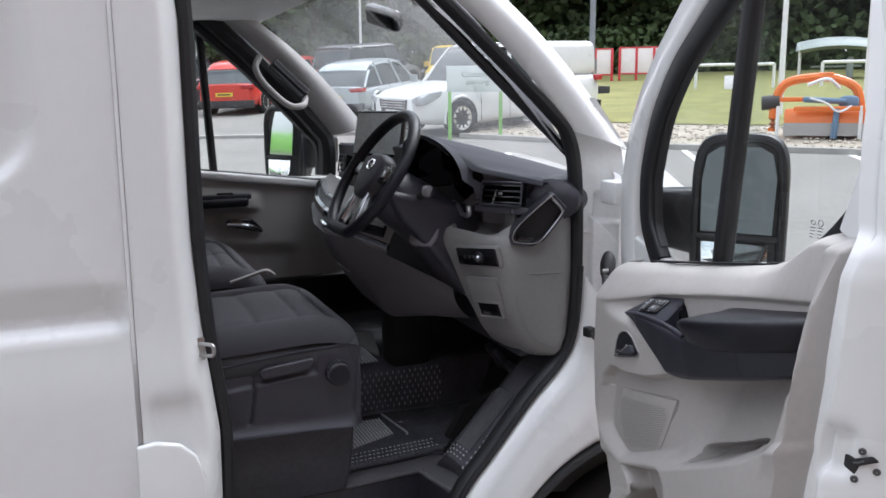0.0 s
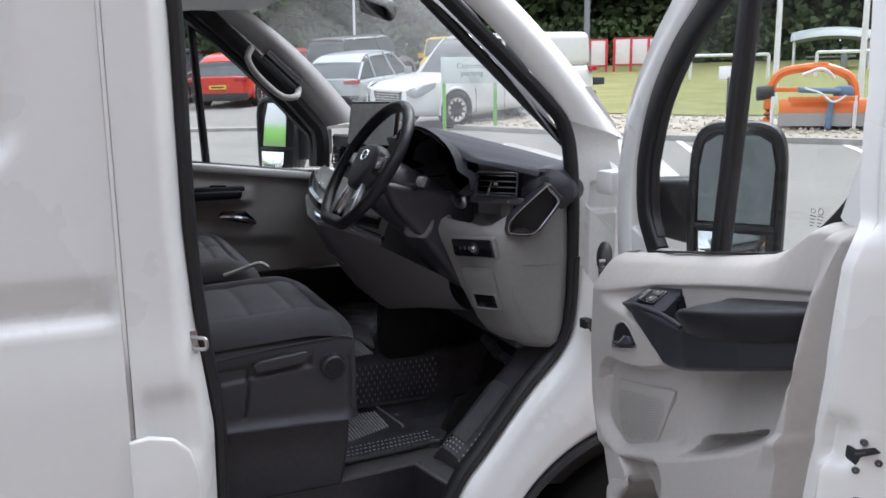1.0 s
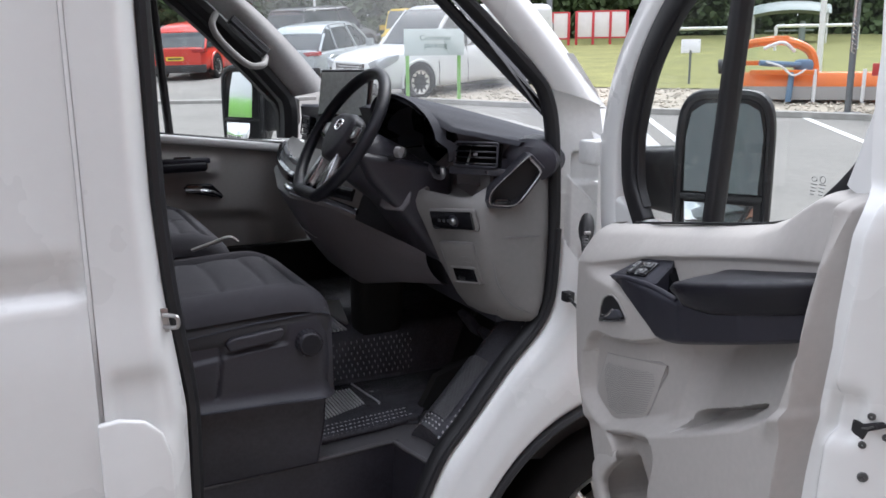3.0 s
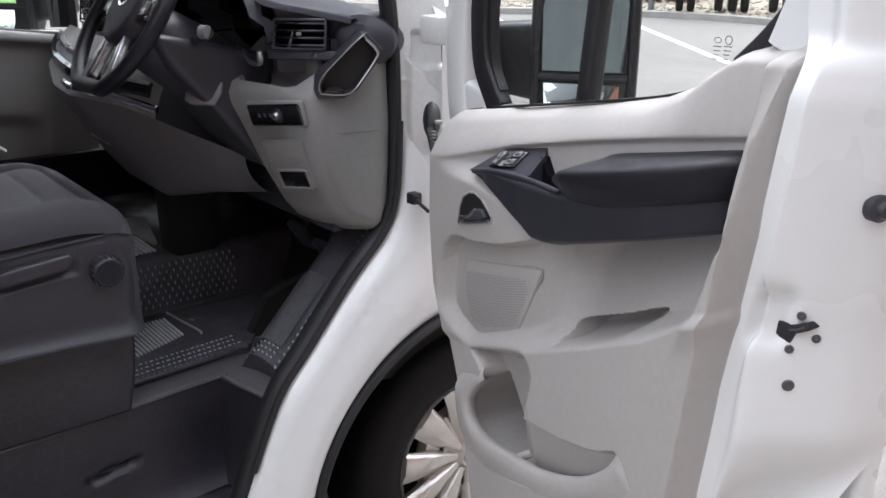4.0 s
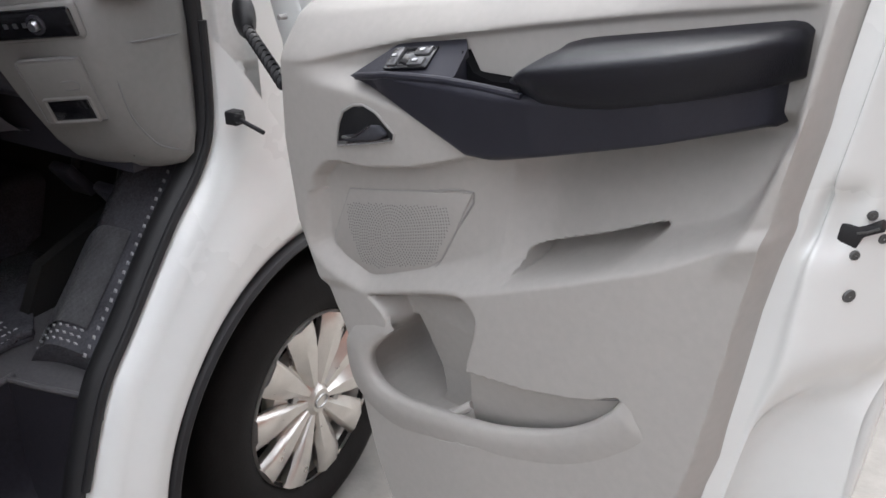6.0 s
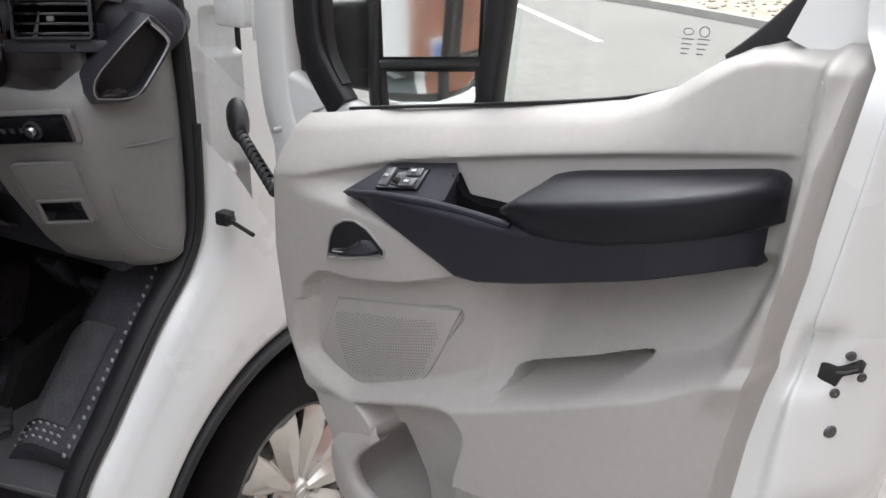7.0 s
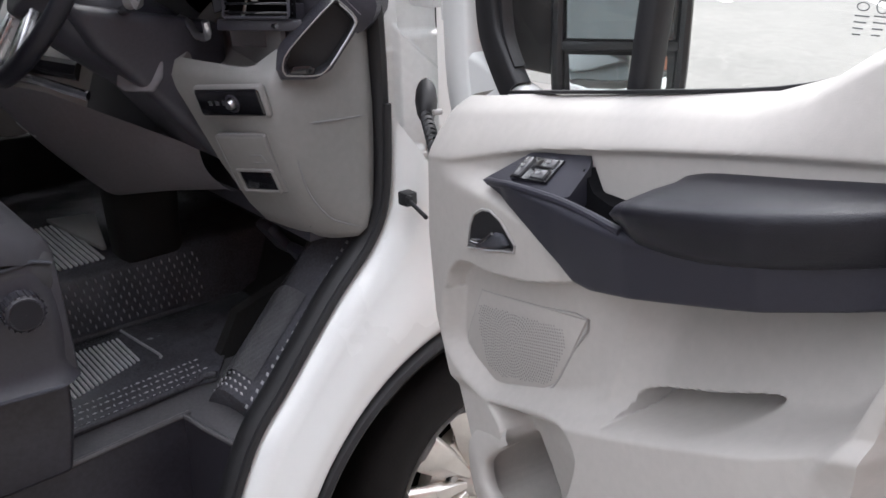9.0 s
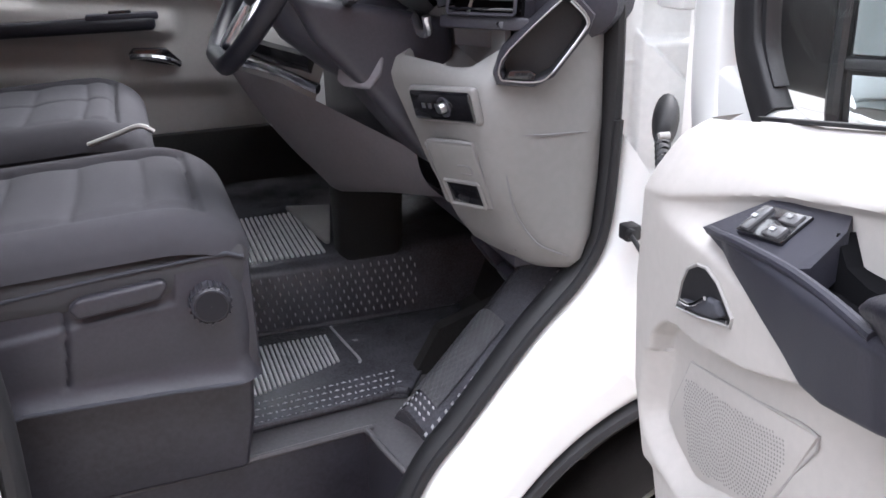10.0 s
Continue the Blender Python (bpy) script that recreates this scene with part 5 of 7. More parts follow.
part("catch", prism([(-0.056, -0.052), (-0.016, -0.055), (-0.012, -0.046), (-0.022, -0.040), (-0.05, -0.040)], -0.008, -0.004, "y", 0.002), GLOSSBLACK, hold, "small gloss black catch", m=HM)
p2("tray_back", prism([(0.13, 1.36), (0.34, 1.36), (0.34, 1.435), (0.13, 1.445)], 0.915, 0.925, "x"), MIDGREY, "grey back wall of the tray")
p2("tray_strip", tube([(0.905, 0.12, 1.448), (0.90, 0.2, 1.445), (0.895, 0.30, 1.438)], 0.005, 8), SATIN, "satin strip below the vent")
# light switch
FACE = Matrix.Translation((0.8225, 0.1585, 1.327)) @ pose(0, 0, 0, 0, 0, -75) @ pose(0, 0, 0, 12, -6, 0)
lights = empty("light_switch", (0, 0, 0), van)
part("plate", box(-0.082, 0.082, -0.006, 0.02, -0.025, 0.025, 0.006, 3), GLOSSBLACK, lights, "gloss black switch plate", m=FACE)
part("knob", lathe([(0.001, -0.018), (0.007, -0.018), (0.009, -0.013), (0.009, -0.004)], 20), SATIN, lights, "round metal knob", m=FACE @ Matrix.Translation((0.012, 0, 0)))
part("knob_ring", lathe([(0.011, -0.009), (0.016, -0.009), (0.016, -0.004)], 20), DASHBLACK, lights, m=FACE @ Matrix.Translation((0.012, 0, 0)))
for k in range(3):
    part("symbol", box(-0.05 + 0.018 * k, -0.042 + 0.018 * k, -0.0068, -0.006, -0.004, 0.004), SATIN, lights, m=FACE)
part("surround", box(-0.087, 0.087, -0.0035, 0.012, -0.030, 0.030, 0.008, 3), DASHGREY, lights, m=FACE)
fuse = empty("fuse_cover", (0, 0, 0), van)
FM = Matrix.Translation((0.8465, 0.150, 1.212)) @ pose(0, 0, 0, 0, 0, -70) @ pose(0, 0, 0, 18, -6, 0)
part("cover", box(-0.058, 0.058, -0.004, 0.012, -0.055, 0.062, 0.006, 3), DASHGREY, fuse, "pale fuse cover", m=FM)
part("seam", tube([(-0.058, -0.0025, -0.052), (-0.055, -0.0025, -0.055), (0.055, -0.0025, -0.055), (0.058, -0.0025, -0.052), (0.058, -0.0025, 0.059), (0.055, -0.0025, 0.062), (-0.055, -0.0025, 0.062), (-0.058, -0.0025, 0.059)], 0.0011, 6, closed=True, up=(0, 1, 0)), MIDGREY, fuse, m=FM)
part("slot", box(-0.036, 0.040, -0.0055, 0.004, -0.050, -0.012, 0.002), GLOSSBLACK, fuse, "dark slot", m=FM)
part("slot_rim", tube([(-0.038, -0.005, -0.053), (0.042, -0.005, -0.053), (0.044, -0.005, -0.051), (0.044, -0.005, -0.010), (0.042, -0.005, -0.008), (-0.038, -0.005, -0.008), (-0.040, -0.005, -0.010), (-0.040, -0.005, -0.051)], 0.0036, 6, closed=True, up=(0, 1, 0)), DASHGREY, fuse, m=FM)
part("finger_dent", tube(spline([(0.008, -0.004, 0.022), (0.034, -0.004, 0.022), (0.036, -0.004, 0.008), (0.01, -0.004, 0.008)], 3), 0.0014, 6, up=(0, 1, 0)), MIDGREY, fuse, m=FM)
part("socket", box(-0.02, 0.02, -0.006, 0.01, -0.009, 0.009, 0.003), GLOSSBLACK, fuse, "black diagnostic socket", m=Matrix.Translation((0.922, 0.118, 1.090)) @ pose(0, 0, 0, 0, 0, -66) @ pose(0, 0, 0, 38, 6, 0))
END_SEAM = [(1.035, 0.064, 1.285), (1.01, 0.057, 1.286), (0.95, 0.054, 1.289), (0.897, 0.062, 1.290), (0.886, 0.068, 1.278), (0.888, 0.068, 1.243), (0.903, 0.064, 1.169), (0.936, 0.057, 1.116), (0.965, 0.052, 1.097), (0.995, 0.050, 1.084)]
p2("end_seam", tube(spline(END_SEAM, 6), 0.0017, 6, up=(0, 1, 0)), MIDGREY)


# knee panels across the cab
def knee(u, v):
    y = 0.395 + 1.105 * v
    tx, tz = line([(0.22, 0.86), (0.40, 0.855), (0.50, 0.76), (0.62, 0.65), (0.75, 0.565), (0.9, 0.57), (1.2, 0.64), (1.5, 0.76)])(y), line([(0.395, 1.19), (0.50, 1.245), (0.62, 1.305), (0.75, 1.325), (1.2, 1.36), (1.5, 1.39)])(y)
    bx, bz = line([(0.22, 0.94), (0.42, 0.92), (0.55, 0.84), (0.68, 0.765), (1.0, 0.78), (1.5, 0.86)])(y), line([(0.22, 1.09), (0.42, 1.085), (0.55, 1.07), (0.68, 1.045), (1.0, 1.04), (1.5, 1.06)])(y)
    bow = 0.02 * math.sin(math.pi * u)
    k = min(1.0, u / 0.92)
    x, z = tx + (bx - tx) * k - bow, tz + (bz - tz) * k
    if u > 0.92:
        x, z = x + (u - 0.92) * 2.2, z + 0.02 * (u - 0.92) / 0.08
    return (x, y, z)


p2("knee_panel", grid(knee, 26, 60), KNEE, "mid grey knee panel under the steering column", smooth=50)
p2("knee_line", tube(spline([knee(0.42, v) for v in (0.31, 0.37, 0.44, 0.53)], 4), 0.003, 6), SATIN)


def fascia(u, v):
    y = 0.56 + 0.94 * v
    a = Vector(knee(0.0, (y - 0.395) / 1.105))
    x1, z1 = line([(0.56, 0.80), (0.75, 0.72), (1.0, 0.72), (1.5, 0.80)])(y), 1.45
    return (a.x + (x1 - a.x) * u - 0.012 * math.sin(math.pi * u), y, a.z + (z1 - a.z) * u)


p2("fascia_band", grid(fascia, 10, 40), DASHGREY, "pale fascia band", smooth=50)
p2("fascia_chrome", tube(spline([fascia(0.12, v) for v in (0.0, 0.1, 0.2, 0.3)], 5), 0.008, 8, flat=1.4), CHROME, "chrome fascia strip")
p2("fascia_gloss", tube(spline([Vector(fascia(0.35, v)) + Vector((-0.004, 0, 0)) for v in (0.02, 0.2, 0.45, 0.7, 0.95)], 5), 0.016, 8, flat=1.3), GLOSSBLACK)
p2("fascia_strip", tube(spline([Vector(fascia(0.62, v)) + Vector((-0.006, 0, 0)) for v in (0.3, 0.5, 0.7, 0.97)], 5), 0.009, 8, flat=1.2), SATIN, "satin strip on the passenger fascia")

# steering wheel and column
WC = Vector((0.615, 0.405, 1.535))
SWM = Matrix(((0, 0.55, -0.835, WC.x), (-1, 0, 0, WC.y), (0, 0.835, 0.55, WC.z), (0, 0, 0, 1)))
steer = empty("steering_wheel", (0, 0, 0), van)
ring = []
for k in range(64):
    t = 2 * math.pi * k / 64
    ring.append((0.19 * math.cos(t), max(-0.176, 0.19 * math.sin(t)), 0.0))
part("rim", tube(ring, 0.0165, 12, closed=True), ARMREST, steer, "black leather rim", 60, SWM)
part("hub", prism([(-0.085, 0.045), (-0.04, 0.062), (0.04, 0.062), (0.085, 0.045), (0.08, -0.01), (0.05, -0.055), (0.02, -0.075), (-0.02, -0.075), (-0.05, -0.055), (-0.08, -0.01)], -0.03, 0.016, "z", 0.014, 3), DARK, steer, "black airbag cover", 40, SWM)
for s in (-1, 1):
    part("spoke", prism([(s * 0.07, 0.04), (s * 0.18, 0.03), (s * 0.18, -0.012), (s * 0.07, -0.02)], -0.022, 0.004, "z", 0.006, 2), GLOSSBLACK, steer, "", 40, SWM)
    part("buttons", prism([(s * 0.085, 0.03), (s * 0.13, 0.026), (s * 0.13, -0.004), (s * 0.085, -0.008)], 0.003, 0.009, "z", 0.003, 2), SATIN, steer, "", 40, SWM)
    part("lower_spoke", prism([(s * 0.03, -0.06), (s * 0.05, -0.045), (s * 0.085, -0.15), (s * 0.06, -0.168), (s * 0.035, -0.15)], -0.02, 0.002, "z", 0.005, 2), SATIN, steer, "satin silver spoke", 40, SWM)
part("emblem", tube([(0.021 * math.cos(t), 0.022 + 0.015 * math.sin(t), 0.018) for t in np.linspace(0, 2 * math.pi, 24)[:-1]], 0.0028, 6, closed=True, up=(0, 0, 1)), CHROME, steer, "chrome oval emblem", 40, SWM)
part("emblem_bar", box(-0.012, 0.012, 0.019, 0.025, 0.016, 0.02, 0.002), CHROME, steer, "", 40, SWM)
col = empty("steering_column", (0, 0, 0), van)
part("shroud", rings([[SWM @ Vector((r * 1.1 * math.cos(t), r * math.sin(t) - 0.02, -d)) for t in np.linspace(0, 2 * math.pi, 25)[:-1]] for r, d in ((0.055, 0.03), (0.075, 0.07), (0.085, 0.16), (0.08, 0.3))]), DASHBLACK, col, "black column shroud")
part("lower_cover", prism([(-0.075, -0.06), (-0.045, -0.075), (0.05, -0.075), (0.075, -0.03), (0.07, 0.05), (0.03, 0.072), (-0.05, 0.06), (-0.08, 0.0)], -0.008, 0.008, "y", 0.01, 3), KNEE, col, "rounded dark column cap", m=Matrix.Translation((0.742, 0.33, 1.375)) @ pose(0, 0, 0, -28, 0, -52) @ Matrix.Scale(0.58, 4))
part("column_side", prism([(0.62, 1.50), (0.90, 1.44), (0.90, 1.16), (0.84, 1.20), (0.74, 1.33), (0.66, 1.42)], 0.30, 0.52, "y", 0.02, 3), DASHBLACK, col)
for s, tip in ((-1, (0.71, 0.22, 1.50)), (1, (0.72, 0.60, 1.50))):
    part("stalk", tube(spline([(0.72, 0.40 + s * 0.06, 1.47), (0.715, 0.40 + s * 0.13, 1.485), tip], 5), [0.009] * 6 + [0.011] * 3 + [0.014] * 2, 10), GLOSSBLACK, col, "black indicator stalk")
    part("stalk_end", lathe([(0.001, -0.004), (0.014, -0.003), (0.0145, 0.014)], 14), MIDGREY, col, m=Matrix.Translation(tip) @ pose(0, 0, 0, 0, 0, 25))
screen = empty("touch_screen", (0, 0, 0), van)
SC = Matrix.Translation((0.80, 0.88, 1.628)) @ pose(0, 0, 0, -10, 0, -66)
part("bezel", box(-0.118, 0.118, -0.006, 0.012, -0.078, 0.078, 0.008, 3), GLOSSBLACK, screen, "black bezel", m=SC)
# the screen's reflection is painted by its pale base colour
part("glass", box(-0.108, 0.108, -0.0085, -0.006, -0.068, 0.068), SCREEN, screen, "dark screen with a bright reflection painted pale grey", m=SC)
part("stand", box(-0.04, 0.04, 0.01, 0.05, -0.12, -0.02, 0.01), DARK, screen, m=SC)
mirror = empty("rear_view_mirror", (0, 0, 0), van)
part("housing", box(-0.08, 0.08, -0.02, 0.02, -0.035, 0.035, 0.015, 3), GLOSSBLACK, mirror, "black interior mirror", m=Matrix.Translation((0.83, 0.9, 2.01)) @ pose(0, 0, 0, 20, 15, -70))
part("stem", tube([(0.86, 0.9, 2.03), (0.88, 0.9, 2.1)], 0.014, 8), GLOSSBLACK, mirror)

# ---------------------------------------------------------------- floor, step and seats
floor = empty("cab_floor", (0, 0, 0), van)
STEP_Y = line([(-0.2, 0.225), (0.1, 0.24), (0.692, 0.272), (0.8, 0.272)])
part("ledge", prism([(-0.3, 0.225), (0.692, 0.272), (0.725, 0.055), (0.84, 0.10), (1.15, 0.3), (1.15, 1.6), (-0.3, 1.6)], 0.66, 0.70, "z", 0.01, 3), FLOORGREY, floor, "grey plastic floor ledge above the step")


def well_wall(u, v):
    x = -0.1 + 0.80 * u
    z = 0.44 + 0.255 * v
    slot = 0.02 * bumpy(x, 0.36, 0.47, 0.02) * bumpy(z - 0.1 * (x - 0.4), 0.545, 0.565, 0.012) + 0.02 * bumpy(x, 0.04, 0.11, 0.02) * bumpy(z, 0.52, 0.54, 0.012)
    return (x, STEP_Y(x) - 0.004 + slot - 0.05 * (1 - v) ** 6, z)


part("step_riser", grid(well_wall, 80, 30), STEPM, floor, "dark plastic step riser with a slot", smooth=50)
part("step_end", grid(lambda u, v: (0.690 + 0.03 * u - 0.03 * (1 - v) ** 3 - 0.02 * u * (1 - v), 0.272 - 0.225 * u, 0.44 + 0.26 * v), 16, 16), STEPM, floor, smooth=50)
part("step_tread", grid(lambda u, v: (-0.1 + 0.8 * u, 0.03 + 0.22 * v, 0.435 + 0.012 * max(0, 1 - v / 0.1) + 0.004 * math.sin(60 * u) * bumpy(v, 0.2, 0.8, 0.1)), 80, 24), STEPM, floor, "scuffed dark step tread", smooth=50)
part("step_back", box(-0.14, -0.1, 0.06, 0.3, 0.42, 1.2), STEPM, floor)
part("step_lip", tube(spline([(-0.2, 0.222, 0.70), (0.3, 0.245, 0.70), (0.67, 0.268, 0.70), (0.692, 0.26, 0.70), (0.70, 0.2, 0.703), (0.722, 0.06, 0.712)], 6), 0.006, 8), FLOORGREY, floor)
part("firewall", prism([(0.95, 0.66), (1.1, 0.72), (1.22, 1.0), (1.22, 1.5), (1.27, 1.5), (1.27, 0.6)], 0.1, 1.58, "y"), LINER, floor, "dark carpeted firewall")
part("tunnel", rings([[(x, 0.722, 0.70), (x, 0.726, 0.78), (x, 0.732, 0.845), (x, 0.745, 0.862), (x, 0.77, 0.868), (x, 1.25, 0.87), (x, 1.55, 0.86), (x, 1.55, 0.70)] for x in np.linspace(-0.2, 1.15, 8)]), MATRUB, floor, "raised centre floor under ribbed matting", smooth=50)
part("tunnel_lip", tube([(0.45, 0.716, 0.716), (0.90, 0.700, 0.716)], 0.006, 8), MATRUB, floor)
part("console_post", prism([(0.735, 0.84), (0.70, 1.10), (0.84, 1.10), (0.83, 0.84)], 0.772, 0.93, "x", 0.03, 3), LINER, floor, "dark console foot under the dashboard")
# tread-plate rubber mat
mat_thing = empty("rubber_mat", (0, 0, 0), van)
MATP = [(0.30, 0.322), (0.76, 0.352), (0.80, 0.34), (0.88, 0.45), (1.05, 0.50), (1.05, 0.70), (0.30, 0.715)]
part("sheet", prism(MATP, 0.70, 0.712, "z", 0.004, 2), MATRUB, mat_thing, "black rubber floor mat")
part("rim", tube(spline([(0.30, 0.324, 0.714), (0.72, 0.348, 0.714), (0.775, 0.358, 0.716), (0.80, 0.335, 0.722)], 5), 0.007, 8), MATRUB, mat_thing)
# ribs carry a painted highlight, far paler than the mat's own rubber
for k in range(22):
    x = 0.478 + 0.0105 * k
    part("rib", box(x, x + 0.0055, 0.45 + 0.40 * max(0.0, x - 0.52), 0.655, 0.711, 0.7175, 0.0015, 1), RIBM, mat_thing, "rubber mat rib with its sky sheen painted pale")
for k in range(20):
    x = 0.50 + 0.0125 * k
    part("rib", box(x, x + 0.007, 0.775, 1.10, 0.867, 0.8745, 0.0015, 1), RIBM, mat_thing, "rubber mat rib with its sky sheen painted pale")
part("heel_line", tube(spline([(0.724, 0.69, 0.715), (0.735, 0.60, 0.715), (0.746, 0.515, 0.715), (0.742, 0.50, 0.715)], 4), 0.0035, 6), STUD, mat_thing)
verts, faces = [], []


def stud(p, a, b, h, turn, up=(0, 0, 1)):
    up = Vector(up).normalized()
    s = up.orthogonal().normalized()
    t = up.cross(s)
    d1 = s * math.cos(turn) + t * math.sin(turn)
    d2 = up.cross(d1)
    n = len(verts)
    for q in (p + d1 * a, p + d2 * b, p - d1 * a, p - d2 * b, p + up * h):
        verts.append(tuple(q))
    for i in range(4):
        faces.append((n + i, n + (i + 1) % 4, n + 4))


for i in range(30):
    for j in range(4):
        stud(Vector((0.40 + 0.0135 * i + 0.006 * (j % 2), 0.350 + 0.024 * j + 0.06 * (0.40 + 0.0135 * i - 0.5), 0.712)), 0.0065, 0.0024, 0.003, 0.8 if (i + j) % 2 else -0.8)
for i in range(30):
    for j in range(7):
        v = j / 6
        stud(Vector((0.36 + 0.020 * i + 0.010 * (j % 2), 0.7225 + 0.004 * v, 0.728 + 0.112 * v)), 0.0075, 0.0026, 0.003, 0.9, (0.0, -1.0, 0.05))
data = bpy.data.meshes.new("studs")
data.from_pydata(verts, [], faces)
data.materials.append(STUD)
studs = new("studs", data)
studs.parent = mat_thing
tagged(studs, kind="stuff")
part("rail_cover", prism([(0.715, 1.13), (0.83, 1.09), (0.766, 0.82), (0.754, 0.82)], 0.872, 0.884, "z", 0.004), PALE, floor, "pale floor rail cover")


# wheel housing hump beside the pedals
def hump(u, v):
    t = v
    x = 0.77 + 0.33 * t
    z = 0.745 + 0.33 * t ** 1.05
    y = 0.085 + 0.22 * u
    drop = 0.08 * max(0.0, (u - 0.55) / 0.45) ** 2
    return (x - 0.02 * u, y + 0.02 * t, z + 0.012 * math.sin(math.pi * u) - drop)


part("wheel_housing", grid(hump, 24, 30), MATRUB, floor, "rubber covered wheel housing", smooth=60)
part("housing_face", grid(lambda u, v: Vector(hump(u, 0)) + Vector((0.02 * v, 0, -0.06 * v)), 12, 4), MATRUB, floor)
verts, faces = [], []
for i in range(26):
    for j in range(3):
        p = Vector(hump(0.02 + 0.1 * j, i / 25))
        stud(p, 0.006, 0.0045, 0.004, 0.3, (-0.6, -0.2, 0.77))
for i in range(12):
    for j in range(7):
        stud(Vector(hump(0.36 + 0.08 * j, 0.03 + i / 34)), 0.007, 0.003, 0.003, 0.8, (-0.6, -0.1, 0.77))
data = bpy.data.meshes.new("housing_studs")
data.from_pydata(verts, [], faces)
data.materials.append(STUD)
ob = new("housing_studs", data)
ob.parent = floor
tagged(ob, kind="stuff")
part("foot_pad", grid(lambda u, v: Vector(hump(0.30 + 0.64 * u, 0.10 + 0.42 * v)) + Vector((-0.003, 0, 0.004 + 0.0015 * math.sin(60 * u) * math.sin(60 * v))), 40, 40), WORN, floor, "worn grey pad on the wheel housing")
for y, z in ((0.30, 0.93), (0.43, 0.95)):
    ped = empty("pedal", (1.02, y, z), van)
    part("pad", box(-0.012, 0.012, -0.032, 0.032, -0.045, 0.045, 0.008), DASHBLACK, ped, "rubber pedal pad", m=pose(0, 0, 0, 0, -35, 0))
    part("lever", tube([(0.01, 0, 0.02), (0.07, 0, 0.16), (0.09, 0, 0.3)], 0.01, 8), SEAL, ped)


def cushion(m, length, wide, high, name, parent, seams, label, bolster=0.06, front=0.10, split=False):
    """A seat cushion with rolled edges, a stitched inset and puffed panels; its front is at local +x."""
    L, W2, r = length / 2, wide / 2, 0.055

    def f(u, v):
        # more points where the edges roll over
        x, y = (u - 0.5) * 2, (v - 0.5) * 2
        px, py = L * math.copysign(1 - (1 - abs(x)) ** 1.35, x), W2 * math.copysign(1 - (1 - abs(y)) ** 1.35, y)
        cr = 0.07
        qx, qy = abs(px) - (L - cr), abs(py) - (W2 - cr)
        if qx > 0 and qy > 0:
            k = max(qx, qy) / math.hypot(qx, qy)
            px, py = math.copysign(L - cr + qx * k, px), math.copysign(W2 - cr + qy * k, py)
            d = cr - max(qx, qy)
        else:
            d = cr - max(qx, qy)
        d = max(0.0, d)
        z = high - r + math.sqrt(max(0.0, r * r - (r - min(d, r)) ** 2))
        # front slopes down to the knees
        z -= 0.035 * max(0.0, (px - L * 0.45) / (L * 0.55)) ** 2
        # inset: depth inside the stitched border
        ix, iy = min(px + L - 0.03, L - front - px), W2 - bolster - abs(py)
        ins = min(ix, iy)
        z -= 0.012 * math.exp(-(ins / 0.007) ** 2)
        if ins > 0:
            cuts = sorted([-L - 0.05] + [s for s in seams] + [L - front])
            shift = px + 0.012 * (py / W2) ** 2
            for a, b in zip(cuts, cuts[1:]):
                if a <= shift < b:
                    t = (shift - a) / (b - a)
                    z += 0.012 * min(1.0, iy / 0.04) * (math.sin(math.pi * t) ** 0.35) - 0.007
            if split:
                z -= 0.010 * math.exp(-(py / 0.007) ** 2)
        else:
            z += 0.010 * bumpy(abs(py), W2 - bolster, W2 - 0.01, 0.04) * bumpy(px, -L, L - front, 0.08)
        return (px, py, z)
    return part(name, grid(f, 110, 90), FABRIC, parent, label, 75, m)


def seat(name, x, y, z, label, wide=0.50, split=False):
    s = empty(name, (0, 0, 0), van)
    s["label"] = label
    base = Matrix.Translation((x, y, z))
    cushion(base @ pose(-0.01, 0, 0, 0, -2.5, 0), 0.56, wide, 0.098, "cushion", s, (-0.09, 0.025, 0.135) if not split else (-0.10, 0.03, 0.15), "quilted black fabric cushion", split=split, front=0.07)
    part("cushion_skirt", box(-0.285, 0.262, -wide / 2 + 0.004, wide / 2 - 0.004, -0.03, 0.052, 0.03, 4), FABRIC2, s, "", 45, base)
    cushion(base @ pose(-0.30, 0, 0.42, 0, -82, 0), 0.66, wide - 0.02, 0.11, "backrest", s, (-0.15, 0.0, 0.15), "black fabric backrest")
    part("backrest_shell", box(-0.36, -0.28, -wide / 2 + 0.03, wide / 2 - 0.03, 0.06, 0.74, 0.03, 3), DARK, s, "", 45, base)
    return s


driver = seat("driver_seat", 0.245, 0.435, 1.085, "black fabric driver's seat on a boxed base")


# side shield of the driver's seat with tilt lever and knob
def shield_face(u, v):
    x = -0.12 + 0.625 * u
    lo = line([(-0.12, 0.885), (0.05, 0.90), (0.15, 0.922), (0.35, 0.915), (0.505, 0.905)])(x)
    hi = line([(-0.12, 1.07), (0.1, 1.095), (0.3, 1.115), (0.47, 1.125), (0.505, 1.11)])(x)
    z = lo + (hi - lo) * v
    swell = 0.012 * math.sin(math.pi * min(1, v * 1.0))
    groove = 0.008 * bumpy(x, 0.1, 0.385, 0.01) * bumpy(z - hi, -0.062, -0.012, 0.012)
    cut = 0.006 * math.exp(-((x - (0.228 - 0.15 * max(0, hi - 0.05 - z))) / 0.004) ** 2) * bumpy(z - hi, -0.16, -0.03, 0.01)
    ledge = -0.035 * max(0, 1 - v / 0.22) ** 2
    front = 0.03 * max(0, (u - 0.93) / 0.07) ** 2
    return (x, 0.192 - swell + groove + cut + 0.8 * ledge + front, z)


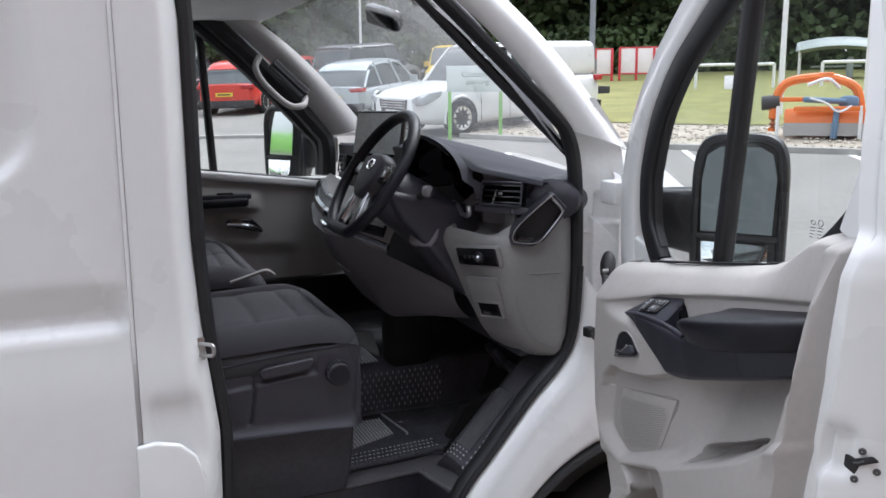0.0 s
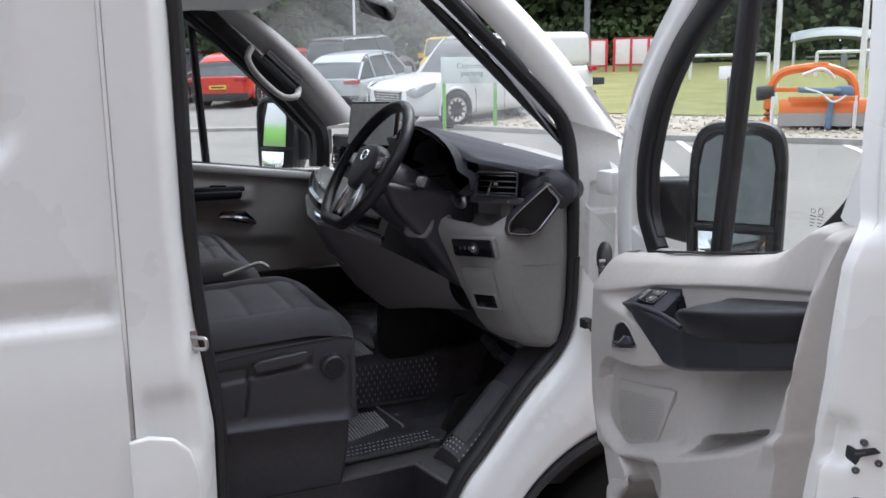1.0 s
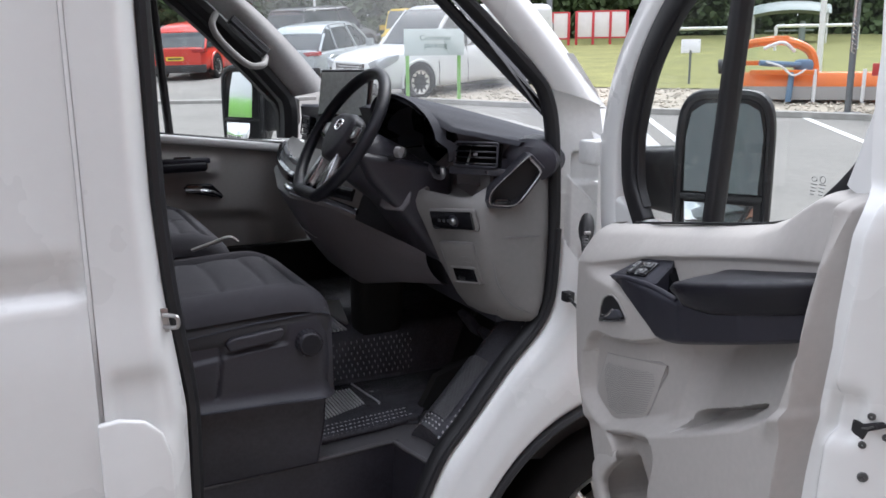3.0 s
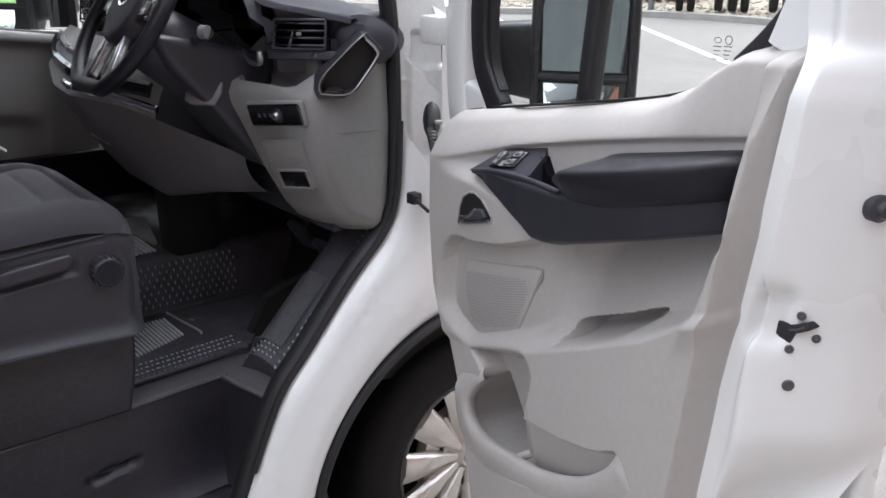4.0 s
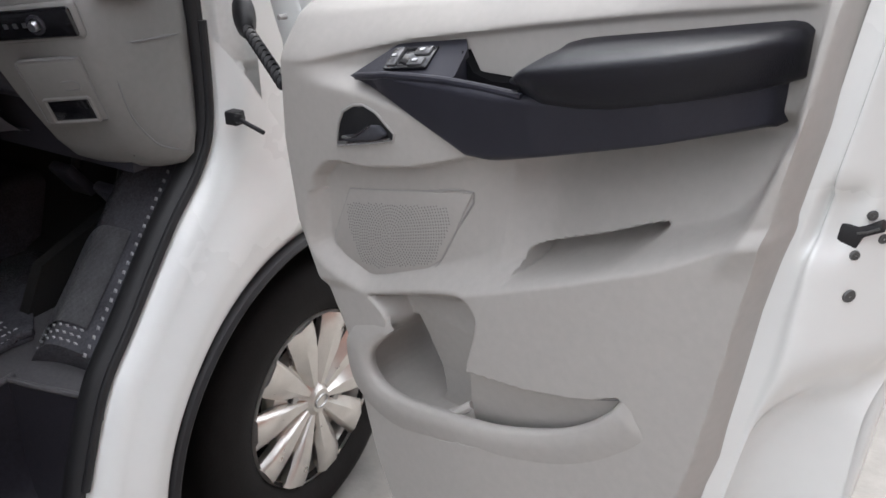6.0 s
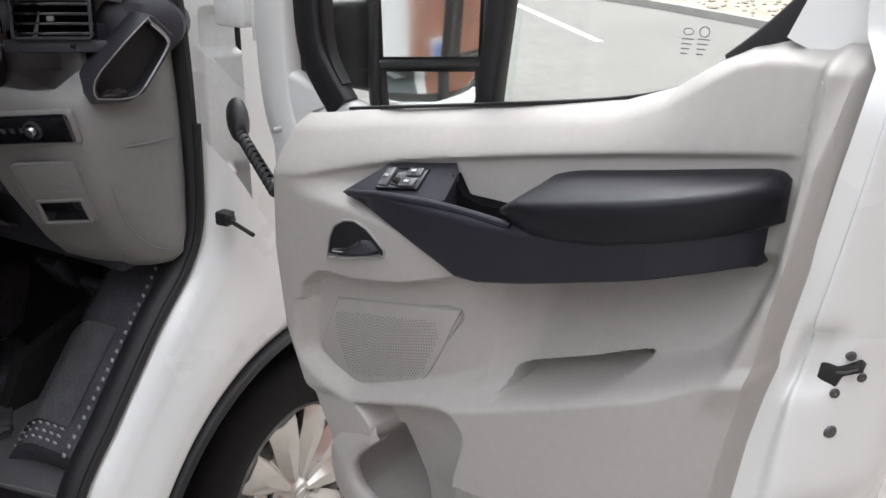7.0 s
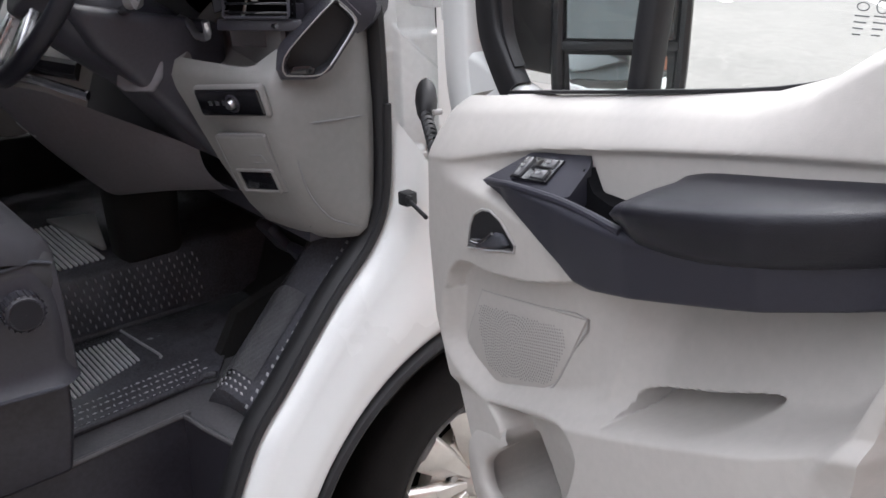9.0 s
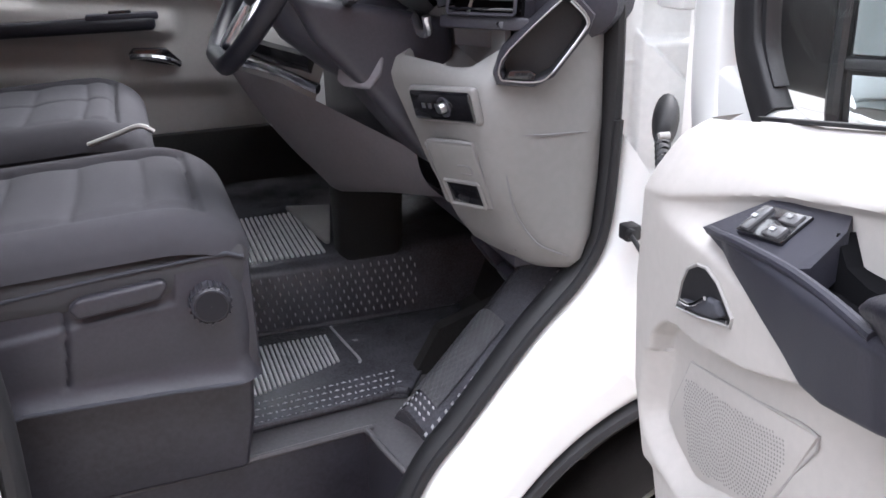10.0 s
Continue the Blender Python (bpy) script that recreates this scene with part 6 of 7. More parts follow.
part("side_shield", grid(shield_face, 130, 50), DARK, driver, "black plastic side shield", smooth=50)
part("shield_rim", tube([(x, 0.190, z) for x, z in ((-0.12, 1.07), (0.1, 1.095), (0.3, 1.115), (0.47, 1.125), (0.495, 1.115))], 0.0035, 8), DARKTOP, driver)
part("shield_foot", tube([(x, 0.166, z) for x, z in ((-0.12, 0.886), (0.05, 0.901), (0.15, 0.923), (0.35, 0.916), (0.47, 0.908))], 0.004, 8), DARKTOP, driver)
part("shield_front", prism([(0.195, 0.905), (0.195, 1.11), (0.66, 1.11), (0.66, 0.905)], 0.47, 0.505, "x", 0.01, 2), DARK, driver)
part("tilt_lever", prism([(0.235, 1.080), (0.25, 1.092), (0.372, 1.103), (0.378, 1.092), (0.365, 1.072), (0.245, 1.060)], 0.170, 0.19, "y", 0.007, 3), DARK, driver, "long height lever")
knob = part("recline_knob", lathe([(0.001, -0.03), (0.026, -0.03), (0.030, -0.025), (0.031, 0.0), (0.034, 0.004)], 28), DARK, driver, "ribbed round knob", 35, Matrix.Translation((0.436, 0.185, 1.055)))
part("knob_face", lathe([(0.001, -0.0315), (0.024, -0.0315), (0.0245, -0.029)], 28), ARMREST, driver, "", 35, Matrix.Translation((0.436, 0.185, 1.055)))
for k in range(20):
    t = 2 * math.pi * k / 20
    part("knob_rib", box(-0.002, 0.002, -0.028, 0.0, 0.0295, 0.0325), DARK, driver, "", 0, Matrix.Translation((0.436, 0.185, 1.055)) @ pose(0, 0, 0, 0, math.degrees(t), 0))
part("seat_base", prism([(-0.25, 0.70), (0.467, 0.70), (0.488, 0.80), (0.495, 0.90), (-0.25, 0.90)], 0.232, 0.64, "y", 0.01, 3), STEPM, driver, "black plastic seat base")
part("base_ledge", tube(spline([(-0.2, 0.228, 0.885), (0.08, 0.222, 0.898), (0.3, 0.225, 0.906), (0.497, 0.236, 0.888)], 6), 0.009, 8, flat=0.7), DARK, driver)
part("belt_stalk", tube([(0.02, 0.70, 1.06), (0.06, 0.70, 1.2)], 0.012, 8), DARK, driver)
bench = seat("passenger_seat", 0.13, 1.12, 1.115, "black fabric passenger double seat", 0.66, True)
part("seat_base", box(-0.25, 0.36, 0.80, 1.44, 0.86, 1.09, 0.01), STEPM, bench)
part("fold_lever", tube(spline([(0.27, 0.775, 1.185), (0.33, 0.76, 1.205), (0.375, 0.745, 1.22), (0.40, 0.745, 1.205)], 5), 0.008, 8, flat=0.7), PALE, bench, "pale grey lever")

# ---------------------------------------------------------------- other vehicles
PLASTIC = mat("bumper_plastic", (0.03, 0.03, 0.032), 0.6, vary=0.15, scale=10)
RED = mat("red_car_paint", (0.55, 0.035, 0.02), 0.3, vary=0.05, coat=0.6)
SILVER = mat("silver_car_paint", (0.42, 0.46, 0.48), 0.32, metal=0.35, vary=0.04, coat=0.5)
YELLOW = mat("yellow_car_paint", (0.62, 0.42, 0.02), 0.35, vary=0.05, coat=0.5)
DARKCAR = mat("dark_car_paint", (0.03, 0.035, 0.05), 0.3, vary=0.1, coat=0.5)
GREYCAR = mat("grey_car_paint", (0.09, 0.095, 0.1), 0.32, vary=0.1, coat=0.5)
TAIL = mat("tail_lamp", (0.35, 0.02, 0.02), 0.15, vary=0.1, coat=0.4)
HEAD = mat("head_lamp", (0.32, 0.34, 0.36), 0.12, vary=0.1, coat=0.4)
PLATE_Y = mat("yellow_plate", (0.75, 0.55, 0.05), 0.5)
PLATE_W = mat("white_plate", (0.7, 0.7, 0.68), 0.5)


def car(place, heading, paint, label, length=4.3, wide=1.8, high=1.5, bonnet=0.27, tail=0.08, shape="hatch", plate="rear"):
    """A parked car: lofted body, glazed cabin, wheels, lamps and plate. Its nose is at local +x."""
    x, y = place
    c = tagged(empty("car", (x, y, height(x, y))), label, "car")
    m = Matrix.Rotation(heading, 4, "Z")
    tilt = Vector((-RISE / 1.414, -RISE / 1.414, 1)).normalized()
    m = Vector((0, 0, 1)).rotation_difference(tilt).to_matrix().to_4x4() @ m
    L, W2 = length / 2, wide / 2
    belt = 0.58 * high
    nose_z = 0.46 * high if shape != "pickup" else 0.50 * high
    secs = []
    for t in [0, 0.015, 0.04, 0.07, 0.1] + list(np.linspace(0.14, 0.84, 18)) + [0.87, 0.90, 0.93, 0.955, 0.975, 0.99, 1.0]:
        px = -L + length * t
        w = W2 * (1 - 0.06 * abs(2 * t - 1) ** 4 - 0.20 * max(0, (t - 0.88) / 0.12) ** 2.2 - 0.10 * max(0, (0.07 - t) / 0.07) ** 2)
        top = belt
        if t > 1 - bonnet:
            k = (t - (1 - bonnet)) / bonnet
            top = belt + 0.03 - (belt + 0.03 - nose_z) * k ** 1.6 - 0.10 * max(0, (k - 0.82) / 0.18) ** 2
        if t < 0.03:
            top = belt * 0.97
        bot = 0.24 + 0.10 * abs(2 * t - 1) ** 6
        secs.append([(px, w * a, bot + (top - bot) * b) for a, b in ((-0.82, 0), (-0.95, 0.06), (-0.99, 0.2), (-1.0, 0.45), (-0.985, 0.7), (-0.955, 0.86), (-0.91, 0.96), (-0.82, 1.0), (-0.5, 1.02), (0.5, 1.02), (0.82, 1.0), (0.91, 0.96), (0.955, 0.86), (0.985, 0.7), (1.0, 0.45), (0.99, 0.2), (0.95, 0.06), (0.82, 0))])
    part("body", rings(secs), paint, c, "painted body", 50, m)
    end = 1 - bonnet
    if shape == "hatch":
        prof = [(tail - 0.04, belt - 0.02, 0.93), (tail + 0.05, high * 0.84, 0.85), (tail + 0.15, high * 0.97, 0.76), (0.45, high, 0.72), (end - 0.16, high * 0.97, 0.73), (end + 0.02, belt, 0.9)]
    elif shape == "suv":
        prof = [(tail - 0.04, belt - 0.02, 0.95), (tail, high * 0.88, 0.88), (tail + 0.04, high * 0.985, 0.8), (0.45, high, 0.79), (end - 0.13, high * 0.98, 0.79), (end - 0.01, belt, 0.92)]
    else:
        prof = [(0.40, belt - 0.02, 0.92), (0.42, high * 0.9, 0.86), (0.45, high * 0.985, 0.78), (0.52, high, 0.79), (end - 0.13, high * 0.975, 0.79), (end - 0.01, belt + 0.02, 0.92)]
    fine = [tuple(v) for v in spline(prof, 4)]
    glassy = [[(-L + length * t, -W2 * k, min(z, high * 0.93)) for t, z, k in fine], [(-L + length * t, W2 * k, min(z, high * 0.93)) for t, z, k in fine]]
    bm = bmesh.new()
    for row in glassy:
        bm.faces.new([bm.verts.new(p) for p in row])
    rows = [[bm.verts.new((-L + length * t, W2 * k * s, z)) for s in (-1, 1)] for t, z, k in fine]
    for a, b in zip(rows, rows[1:]):
        bm.faces.new((a[0], a[1], b[1], b[0]))
    part("glasshouse", bm, CARGLASS, c, "dark glazing", 30, m)
    roof = fine[4:-4]
    part("roof", bevel(rings([[(-L + length * t, W2 * k * a, z + b) for a, b in ((-1.03, -0.08), (-1.0, -0.03), (-0.94, 0.0), (-0.8, 0.018), (0.0, 0.03), (0.8, 0.018), (0.94, 0.0), (1.0, -0.03), (1.03, -0.08))] for t, z, k in roof]), 0.0), paint, c, "", 50, m)
    for s in (-1, 1):
        for i in (1, 2, 3, 4):
            t, z, k = prof[i]
            if i in (1, 4) or shape != "pickup":
                j = i - 1 if i < 3 else i + 1
                q = prof[j] if i in (1, 4) else (t + (0.02 if i == 2 else 0.06), belt, 0.93)
                part("window_pillar", tube([(-L + length * t, s * W2 * k * 1.005, z), (-L + length * q[0], s * W2 * q[2] * 1.005, q[1])], 0.032, 6), paint, c, "", 40, m)
    if shape == "pickup":
        part("canopy", prism([(-L + 0.05, belt - 0.02), (-L + 0.10, high * 0.99), (-L + 0.4 * length, high * 1.02), (-L + 0.41 * length, belt - 0.02)], -W2 * 0.88, W2 * 0.88, "y", 0.16, 4), paint, c, "white load bed canopy", 45, m)
    r = 0.22 * high if shape != "pickup" else 0.37
    for t in (0.19, 0.81) if shape != "pickup" else (0.21, 0.80):
        for s in (-1, 1):
            w = part("wheel", lathe([(r * 0.62, -0.1), (r * 0.9, -0.11), (r, -0.08), (r, 0.08), (r * 0.9, 0.11), (r * 0.62, 0.1)], 28), TYRE, c, "", 40, m @ Matrix.Translation((-L + length * t, s * (W2 - 0.085), r)))
            part("rim", lathe([(0.001, -s * -0.085), (r * 0.6, s * 0.09), (r * 0.66, s * 0.105)], 24), ALLOY, w, "", 40, m @ Matrix.Translation((-L + length * t, s * (W2 - 0.085), r)))
            for k in range(11):
                part("rim_gap", prism([(r * 0.22, -0.005), (r * 0.57, -0.022), (r * 0.57, 0.022), (r * 0.22, 0.005)], s * 0.088, s * 0.1, "y"), SEAL, w, "", 0, m @ Matrix.Translation((-L + length * t, s * (W2 - 0.085), r)) @ Matrix.Rotation(2 * math.pi * k / 11, 4, "Y"))
            part("wheel_arch", prism([(-L + length * t + r * 1.13 * math.cos(q), max(0.2, r + r * 1.13 * math.sin(q))) for q in np.linspace(-0.35, math.pi + 0.35, 22)], s * W2 * 0.90, s * W2 * 1.004, "y"), LINER, c, "dark wheel arch", 40, m)
            part("arch_flare", tube([(-L + length * t + r * 1.17 * math.cos(q), s * W2 * 0.992, r + r * 1.17 * math.sin(q)) for q in np.linspace(-0.2, math.pi + 0.2, 18)], 0.03, 6, up=(0, 1, 0)), paint, c, "", 40, m)
    for s in (-1, 1):
        for t in (0.36, 0.55, 0.70):
            part("door_seam", tube([(-L + length * t, s * W2 * 0.985, 0.3), (-L + length * t, s * W2 * 1.003, 0.35 * high), (-L + length * t, s * W2 * 0.93, belt)], 0.009, 5), PLASTIC, c, "", 40, m)
        part("head_lamp", prism([(s * W2 * 0.55, nose_z * 0.86), (s * W2 * 0.93, nose_z * 0.98), (s * W2 * 0.95, nose_z * 0.86), (s * W2 * 0.6, nose_z * 0.76)], L - 0.10, L - 0.01, "x", 0.02), HEAD, c, "clear head lamp", 40, m)
        part("tail_lamp", prism([(s * W2 * 0.5, belt * 0.96), (s * W2 * 0.97, belt * 0.98), (s * W2 * 0.99, belt * 0.86), (s * W2 * 0.6, belt * 0.84)], -L - 0.01, -L + 0.2, "x", 0.02), TAIL, c, "red tail lamp", 40, m)
        part("door_mirror", box(L - length * bonnet - 0.42, L - length * bonnet - 0.28, s * W2 * 1.0 - 0.02, s * W2 * 1.0 + 0.16 * s + 0.02, belt - 0.0, belt + 0.13, 0.03), paint, c, "", 40, m)
    part("rear_bumper", prism([(-W2 * 0.92, 0.22), (W2 * 0.92, 0.22), (W2 * 0.95, 0.44), (-W2 * 0.95, 0.44)], -L - 0.03, -L + 0.15, "x", 0.03), PLASTIC, c, "dark rear bumper", 40, m)
    part("front_bumper", prism([(-W2 * 0.85, 0.24), (W2 * 0.85, 0.24), (W2 * 0.8, 0.42), (-W2 * 0.8, 0.42)], L - 0.12, L + 0.01, "x", 0.03), PLASTIC, c, "", 40, m)
    pl = part("number_plate", box(-L - 0.045, -L - 0.03, -0.26, 0.26, belt * 0.62, belt * 0.62 + 0.11), PLATE_Y, c, "yellow plate with plain bars", 0, m @ Matrix.Translation((0, 0, 0.0)))
    part("plate_bar", box(-L - 0.048, -L - 0.045, -0.2, 0.2, belt * 0.62 + 0.035, belt * 0.62 + 0.075), PLASTIC, pl, "", 0, m)
    if shape == "pickup":
        for s in (-1, 1):
            part("head_lamp_glass", prism([(L - 0.06, nose_z * 0.74), (L - 0.03, nose_z * 0.90), (L - 0.28, nose_z * 1.02), (L - 0.62, nose_z * 1.06), (L - 0.58, nose_z * 0.92), (L - 0.25, nose_z * 0.78)], s * W2 * 0.70, s * W2 * 0.955, "y", 0.03, 2), HEAD, c, "large clear wrapped head lamp", 40, m)
            part("cab_pillar", tube([(-L + length * 0.735, s * W2 * 0.93, belt), (-L + length * 0.61, s * W2 * 0.80, high * 0.96)], 0.045, 6), paint, c, "", 40, m)
            part("cab_pillar", tube([(-L + length * 0.53, s * W2 * 0.94, belt), (-L + length * 0.525, s * W2 * 0.81, high * 0.96)], 0.045, 6), paint, c, "", 40, m)
        g = part("grille", prism([(-0.44, nose_z * 0.60), (0.44, nose_z * 0.60), (0.50, nose_z * 0.88), (-0.50, nose_z * 0.88)], L - 0.08, L + 0.02, "x", 0.015), PLASTIC, c, "barred grille", 40, m)
        for k in range(4):
            part("grille_bar", box(L + 0.015, L + 0.03, -0.43, 0.43, nose_z * (0.69 + 0.055 * k), nose_z * (0.69 + 0.055 * k) + 0.02), SATIN, g, "", 0, m)
        part("bonnet_scoop", prism([(L - 0.75, 0), (L - 0.55, 0.04), (L - 1.0, 0.05), (L - 1.15, 0)], -0.3, 0.3, "y", 0.01), paint, c, "", 40, m @ Matrix.Translation((0, 0, nose_z + 0.04)))
        part("front_plate", box(L + 0.012, L + 0.03, -0.26, 0.26, nose_z * 0.52, nose_z * 0.52 + 0.11), PLATE_W, c, "white plate with plain bars", 0, m)
        part("fog_lamp", lathe([(0.001, 0), (0.07, 0.0), (0.08, 0.05)], 16, "x"), HEAD, c, "", 40, m @ Matrix.Translation((L - 0.02, -0.66, 0.45)))
        part("fog_lamp", lathe([(0.001, 0), (0.07, 0.0), (0.08, 0.05)], 16, "x"), HEAD, c, "", 40, m @ Matrix.Translation((L - 0.02, 0.66, 0.45)))
    return c


def heading(dx, dy):
    return math.atan2(dy, dx)


WHITECAR = mat("white_car_paint", (0.66, 0.67, 0.67), 0.3, vary=0.03, coat=0.5)
car((8.35, 15.1), heading(-0.97, -0.25), WHITECAR, "white pickup truck with a canopy, parked", 5.3, 1.8, 1.80, 0.26, 0.05, "pickup")
car((7.4, 20.6), heading(0.72, 0.69), SILVER, "silver hatchback parked with its tail to the van", 4.37, 1.79, 1.46)
car((4.9, 24.8), heading(0.55, 0.83), RED, "red hatchback with a yellow rear plate", 4.2, 1.8, 1.55)
car((10.0, 28.5), heading(0.85, 0.5), GREYCAR, "dark grey boxy off-roader in the back row", 4.4, 1.85, 1.85, 0.25, 0.05, "suv")
car((13.6, 29.0), heading(-0.5, -0.87), YELLOW, "yellow car with a dark roof rack", 4.1, 1.8, 1.65, 0.26, 0.06, "suv")
car((3.0, 27.0), heading(0.5, 0.85), DARKCAR, "dark blue estate car", 4.6, 1.85, 1.65, 0.26, 0.05, "suv")
car((7.2, 28.8), heading(0.6, 0.8), RED, "dull red car in the back row", 4.3, 1.8, 1.5)

# ---------------------------------------------------------------- sign, posts, rails
GREENPOST = mat("green_post", (0.18, 0.42, 0.08), 0.5, vary=0.08)
SIGNWHITE = mat("sign_panel", (0.55, 0.62, 0.60), 0.45, vary=0.04)
SIGNTEXT = mat("sign_lettering", (0.12, 0.2, 0.16), 0.6)
POSTGREY = mat("grey_post", (0.16, 0.17, 0.18), 0.5, metal=0.4, vary=0.15, scale=20)
POLEWHITE = mat("white_pole", (0.72, 0.72, 0.72), 0.45, vary=0.05)
REDPOST = mat("red_post", (0.5, 0.04, 0.05), 0.5, vary=0.1)
PANELWHITE = mat("white_board", (0.72, 0.68, 0.68), 0.5, vary=0.06)
sx, sy = 7.02, 13.2
sz = height(sx, sy)
sign = tagged(empty("parking_sign", (sx, sy, sz)), "white customer parking sign on two green posts", "sign")
ST = pose(0, 0, 0, 0, 0, -25)
for k in (-0.5, 0.5):
    part("post", box(k - 0.035, k + 0.035, -0.035, 0.035, -0.1, 1.08, 0.008), GREENPOST, sign, "green square post", m=ST)
part("board", box(-0.56, 0.60, -0.05, -0.03, 0.92, 1.42, 0.01), SIGNWHITE, sign, "pale sign board", m=ST)
text_mesh("Customer", 0.15, ST @ Matrix.Translation((0.05, -0.054, 1.25)) @ pose(0, 0, 0, 90, 0, 0), SIGNTEXT, "lettering", sign)
text_mesh("parking", 0.15, ST @ Matrix.Translation((0.05, -0.054, 1.11)) @ pose(0, 0, 0, 90, 0, 0), SIGNTEXT, "lettering", sign)

lx, ly = 15.2, 21.6
lamp = tagged(empty("lamp_post", (lx, ly, height(lx, ly))), "dark steel lighting column with a tall base", "lamp post")
part("column", lathe([(0.16, 0.0), (0.16, 1.1), (0.1, 1.2), (0.075, 7.0)], 16, "z"), POSTGREY, lamp)
part("base_door", box(-0.05, 0.05, -0.17, -0.155, 0.3, 0.8), STEEL, lamp)
part("base_block", box(0.1, 0.5, -0.35, 0.05, -0.1, 0.28, 0.03), PLASTIC, lamp)
for x, y in ((14.06, 12.35), (15.2, 11.1), (4.9, 38.0), (12.0, 36.0)):
    tagged(part("flag_pole", lathe([(0.07, -0.2), (0.055, 3.0), (0.035, 8.0), (0.001, 8.02)], 12, "z"), POLEWHITE, m=Matrix.Translation((x, y, height(x, y)))), "slim white flag pole", "pole", "flag poles")


def barrier(x, y, turn, name="barrier_board", wide=1.5):
    b = tagged(empty(name, (x, y, height(x, y))), "white board between red posts", "barrier", "barrier boards")
    m = pose(0, 0, 0, 0, 0, turn)
    part("board", box(-wide / 2, wide / 2, -0.02, 0.02, 0.30, 1.32, 0.01), PANELWHITE, b, m=m)
    for k in (-0.5, -0.17, 0.17, 0.5):
        part("post", box(k * wide - 0.05, k * wide + 0.05, -0.06, 0.06, -0.1, 1.34, 0.01), REDPOST, b, "red post", m=m)
    for z in (0.28, 1.30):
        part("rail", box(-wide / 2, wide / 2, -0.03, 0.03, z, z + 0.06, 0.008), REDPOST, b, "red edge rail", m=m)
    return b


for x, y in ((18.9, 27.6), (20.8, 26.3), (34.0, 16.0)):
    barrier(x, y, -36, wide=2.0)


def rail(x, y, turn, wide):
    r = tagged(empty("low_rail", (x, y, height(x, y))), "low pale rail on two posts", "rail", "low rails")
    m = pose(0, 0, 0, 0, 0, turn)
    part("bar", tube([(-wide / 2, 0, 0.8), (wide / 2, 0, 0.8)], 0.05, 8), POLEWHITE, r, m=m)
    for k in (-1, 1):
        part("post", tube([(k * wide / 2, 0, -0.1), (k * wide / 2, 0, 0.8)], 0.05, 8), POLEWHITE, r, m=m)


for x, y in ((19.5, 19.8), (22.5, 17.4), (25.3, 14.8), (27.6, 11.8)):
    rail(x, y, -42, 2.4)

# ---------------------------------------------------------------- farm machines on the gravel
ORANGE = mat("orange_machine_paint", (0.70, 0.16, 0.02), 0.4, vary=0.08, scale=8, coat=0.2)
MACHRED = mat("red_machine_paint", (0.5, 0.03, 0.025), 0.4, vary=0.08, scale=8, coat=0.2)
BLUEHOSE = mat("blue_cover", (0.12, 0.20, 0.30), 0.6, vary=0.15)
ox, oy = 11.9, 9.0
mower = tagged(empty("flail_mower", (ox, oy, height(ox, oy) + 0.03)), "orange flail mower with a hooped headstock on gravel", "farm machine")
OM = pose(0, 0, 0, 0, 0, -48)
part("hoop", tube(spline([(-0.95, 0, 0.1), (-0.93, 0, 0.6), (-0.78, 0, 0.93), (-0.4, 0, 1.03), (0.0, 0, 1.02), (0.35, 0, 0.85), (0.45, 0, 0.5)], 6), 0.075, 8), ORANGE, mower, "orange tubular hoop", m=OM)
part("deck", prism([(-0.35, 0.24), (0.38, 0.24), (0.42, 0.4), (0.2, 0.5), (-0.25, 0.5)], -0.75, 1.9, "x", 0.03), ORANGE, mower, "orange mower deck", m=OM)
part("skirt", box(-0.75, 1.9, -0.36, -0.34, 0.04, 0.26), PALE, mower, "pale rubber skirt", m=OM)
part("roller", tube([(-0.7, 0.2, 0.13), (1.7, 0.2, 0.13)], 0.1, 12), STEEL, mower, m=OM)
part("gearbox", box(0.1, 0.42, -0.2, 0.2, 0.48, 0.72, 0.08), BLUEHOSE, mower, m=OM)
part("drive_shaft", tube([(0.2, -0.2, 0.62), (-0.45, -0.45, 0.66)], 0.05, 8), BLUEHOSE, mower, "black drive shaft", m=OM)
part("hose", tube(spline([(0.1, -0.2, 0.85), (-0.1, -0.35, 1.0), (-0.4, -0.35, 0.9)], 5), 0.03, 8), POLEWHITE, mower, m=OM)
part("motor", tube([(-1.15, 0, 0.6), (-0.85, 0, 0.62)], 0.13, 12), PLASTIC, mower, m=OM)
for k in (-0.85, 0.45, 1.2):
    part("stand", tube([(k, -0.4, 0.0), (k, -0.4, 0.55)], 0.03, 6), POLEWHITE, mower, m=OM)


part("frame_rail", box(-0.6, 0.5, -0.42, -0.34, 0.46, 0.54, 0.01), ORANGE, mower, "orange frame rail", m=OM)
part("frame_rail", box(-0.9, -0.3, -0.1, -0.02, 0.62, 0.7, 0.01), ORANGE, mower, m=OM)
part("top_link", box(-0.25, 0.0, -0.06, 0.06, 0.98, 1.12, 0.02), ORANGE, mower, m=OM)
part("stay", tube([(0.05, -0.4, 0.0), (0.08, -0.38, 0.5)], 0.05, 8), BLUEHOSE, mower, m=OM)
part("cable", tube(spline([(-0.35, -0.45, 0.68), (-0.1, -0.5, 0.60), (0.1, -0.45, 0.45), (0.3, -0.4, 0.55)], 5), 0.02, 6), POLEWHITE, mower, m=OM)


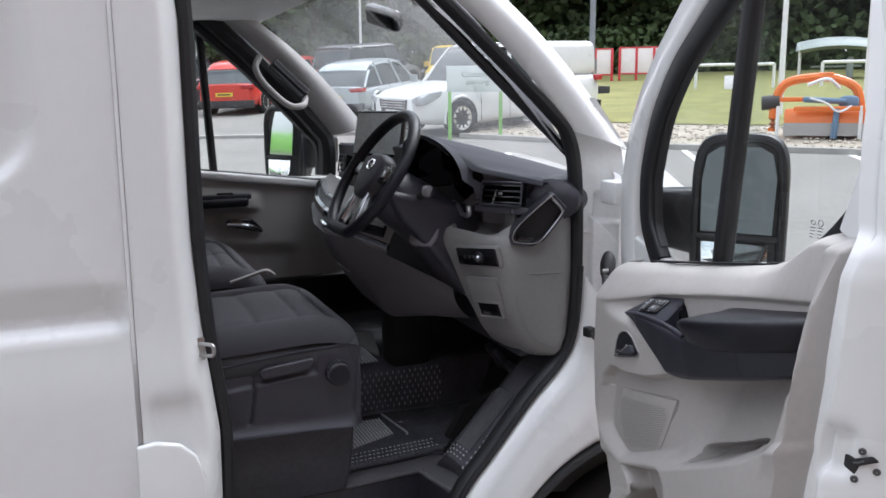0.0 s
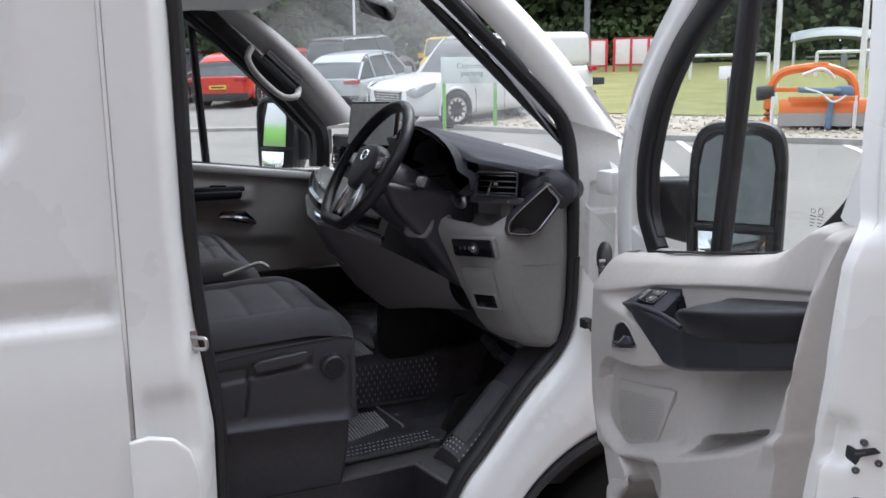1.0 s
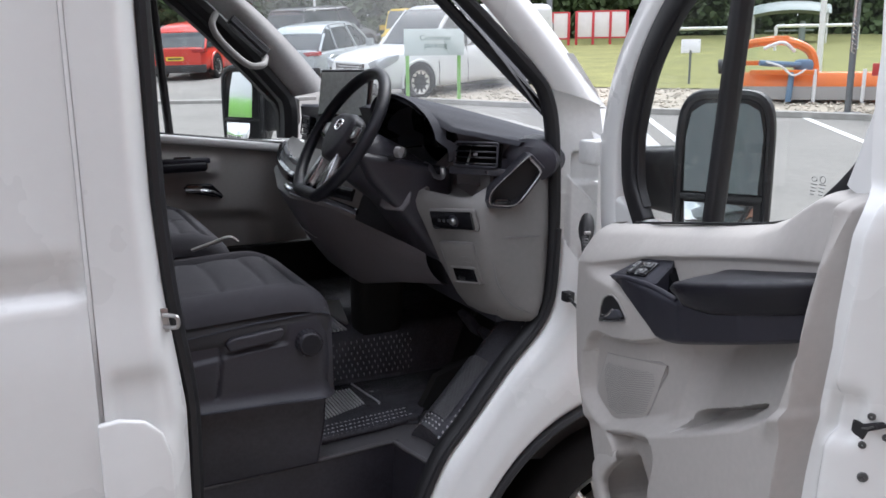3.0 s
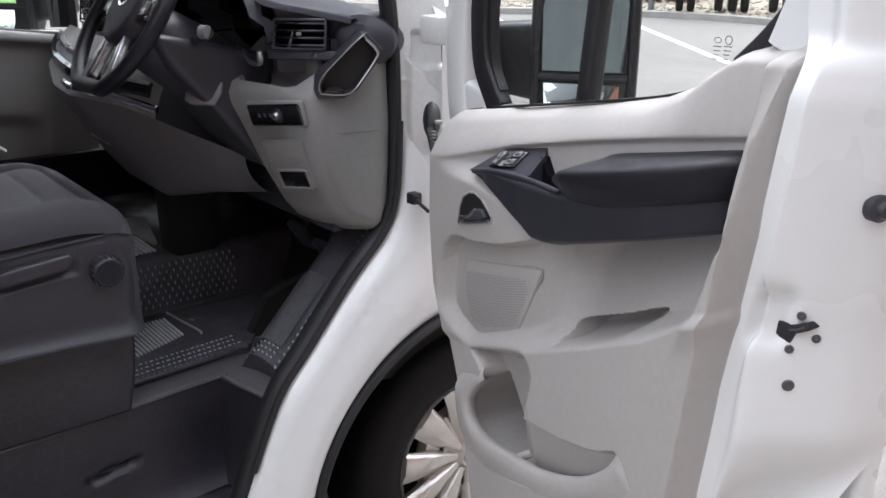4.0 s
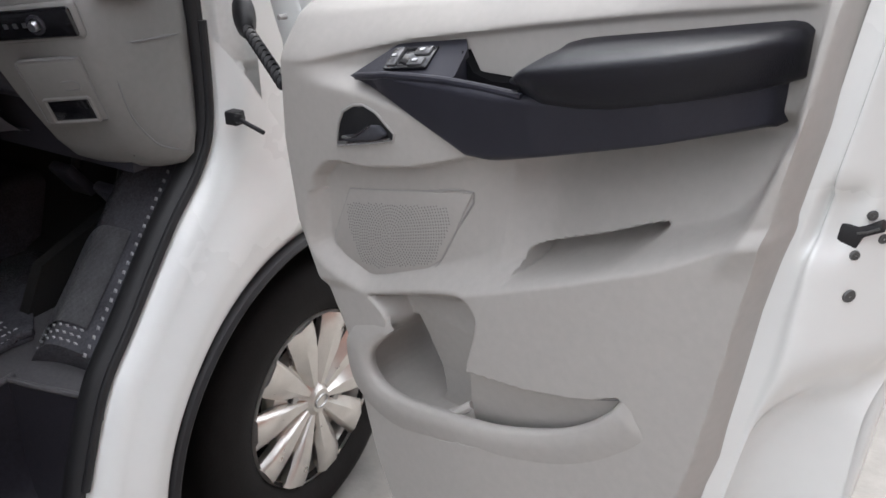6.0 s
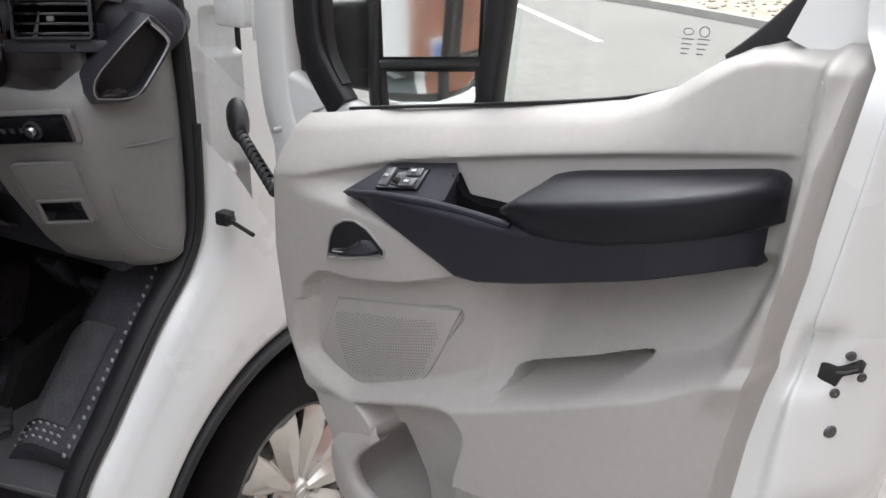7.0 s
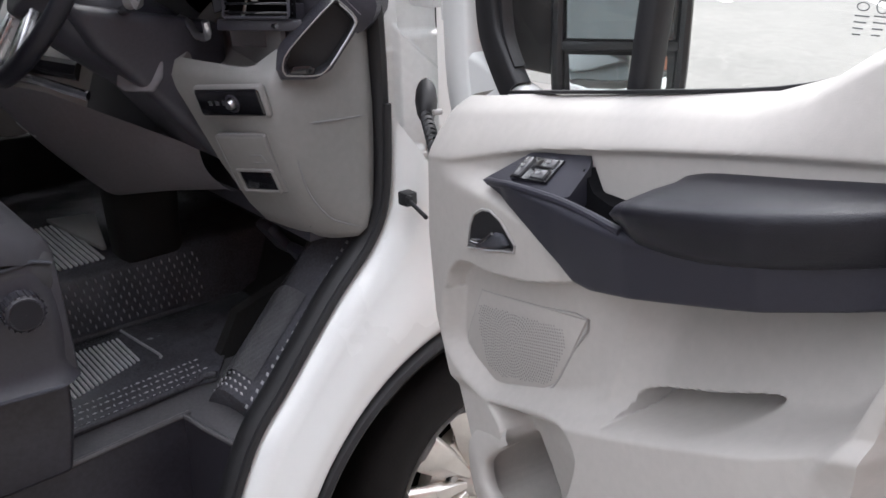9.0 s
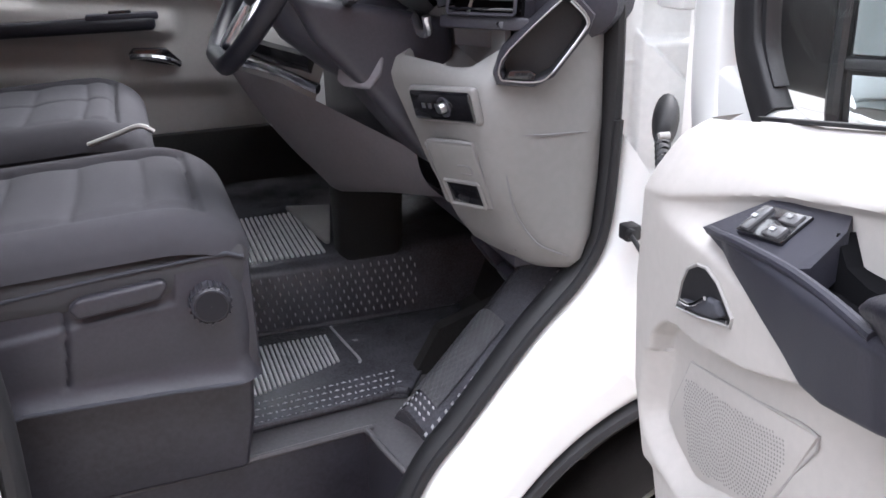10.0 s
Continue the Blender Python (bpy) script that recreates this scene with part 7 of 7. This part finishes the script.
def rotavator(x, y, turn):
    r = tagged(empty("cultivator", (x, y, height(x, y) + 0.03)), "red cultivator with black rubber wheels on gravel", "farm machine", "red cultivators")
    m = pose(0, 0, 0, 0, 0, turn) @ Matrix.Diagonal((0.5, 0.8, 0.95, 1))
    part("beam", box(-1.1, 1.1, -0.1, 0.1, 0.62, 0.82, 0.02), MACHRED, r, m=m)
    part("mast", prism([(-0.3, 0.8), (0.3, 0.8), (0.1, 1.25), (-0.1, 1.25)], -0.06, 0.06, "y", 0.02), MACHRED, r, m=m)
    part("name_bar", box(-0.55, -0.1, -0.108, -0.1, 0.68, 0.76), POLEWHITE, r, m=m)
    for k in (-0.8, -0.45, 0.4, 0.8):
        part("wheel", lathe([(0.1, -0.11), (0.27, -0.12), (0.3, -0.08), (0.3, 0.08), (0.27, 0.12), (0.1, 0.11)], 20, "x"), TYRE, r, m=m @ Matrix.Translation((k, 0.1, 0.32)))
        part("arm", tube([(k, 0.0, 0.7), (k, 0.1, 0.3)], 0.05, 6), MACHRED, r, m=m)
    part("hopper", prism([(-0.3, 0.9), (0.3, 0.9), (0.2, 0.75), (-0.2, 0.75)], -0.9, 0.9, "x", 0.02), MACHRED, r, m=m)
    return r


rotavator(11.85, 6.6, -54)
rotavator(12.35, 5.95, -56)
SHEET = mat("pale_sheet_roof", (0.26, 0.30, 0.29), 0.5, vary=0.12, scale=2.0)
hx, hy = 25.2, 20.9
shelter = tagged(empty("open_shelter", (hx, hy, height(hx, hy))), "open shelter with a pale curved sheet roof", "shelter")
SM = pose(0, 0, 0, 0, 0, -48) @ Matrix.Diagonal((0.56, 0.7, 0.66, 1))
part("roof", rings([[(-2.4 + 4.8 * k, y, z - 0.25 * (2 * k - 1) ** 2) for y, z in ((-1.3, 1.75), (-1.0, 2.05), (0.0, 2.3), (1.0, 2.05), (1.3, 1.75), (1.25, 1.72), (0.0, 2.24), (-1.25, 1.72))] for k in np.linspace(0, 1, 9)]), SHEET, shelter, "pale curved roof sheet", m=SM)
for a in (-2.2, 2.2):
    for b in (-1.2, 1.2):
        part("post", tube([(a, b, -0.1), (a, b, 1.8)], 0.05, 8), POLEWHITE, shelter, m=SM)
part("table", box(-1.5, 1.5, -0.4, 0.4, 0.66, 0.74, 0.02), SHEET, shelter, m=SM)
part("stand", box(0.6, 1.0, -0.5, -0.1, 0.0, 1.2, 0.1), SHEET, shelter, "pale covered stand", m=SM)
rx, ry = 11.15, 7.35
rake = tagged(empty("hay_rake", (rx, ry, height(rx, ry))), "grey hay rake mast bristling with wire tines", "farm machine")
part("mast", tube([(0.3, 0, 0.0), (0.3, 0, 2.4)], 0.05, 8), POSTGREY, rake)
part("foot", box(0.15, 0.45, -0.15, 0.15, 0.0, 0.06, 0.02), POSTGREY, rake)
for k in range(22):
    z = 0.95 + 0.068 * k
    part("tine", tube([(0.3, -0.03, z), (-0.02, -0.22, z + 0.03), (-0.12, -0.30, z + 0.10)], 0.008, 5), SATIN, rake, "wire tine")
blue = tagged(empty("blue_implement", (15.5, 8.3, height(15.5, 8.3) + 0.03)), "blue and yellow farm implement on gravel", "farm machine")
part("frame", box(-0.9, 0.9, -0.1, 0.1, 0.5, 0.62, 0.02), BLUEHOSE, blue, m=pose(0, 0, 0, 0, 0, -55))
part("tower", box(-0.25, 0.1, -0.15, 0.15, 0.6, 1.5, 0.03), YELLOW, blue, "yellow tower", m=pose(0, 0, 0, 0, 0, -55))
for k in (-0.7, 0.0, 0.7):
    part("leg", tube([(k, 0, 0), (k, 0, 0.55)], 0.05, 6), BLUEHOSE, blue, m=pose(0, 0, 0, 0, 0, -55))
notice = tagged(empty("notice_post", (12.6, 12.2, height(12.6, 12.2))), "small white notice on a slim post", "sign")
part("stem", tube([(0, 0, -0.1), (0, 0, 0.75)], 0.025, 6), POSTGREY, notice)
part("card", box(-0.2, 0.2, -0.02, 0.0, 0.72, 1.02, 0.01), POLEWHITE, notice, m=pose(0, 0, 0, -15, 0, -42))

# ---------------------------------------------------------------- hedge and trees behind
LEAF = mat("leaf", (0.045, 0.07, 0.022), 0.7, vary=0.5, scale=0.35, random_tone=0.25)
BARK = mat("bark", (0.09, 0.07, 0.05), 0.9, vary=0.3, scale=5, bump=0.6, bscale=20)
rnd = random.Random(11)


def crown(places, count, size, seed):
    """A crown of small leaf clumps scattered over rounded masses."""
    r = random.Random(seed)
    vs, fs = [], []
    for _ in range(count):
        cx, cy, cz, rx, rz = r.choice(places)
        a, b = r.random() * 6.283, math.acos(1 - 1.75 * r.random())
        k = r.uniform(0.72, 1.06)
        p = Vector((cx + rx * k * math.sin(b) * math.cos(a), cy + rx * k * math.sin(b) * math.sin(a), cz + rz * k * math.cos(b)))
        n = Vector((r.gauss(0, 1), r.gauss(0, 1), r.gauss(0, 1) + 0.5)).normalized()
        s = n.orthogonal().normalized()
        t = n.cross(s)
        w = size * r.uniform(0.6, 1.5)
        b0 = len(vs)
        for q in range(5):
            ang = q * 1.2566 + r.uniform(-0.3, 0.3)
            rad = w * r.uniform(0.6, 1.1)
            vs.append(tuple(p + s * rad * math.cos(ang) + t * rad * math.sin(ang) + n * r.uniform(-0.1, 0.1) * w))
        fs.append((b0, b0 + 1, b0 + 2, b0 + 3, b0 + 4))
    data = bpy.data.meshes.new("crown")
    data.from_pydata(vs, [], fs)
    data.materials.append(LEAF)
    return data


shapes = []
for k in range(4):
    masses = [(rnd.uniform(-2.2, 2.2), rnd.uniform(-1.6, 1.6), rnd.uniform(2.0, 9.5), rnd.uniform(1.3, 2.4), rnd.uniform(1.2, 2.2)) for _ in range(16)]
    shapes.append(crown(masses, 8000, 0.2, 20 + k))
trunk_mesh = None
for k in range(34):
    az = radians(-28 + 118 * k / 33)
    d = rnd.uniform(43, 49) - (10 * max(0, (math.degrees(az) - 50) / 40))
    x, y = d * math.sin(az), d * math.cos(az) - 1
    tree = tagged(empty("tree", (x, y, height(x, y) - 0.3)), "tall dense dark green boundary tree", "tree", "boundary trees")
    if trunk_mesh is None:
        first = part("trunk", tube(spline([(0, 0, -0.5), (0.1, 0, 3), (0.0, 0.15, 7), (0.1, 0, 10)], 4), [0.28 - 0.018 * i for i in range(13)], 8), BARK, tree, "brown trunk")
        trunk_mesh = first.data
    else:
        ob = new("trunk", trunk_mesh)
        ob.parent = tree
    ob = new("crown", shapes[k % 4])
    ob.parent = tree
    ob.rotation_euler = (0, 0, rnd.random() * 6.28)
    ob.scale = (1.15, 1.15, rnd.uniform(0.9, 1.2))
under = []
for k in range(60):
    az = radians(-30 + 122 * k / 59)
    d = 41.5 - (10 * max(0, (math.degrees(az) - 50) / 40))
    x, y = d * math.sin(az), d * math.cos(az) - 1
    under.append((x, y, height(x, y) + 0.8, 1.7, 1.5))
    under.append((x, y, height(x, y) + 0.1, 1.9, 0.7))
ob = new("hedge", crown(under, 46000, 0.17, 77))
tagged(ob, "dense dark hedge below the trees", "hedge", kind="stuff")

far_masses = []
for k in range(70):
    az = radians(-32 + 126 * k / 69)
    d = 54 - 9 * max(0, (math.degrees(az) - 50) / 40)
    for z in (2.5, 6.0, 9.5):
        far_masses.append((d * math.sin(az), d * math.cos(az), height(d * math.sin(az), d * math.cos(az)) + z, 2.6, 2.4))
tagged(new("woods", crown(far_masses, 30000, 0.42, 91)), "dense dark woods behind the boundary trees", "woods", kind="stuff")

# ---------------------------------------------------------------- buildings behind the camera, seen in the mirrors
def brick_material():
    m = bpy.data.materials.new("brick")
    m.use_nodes = True
    n, l = m.node_tree.nodes, m.node_tree.links
    b = n["Principled BSDF"]
    tc = n.new("ShaderNodeTexCoord")
    mp = n.new("ShaderNodeMapping")
    mp.inputs["Rotation"].default_value = (radians(90), 0, 0)
    t = n.new("ShaderNodeTexBrick")
    t.inputs["Scale"].default_value = 1.0
    t.inputs["Brick Width"].default_value, t.inputs["Row Height"].default_value, t.inputs["Mortar Size"].default_value = 0.225, 0.075, 0.006
    t.inputs["Color1"].default_value, t.inputs["Color2"].default_value, t.inputs["Mortar"].default_value = (0.30, 0.085, 0.045, 1), (0.40, 0.13, 0.07, 1), (0.42, 0.36, 0.30, 1)
    nz = n.new("ShaderNodeTexNoise")
    nz.inputs["Scale"].default_value = 3.0
    mx = n.new("ShaderNodeMixRGB")
    mx.blend_type, mx.inputs[0].default_value = "MULTIPLY", 0.4
    l.new(tc.outputs["Object"], mp.inputs[0])
    l.new(tc.outputs["Object"], nz.inputs["Vector"])
    l.new(mp.outputs[0], t.inputs["Vector"])
    l.new(t.outputs["Color"], mx.inputs[1])
    l.new(nz.outputs["Color"], mx.inputs[2])
    l.new(mx.outputs[0], b.inputs["Base Color"])
    b.inputs["Roughness"].default_value = 0.85
    bp = n.new("ShaderNodeBump")
    bp.inputs["Strength"].default_value, bp.inputs["Distance"].default_value = 0.6, 0.006
    l.new(t.outputs["Fac"], bp.inputs["Height"])
    bp.invert = True
    l.new(bp.outputs[0], b.inputs["Normal"])
    return m


BRICK = brick_material()
BLUESIGN = mat("blue_emblem", (0.03, 0.12, 0.45), 0.5)
house = tagged(empty("brick_building", (0.0, -6.3, 0)), "red brick building with a glazed entrance", "building")
# the unseen upper walls are added height, to hold sky light off the van
part("wall", box(-7.2, -3.0, -0.3, 0.0, -0.1, 7.2), BRICK, house, "red brick pier")
part("wall", box(1.2, 9.0, -0.3, 0.0, -0.1, 7.2), BRICK, house, "red brick wall")
part("wall", box(-3.0, 1.2, -0.3, 0.0, 2.6, 7.2), BRICK, house)
part("glazing", box(-3.0, 1.2, -0.2, -0.15, 0.0, 2.6), CARGLASS, house, "dark glazed entrance")
CLAD = mat("dark_cladding", (0.10, 0.115, 0.12), 0.85, vary=0.2, scale=2.0)
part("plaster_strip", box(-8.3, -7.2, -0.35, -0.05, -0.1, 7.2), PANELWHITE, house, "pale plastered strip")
part("cladding", box(-27.0, -8.3, -0.35, -0.1, -0.1, 7.2), CLAD, house, "dark grey cladding")
for k in range(17):
    part("cladding_rib", box(-26.6 + 1.05 * k, -26.5 + 1.05 * k, -0.1, -0.09, 0.0, 7.1), POSTGREY, house)
for k in range(4):
    part("glazing_bar", box(-3.0 + 1.35 * k, -2.92 + 1.35 * k, -0.16, -0.05, 0.0, 2.6, 0.01), POLEWHITE, house)
part("roof", prism([(-2.5, 5.2), (0.4, 7.2), (0.4, 4.55), (-2.5, 5.4)], -27.2, 9.2, "x", 0.02), POSTGREY, house, "grey roof edge")
plaque = tagged(empty("wall_plaque", (-6.5, -6.3, 1.46)), "white square plaque with a blue star emblem", "sign")
part("board", box(-0.16, 0.16, 0.0, 0.02, -0.16, 0.16, 0.005), POLEWHITE, plaque)
for k in range(6):
    part("ray", box(-0.02, 0.02, 0.02, 0.026, -0.125, 0.125, 0.002), BLUESIGN, plaque, m=pose(0, 0, 0, 0, 30 * k, 0))
green = tagged(empty("green_building", (-17.0, 5.0, 0)), "low showroom with a green fascia", "building")
part("wall", box(-10, 0, 0, 9, -0.2, 2.35), PANELWHITE, green)
part("fascia", box(-10.1, 0.15, -0.2, 9.1, 2.35, 2.85, 0.02), GREENPOST, green, "green fascia")
for k in range(6):
    part("window", box(0.0, 0.04, 0.4 + 1.4 * k, 1.5 + 1.4 * k, 0.3, 2.1), CARGLASS, green, "dark shop window")
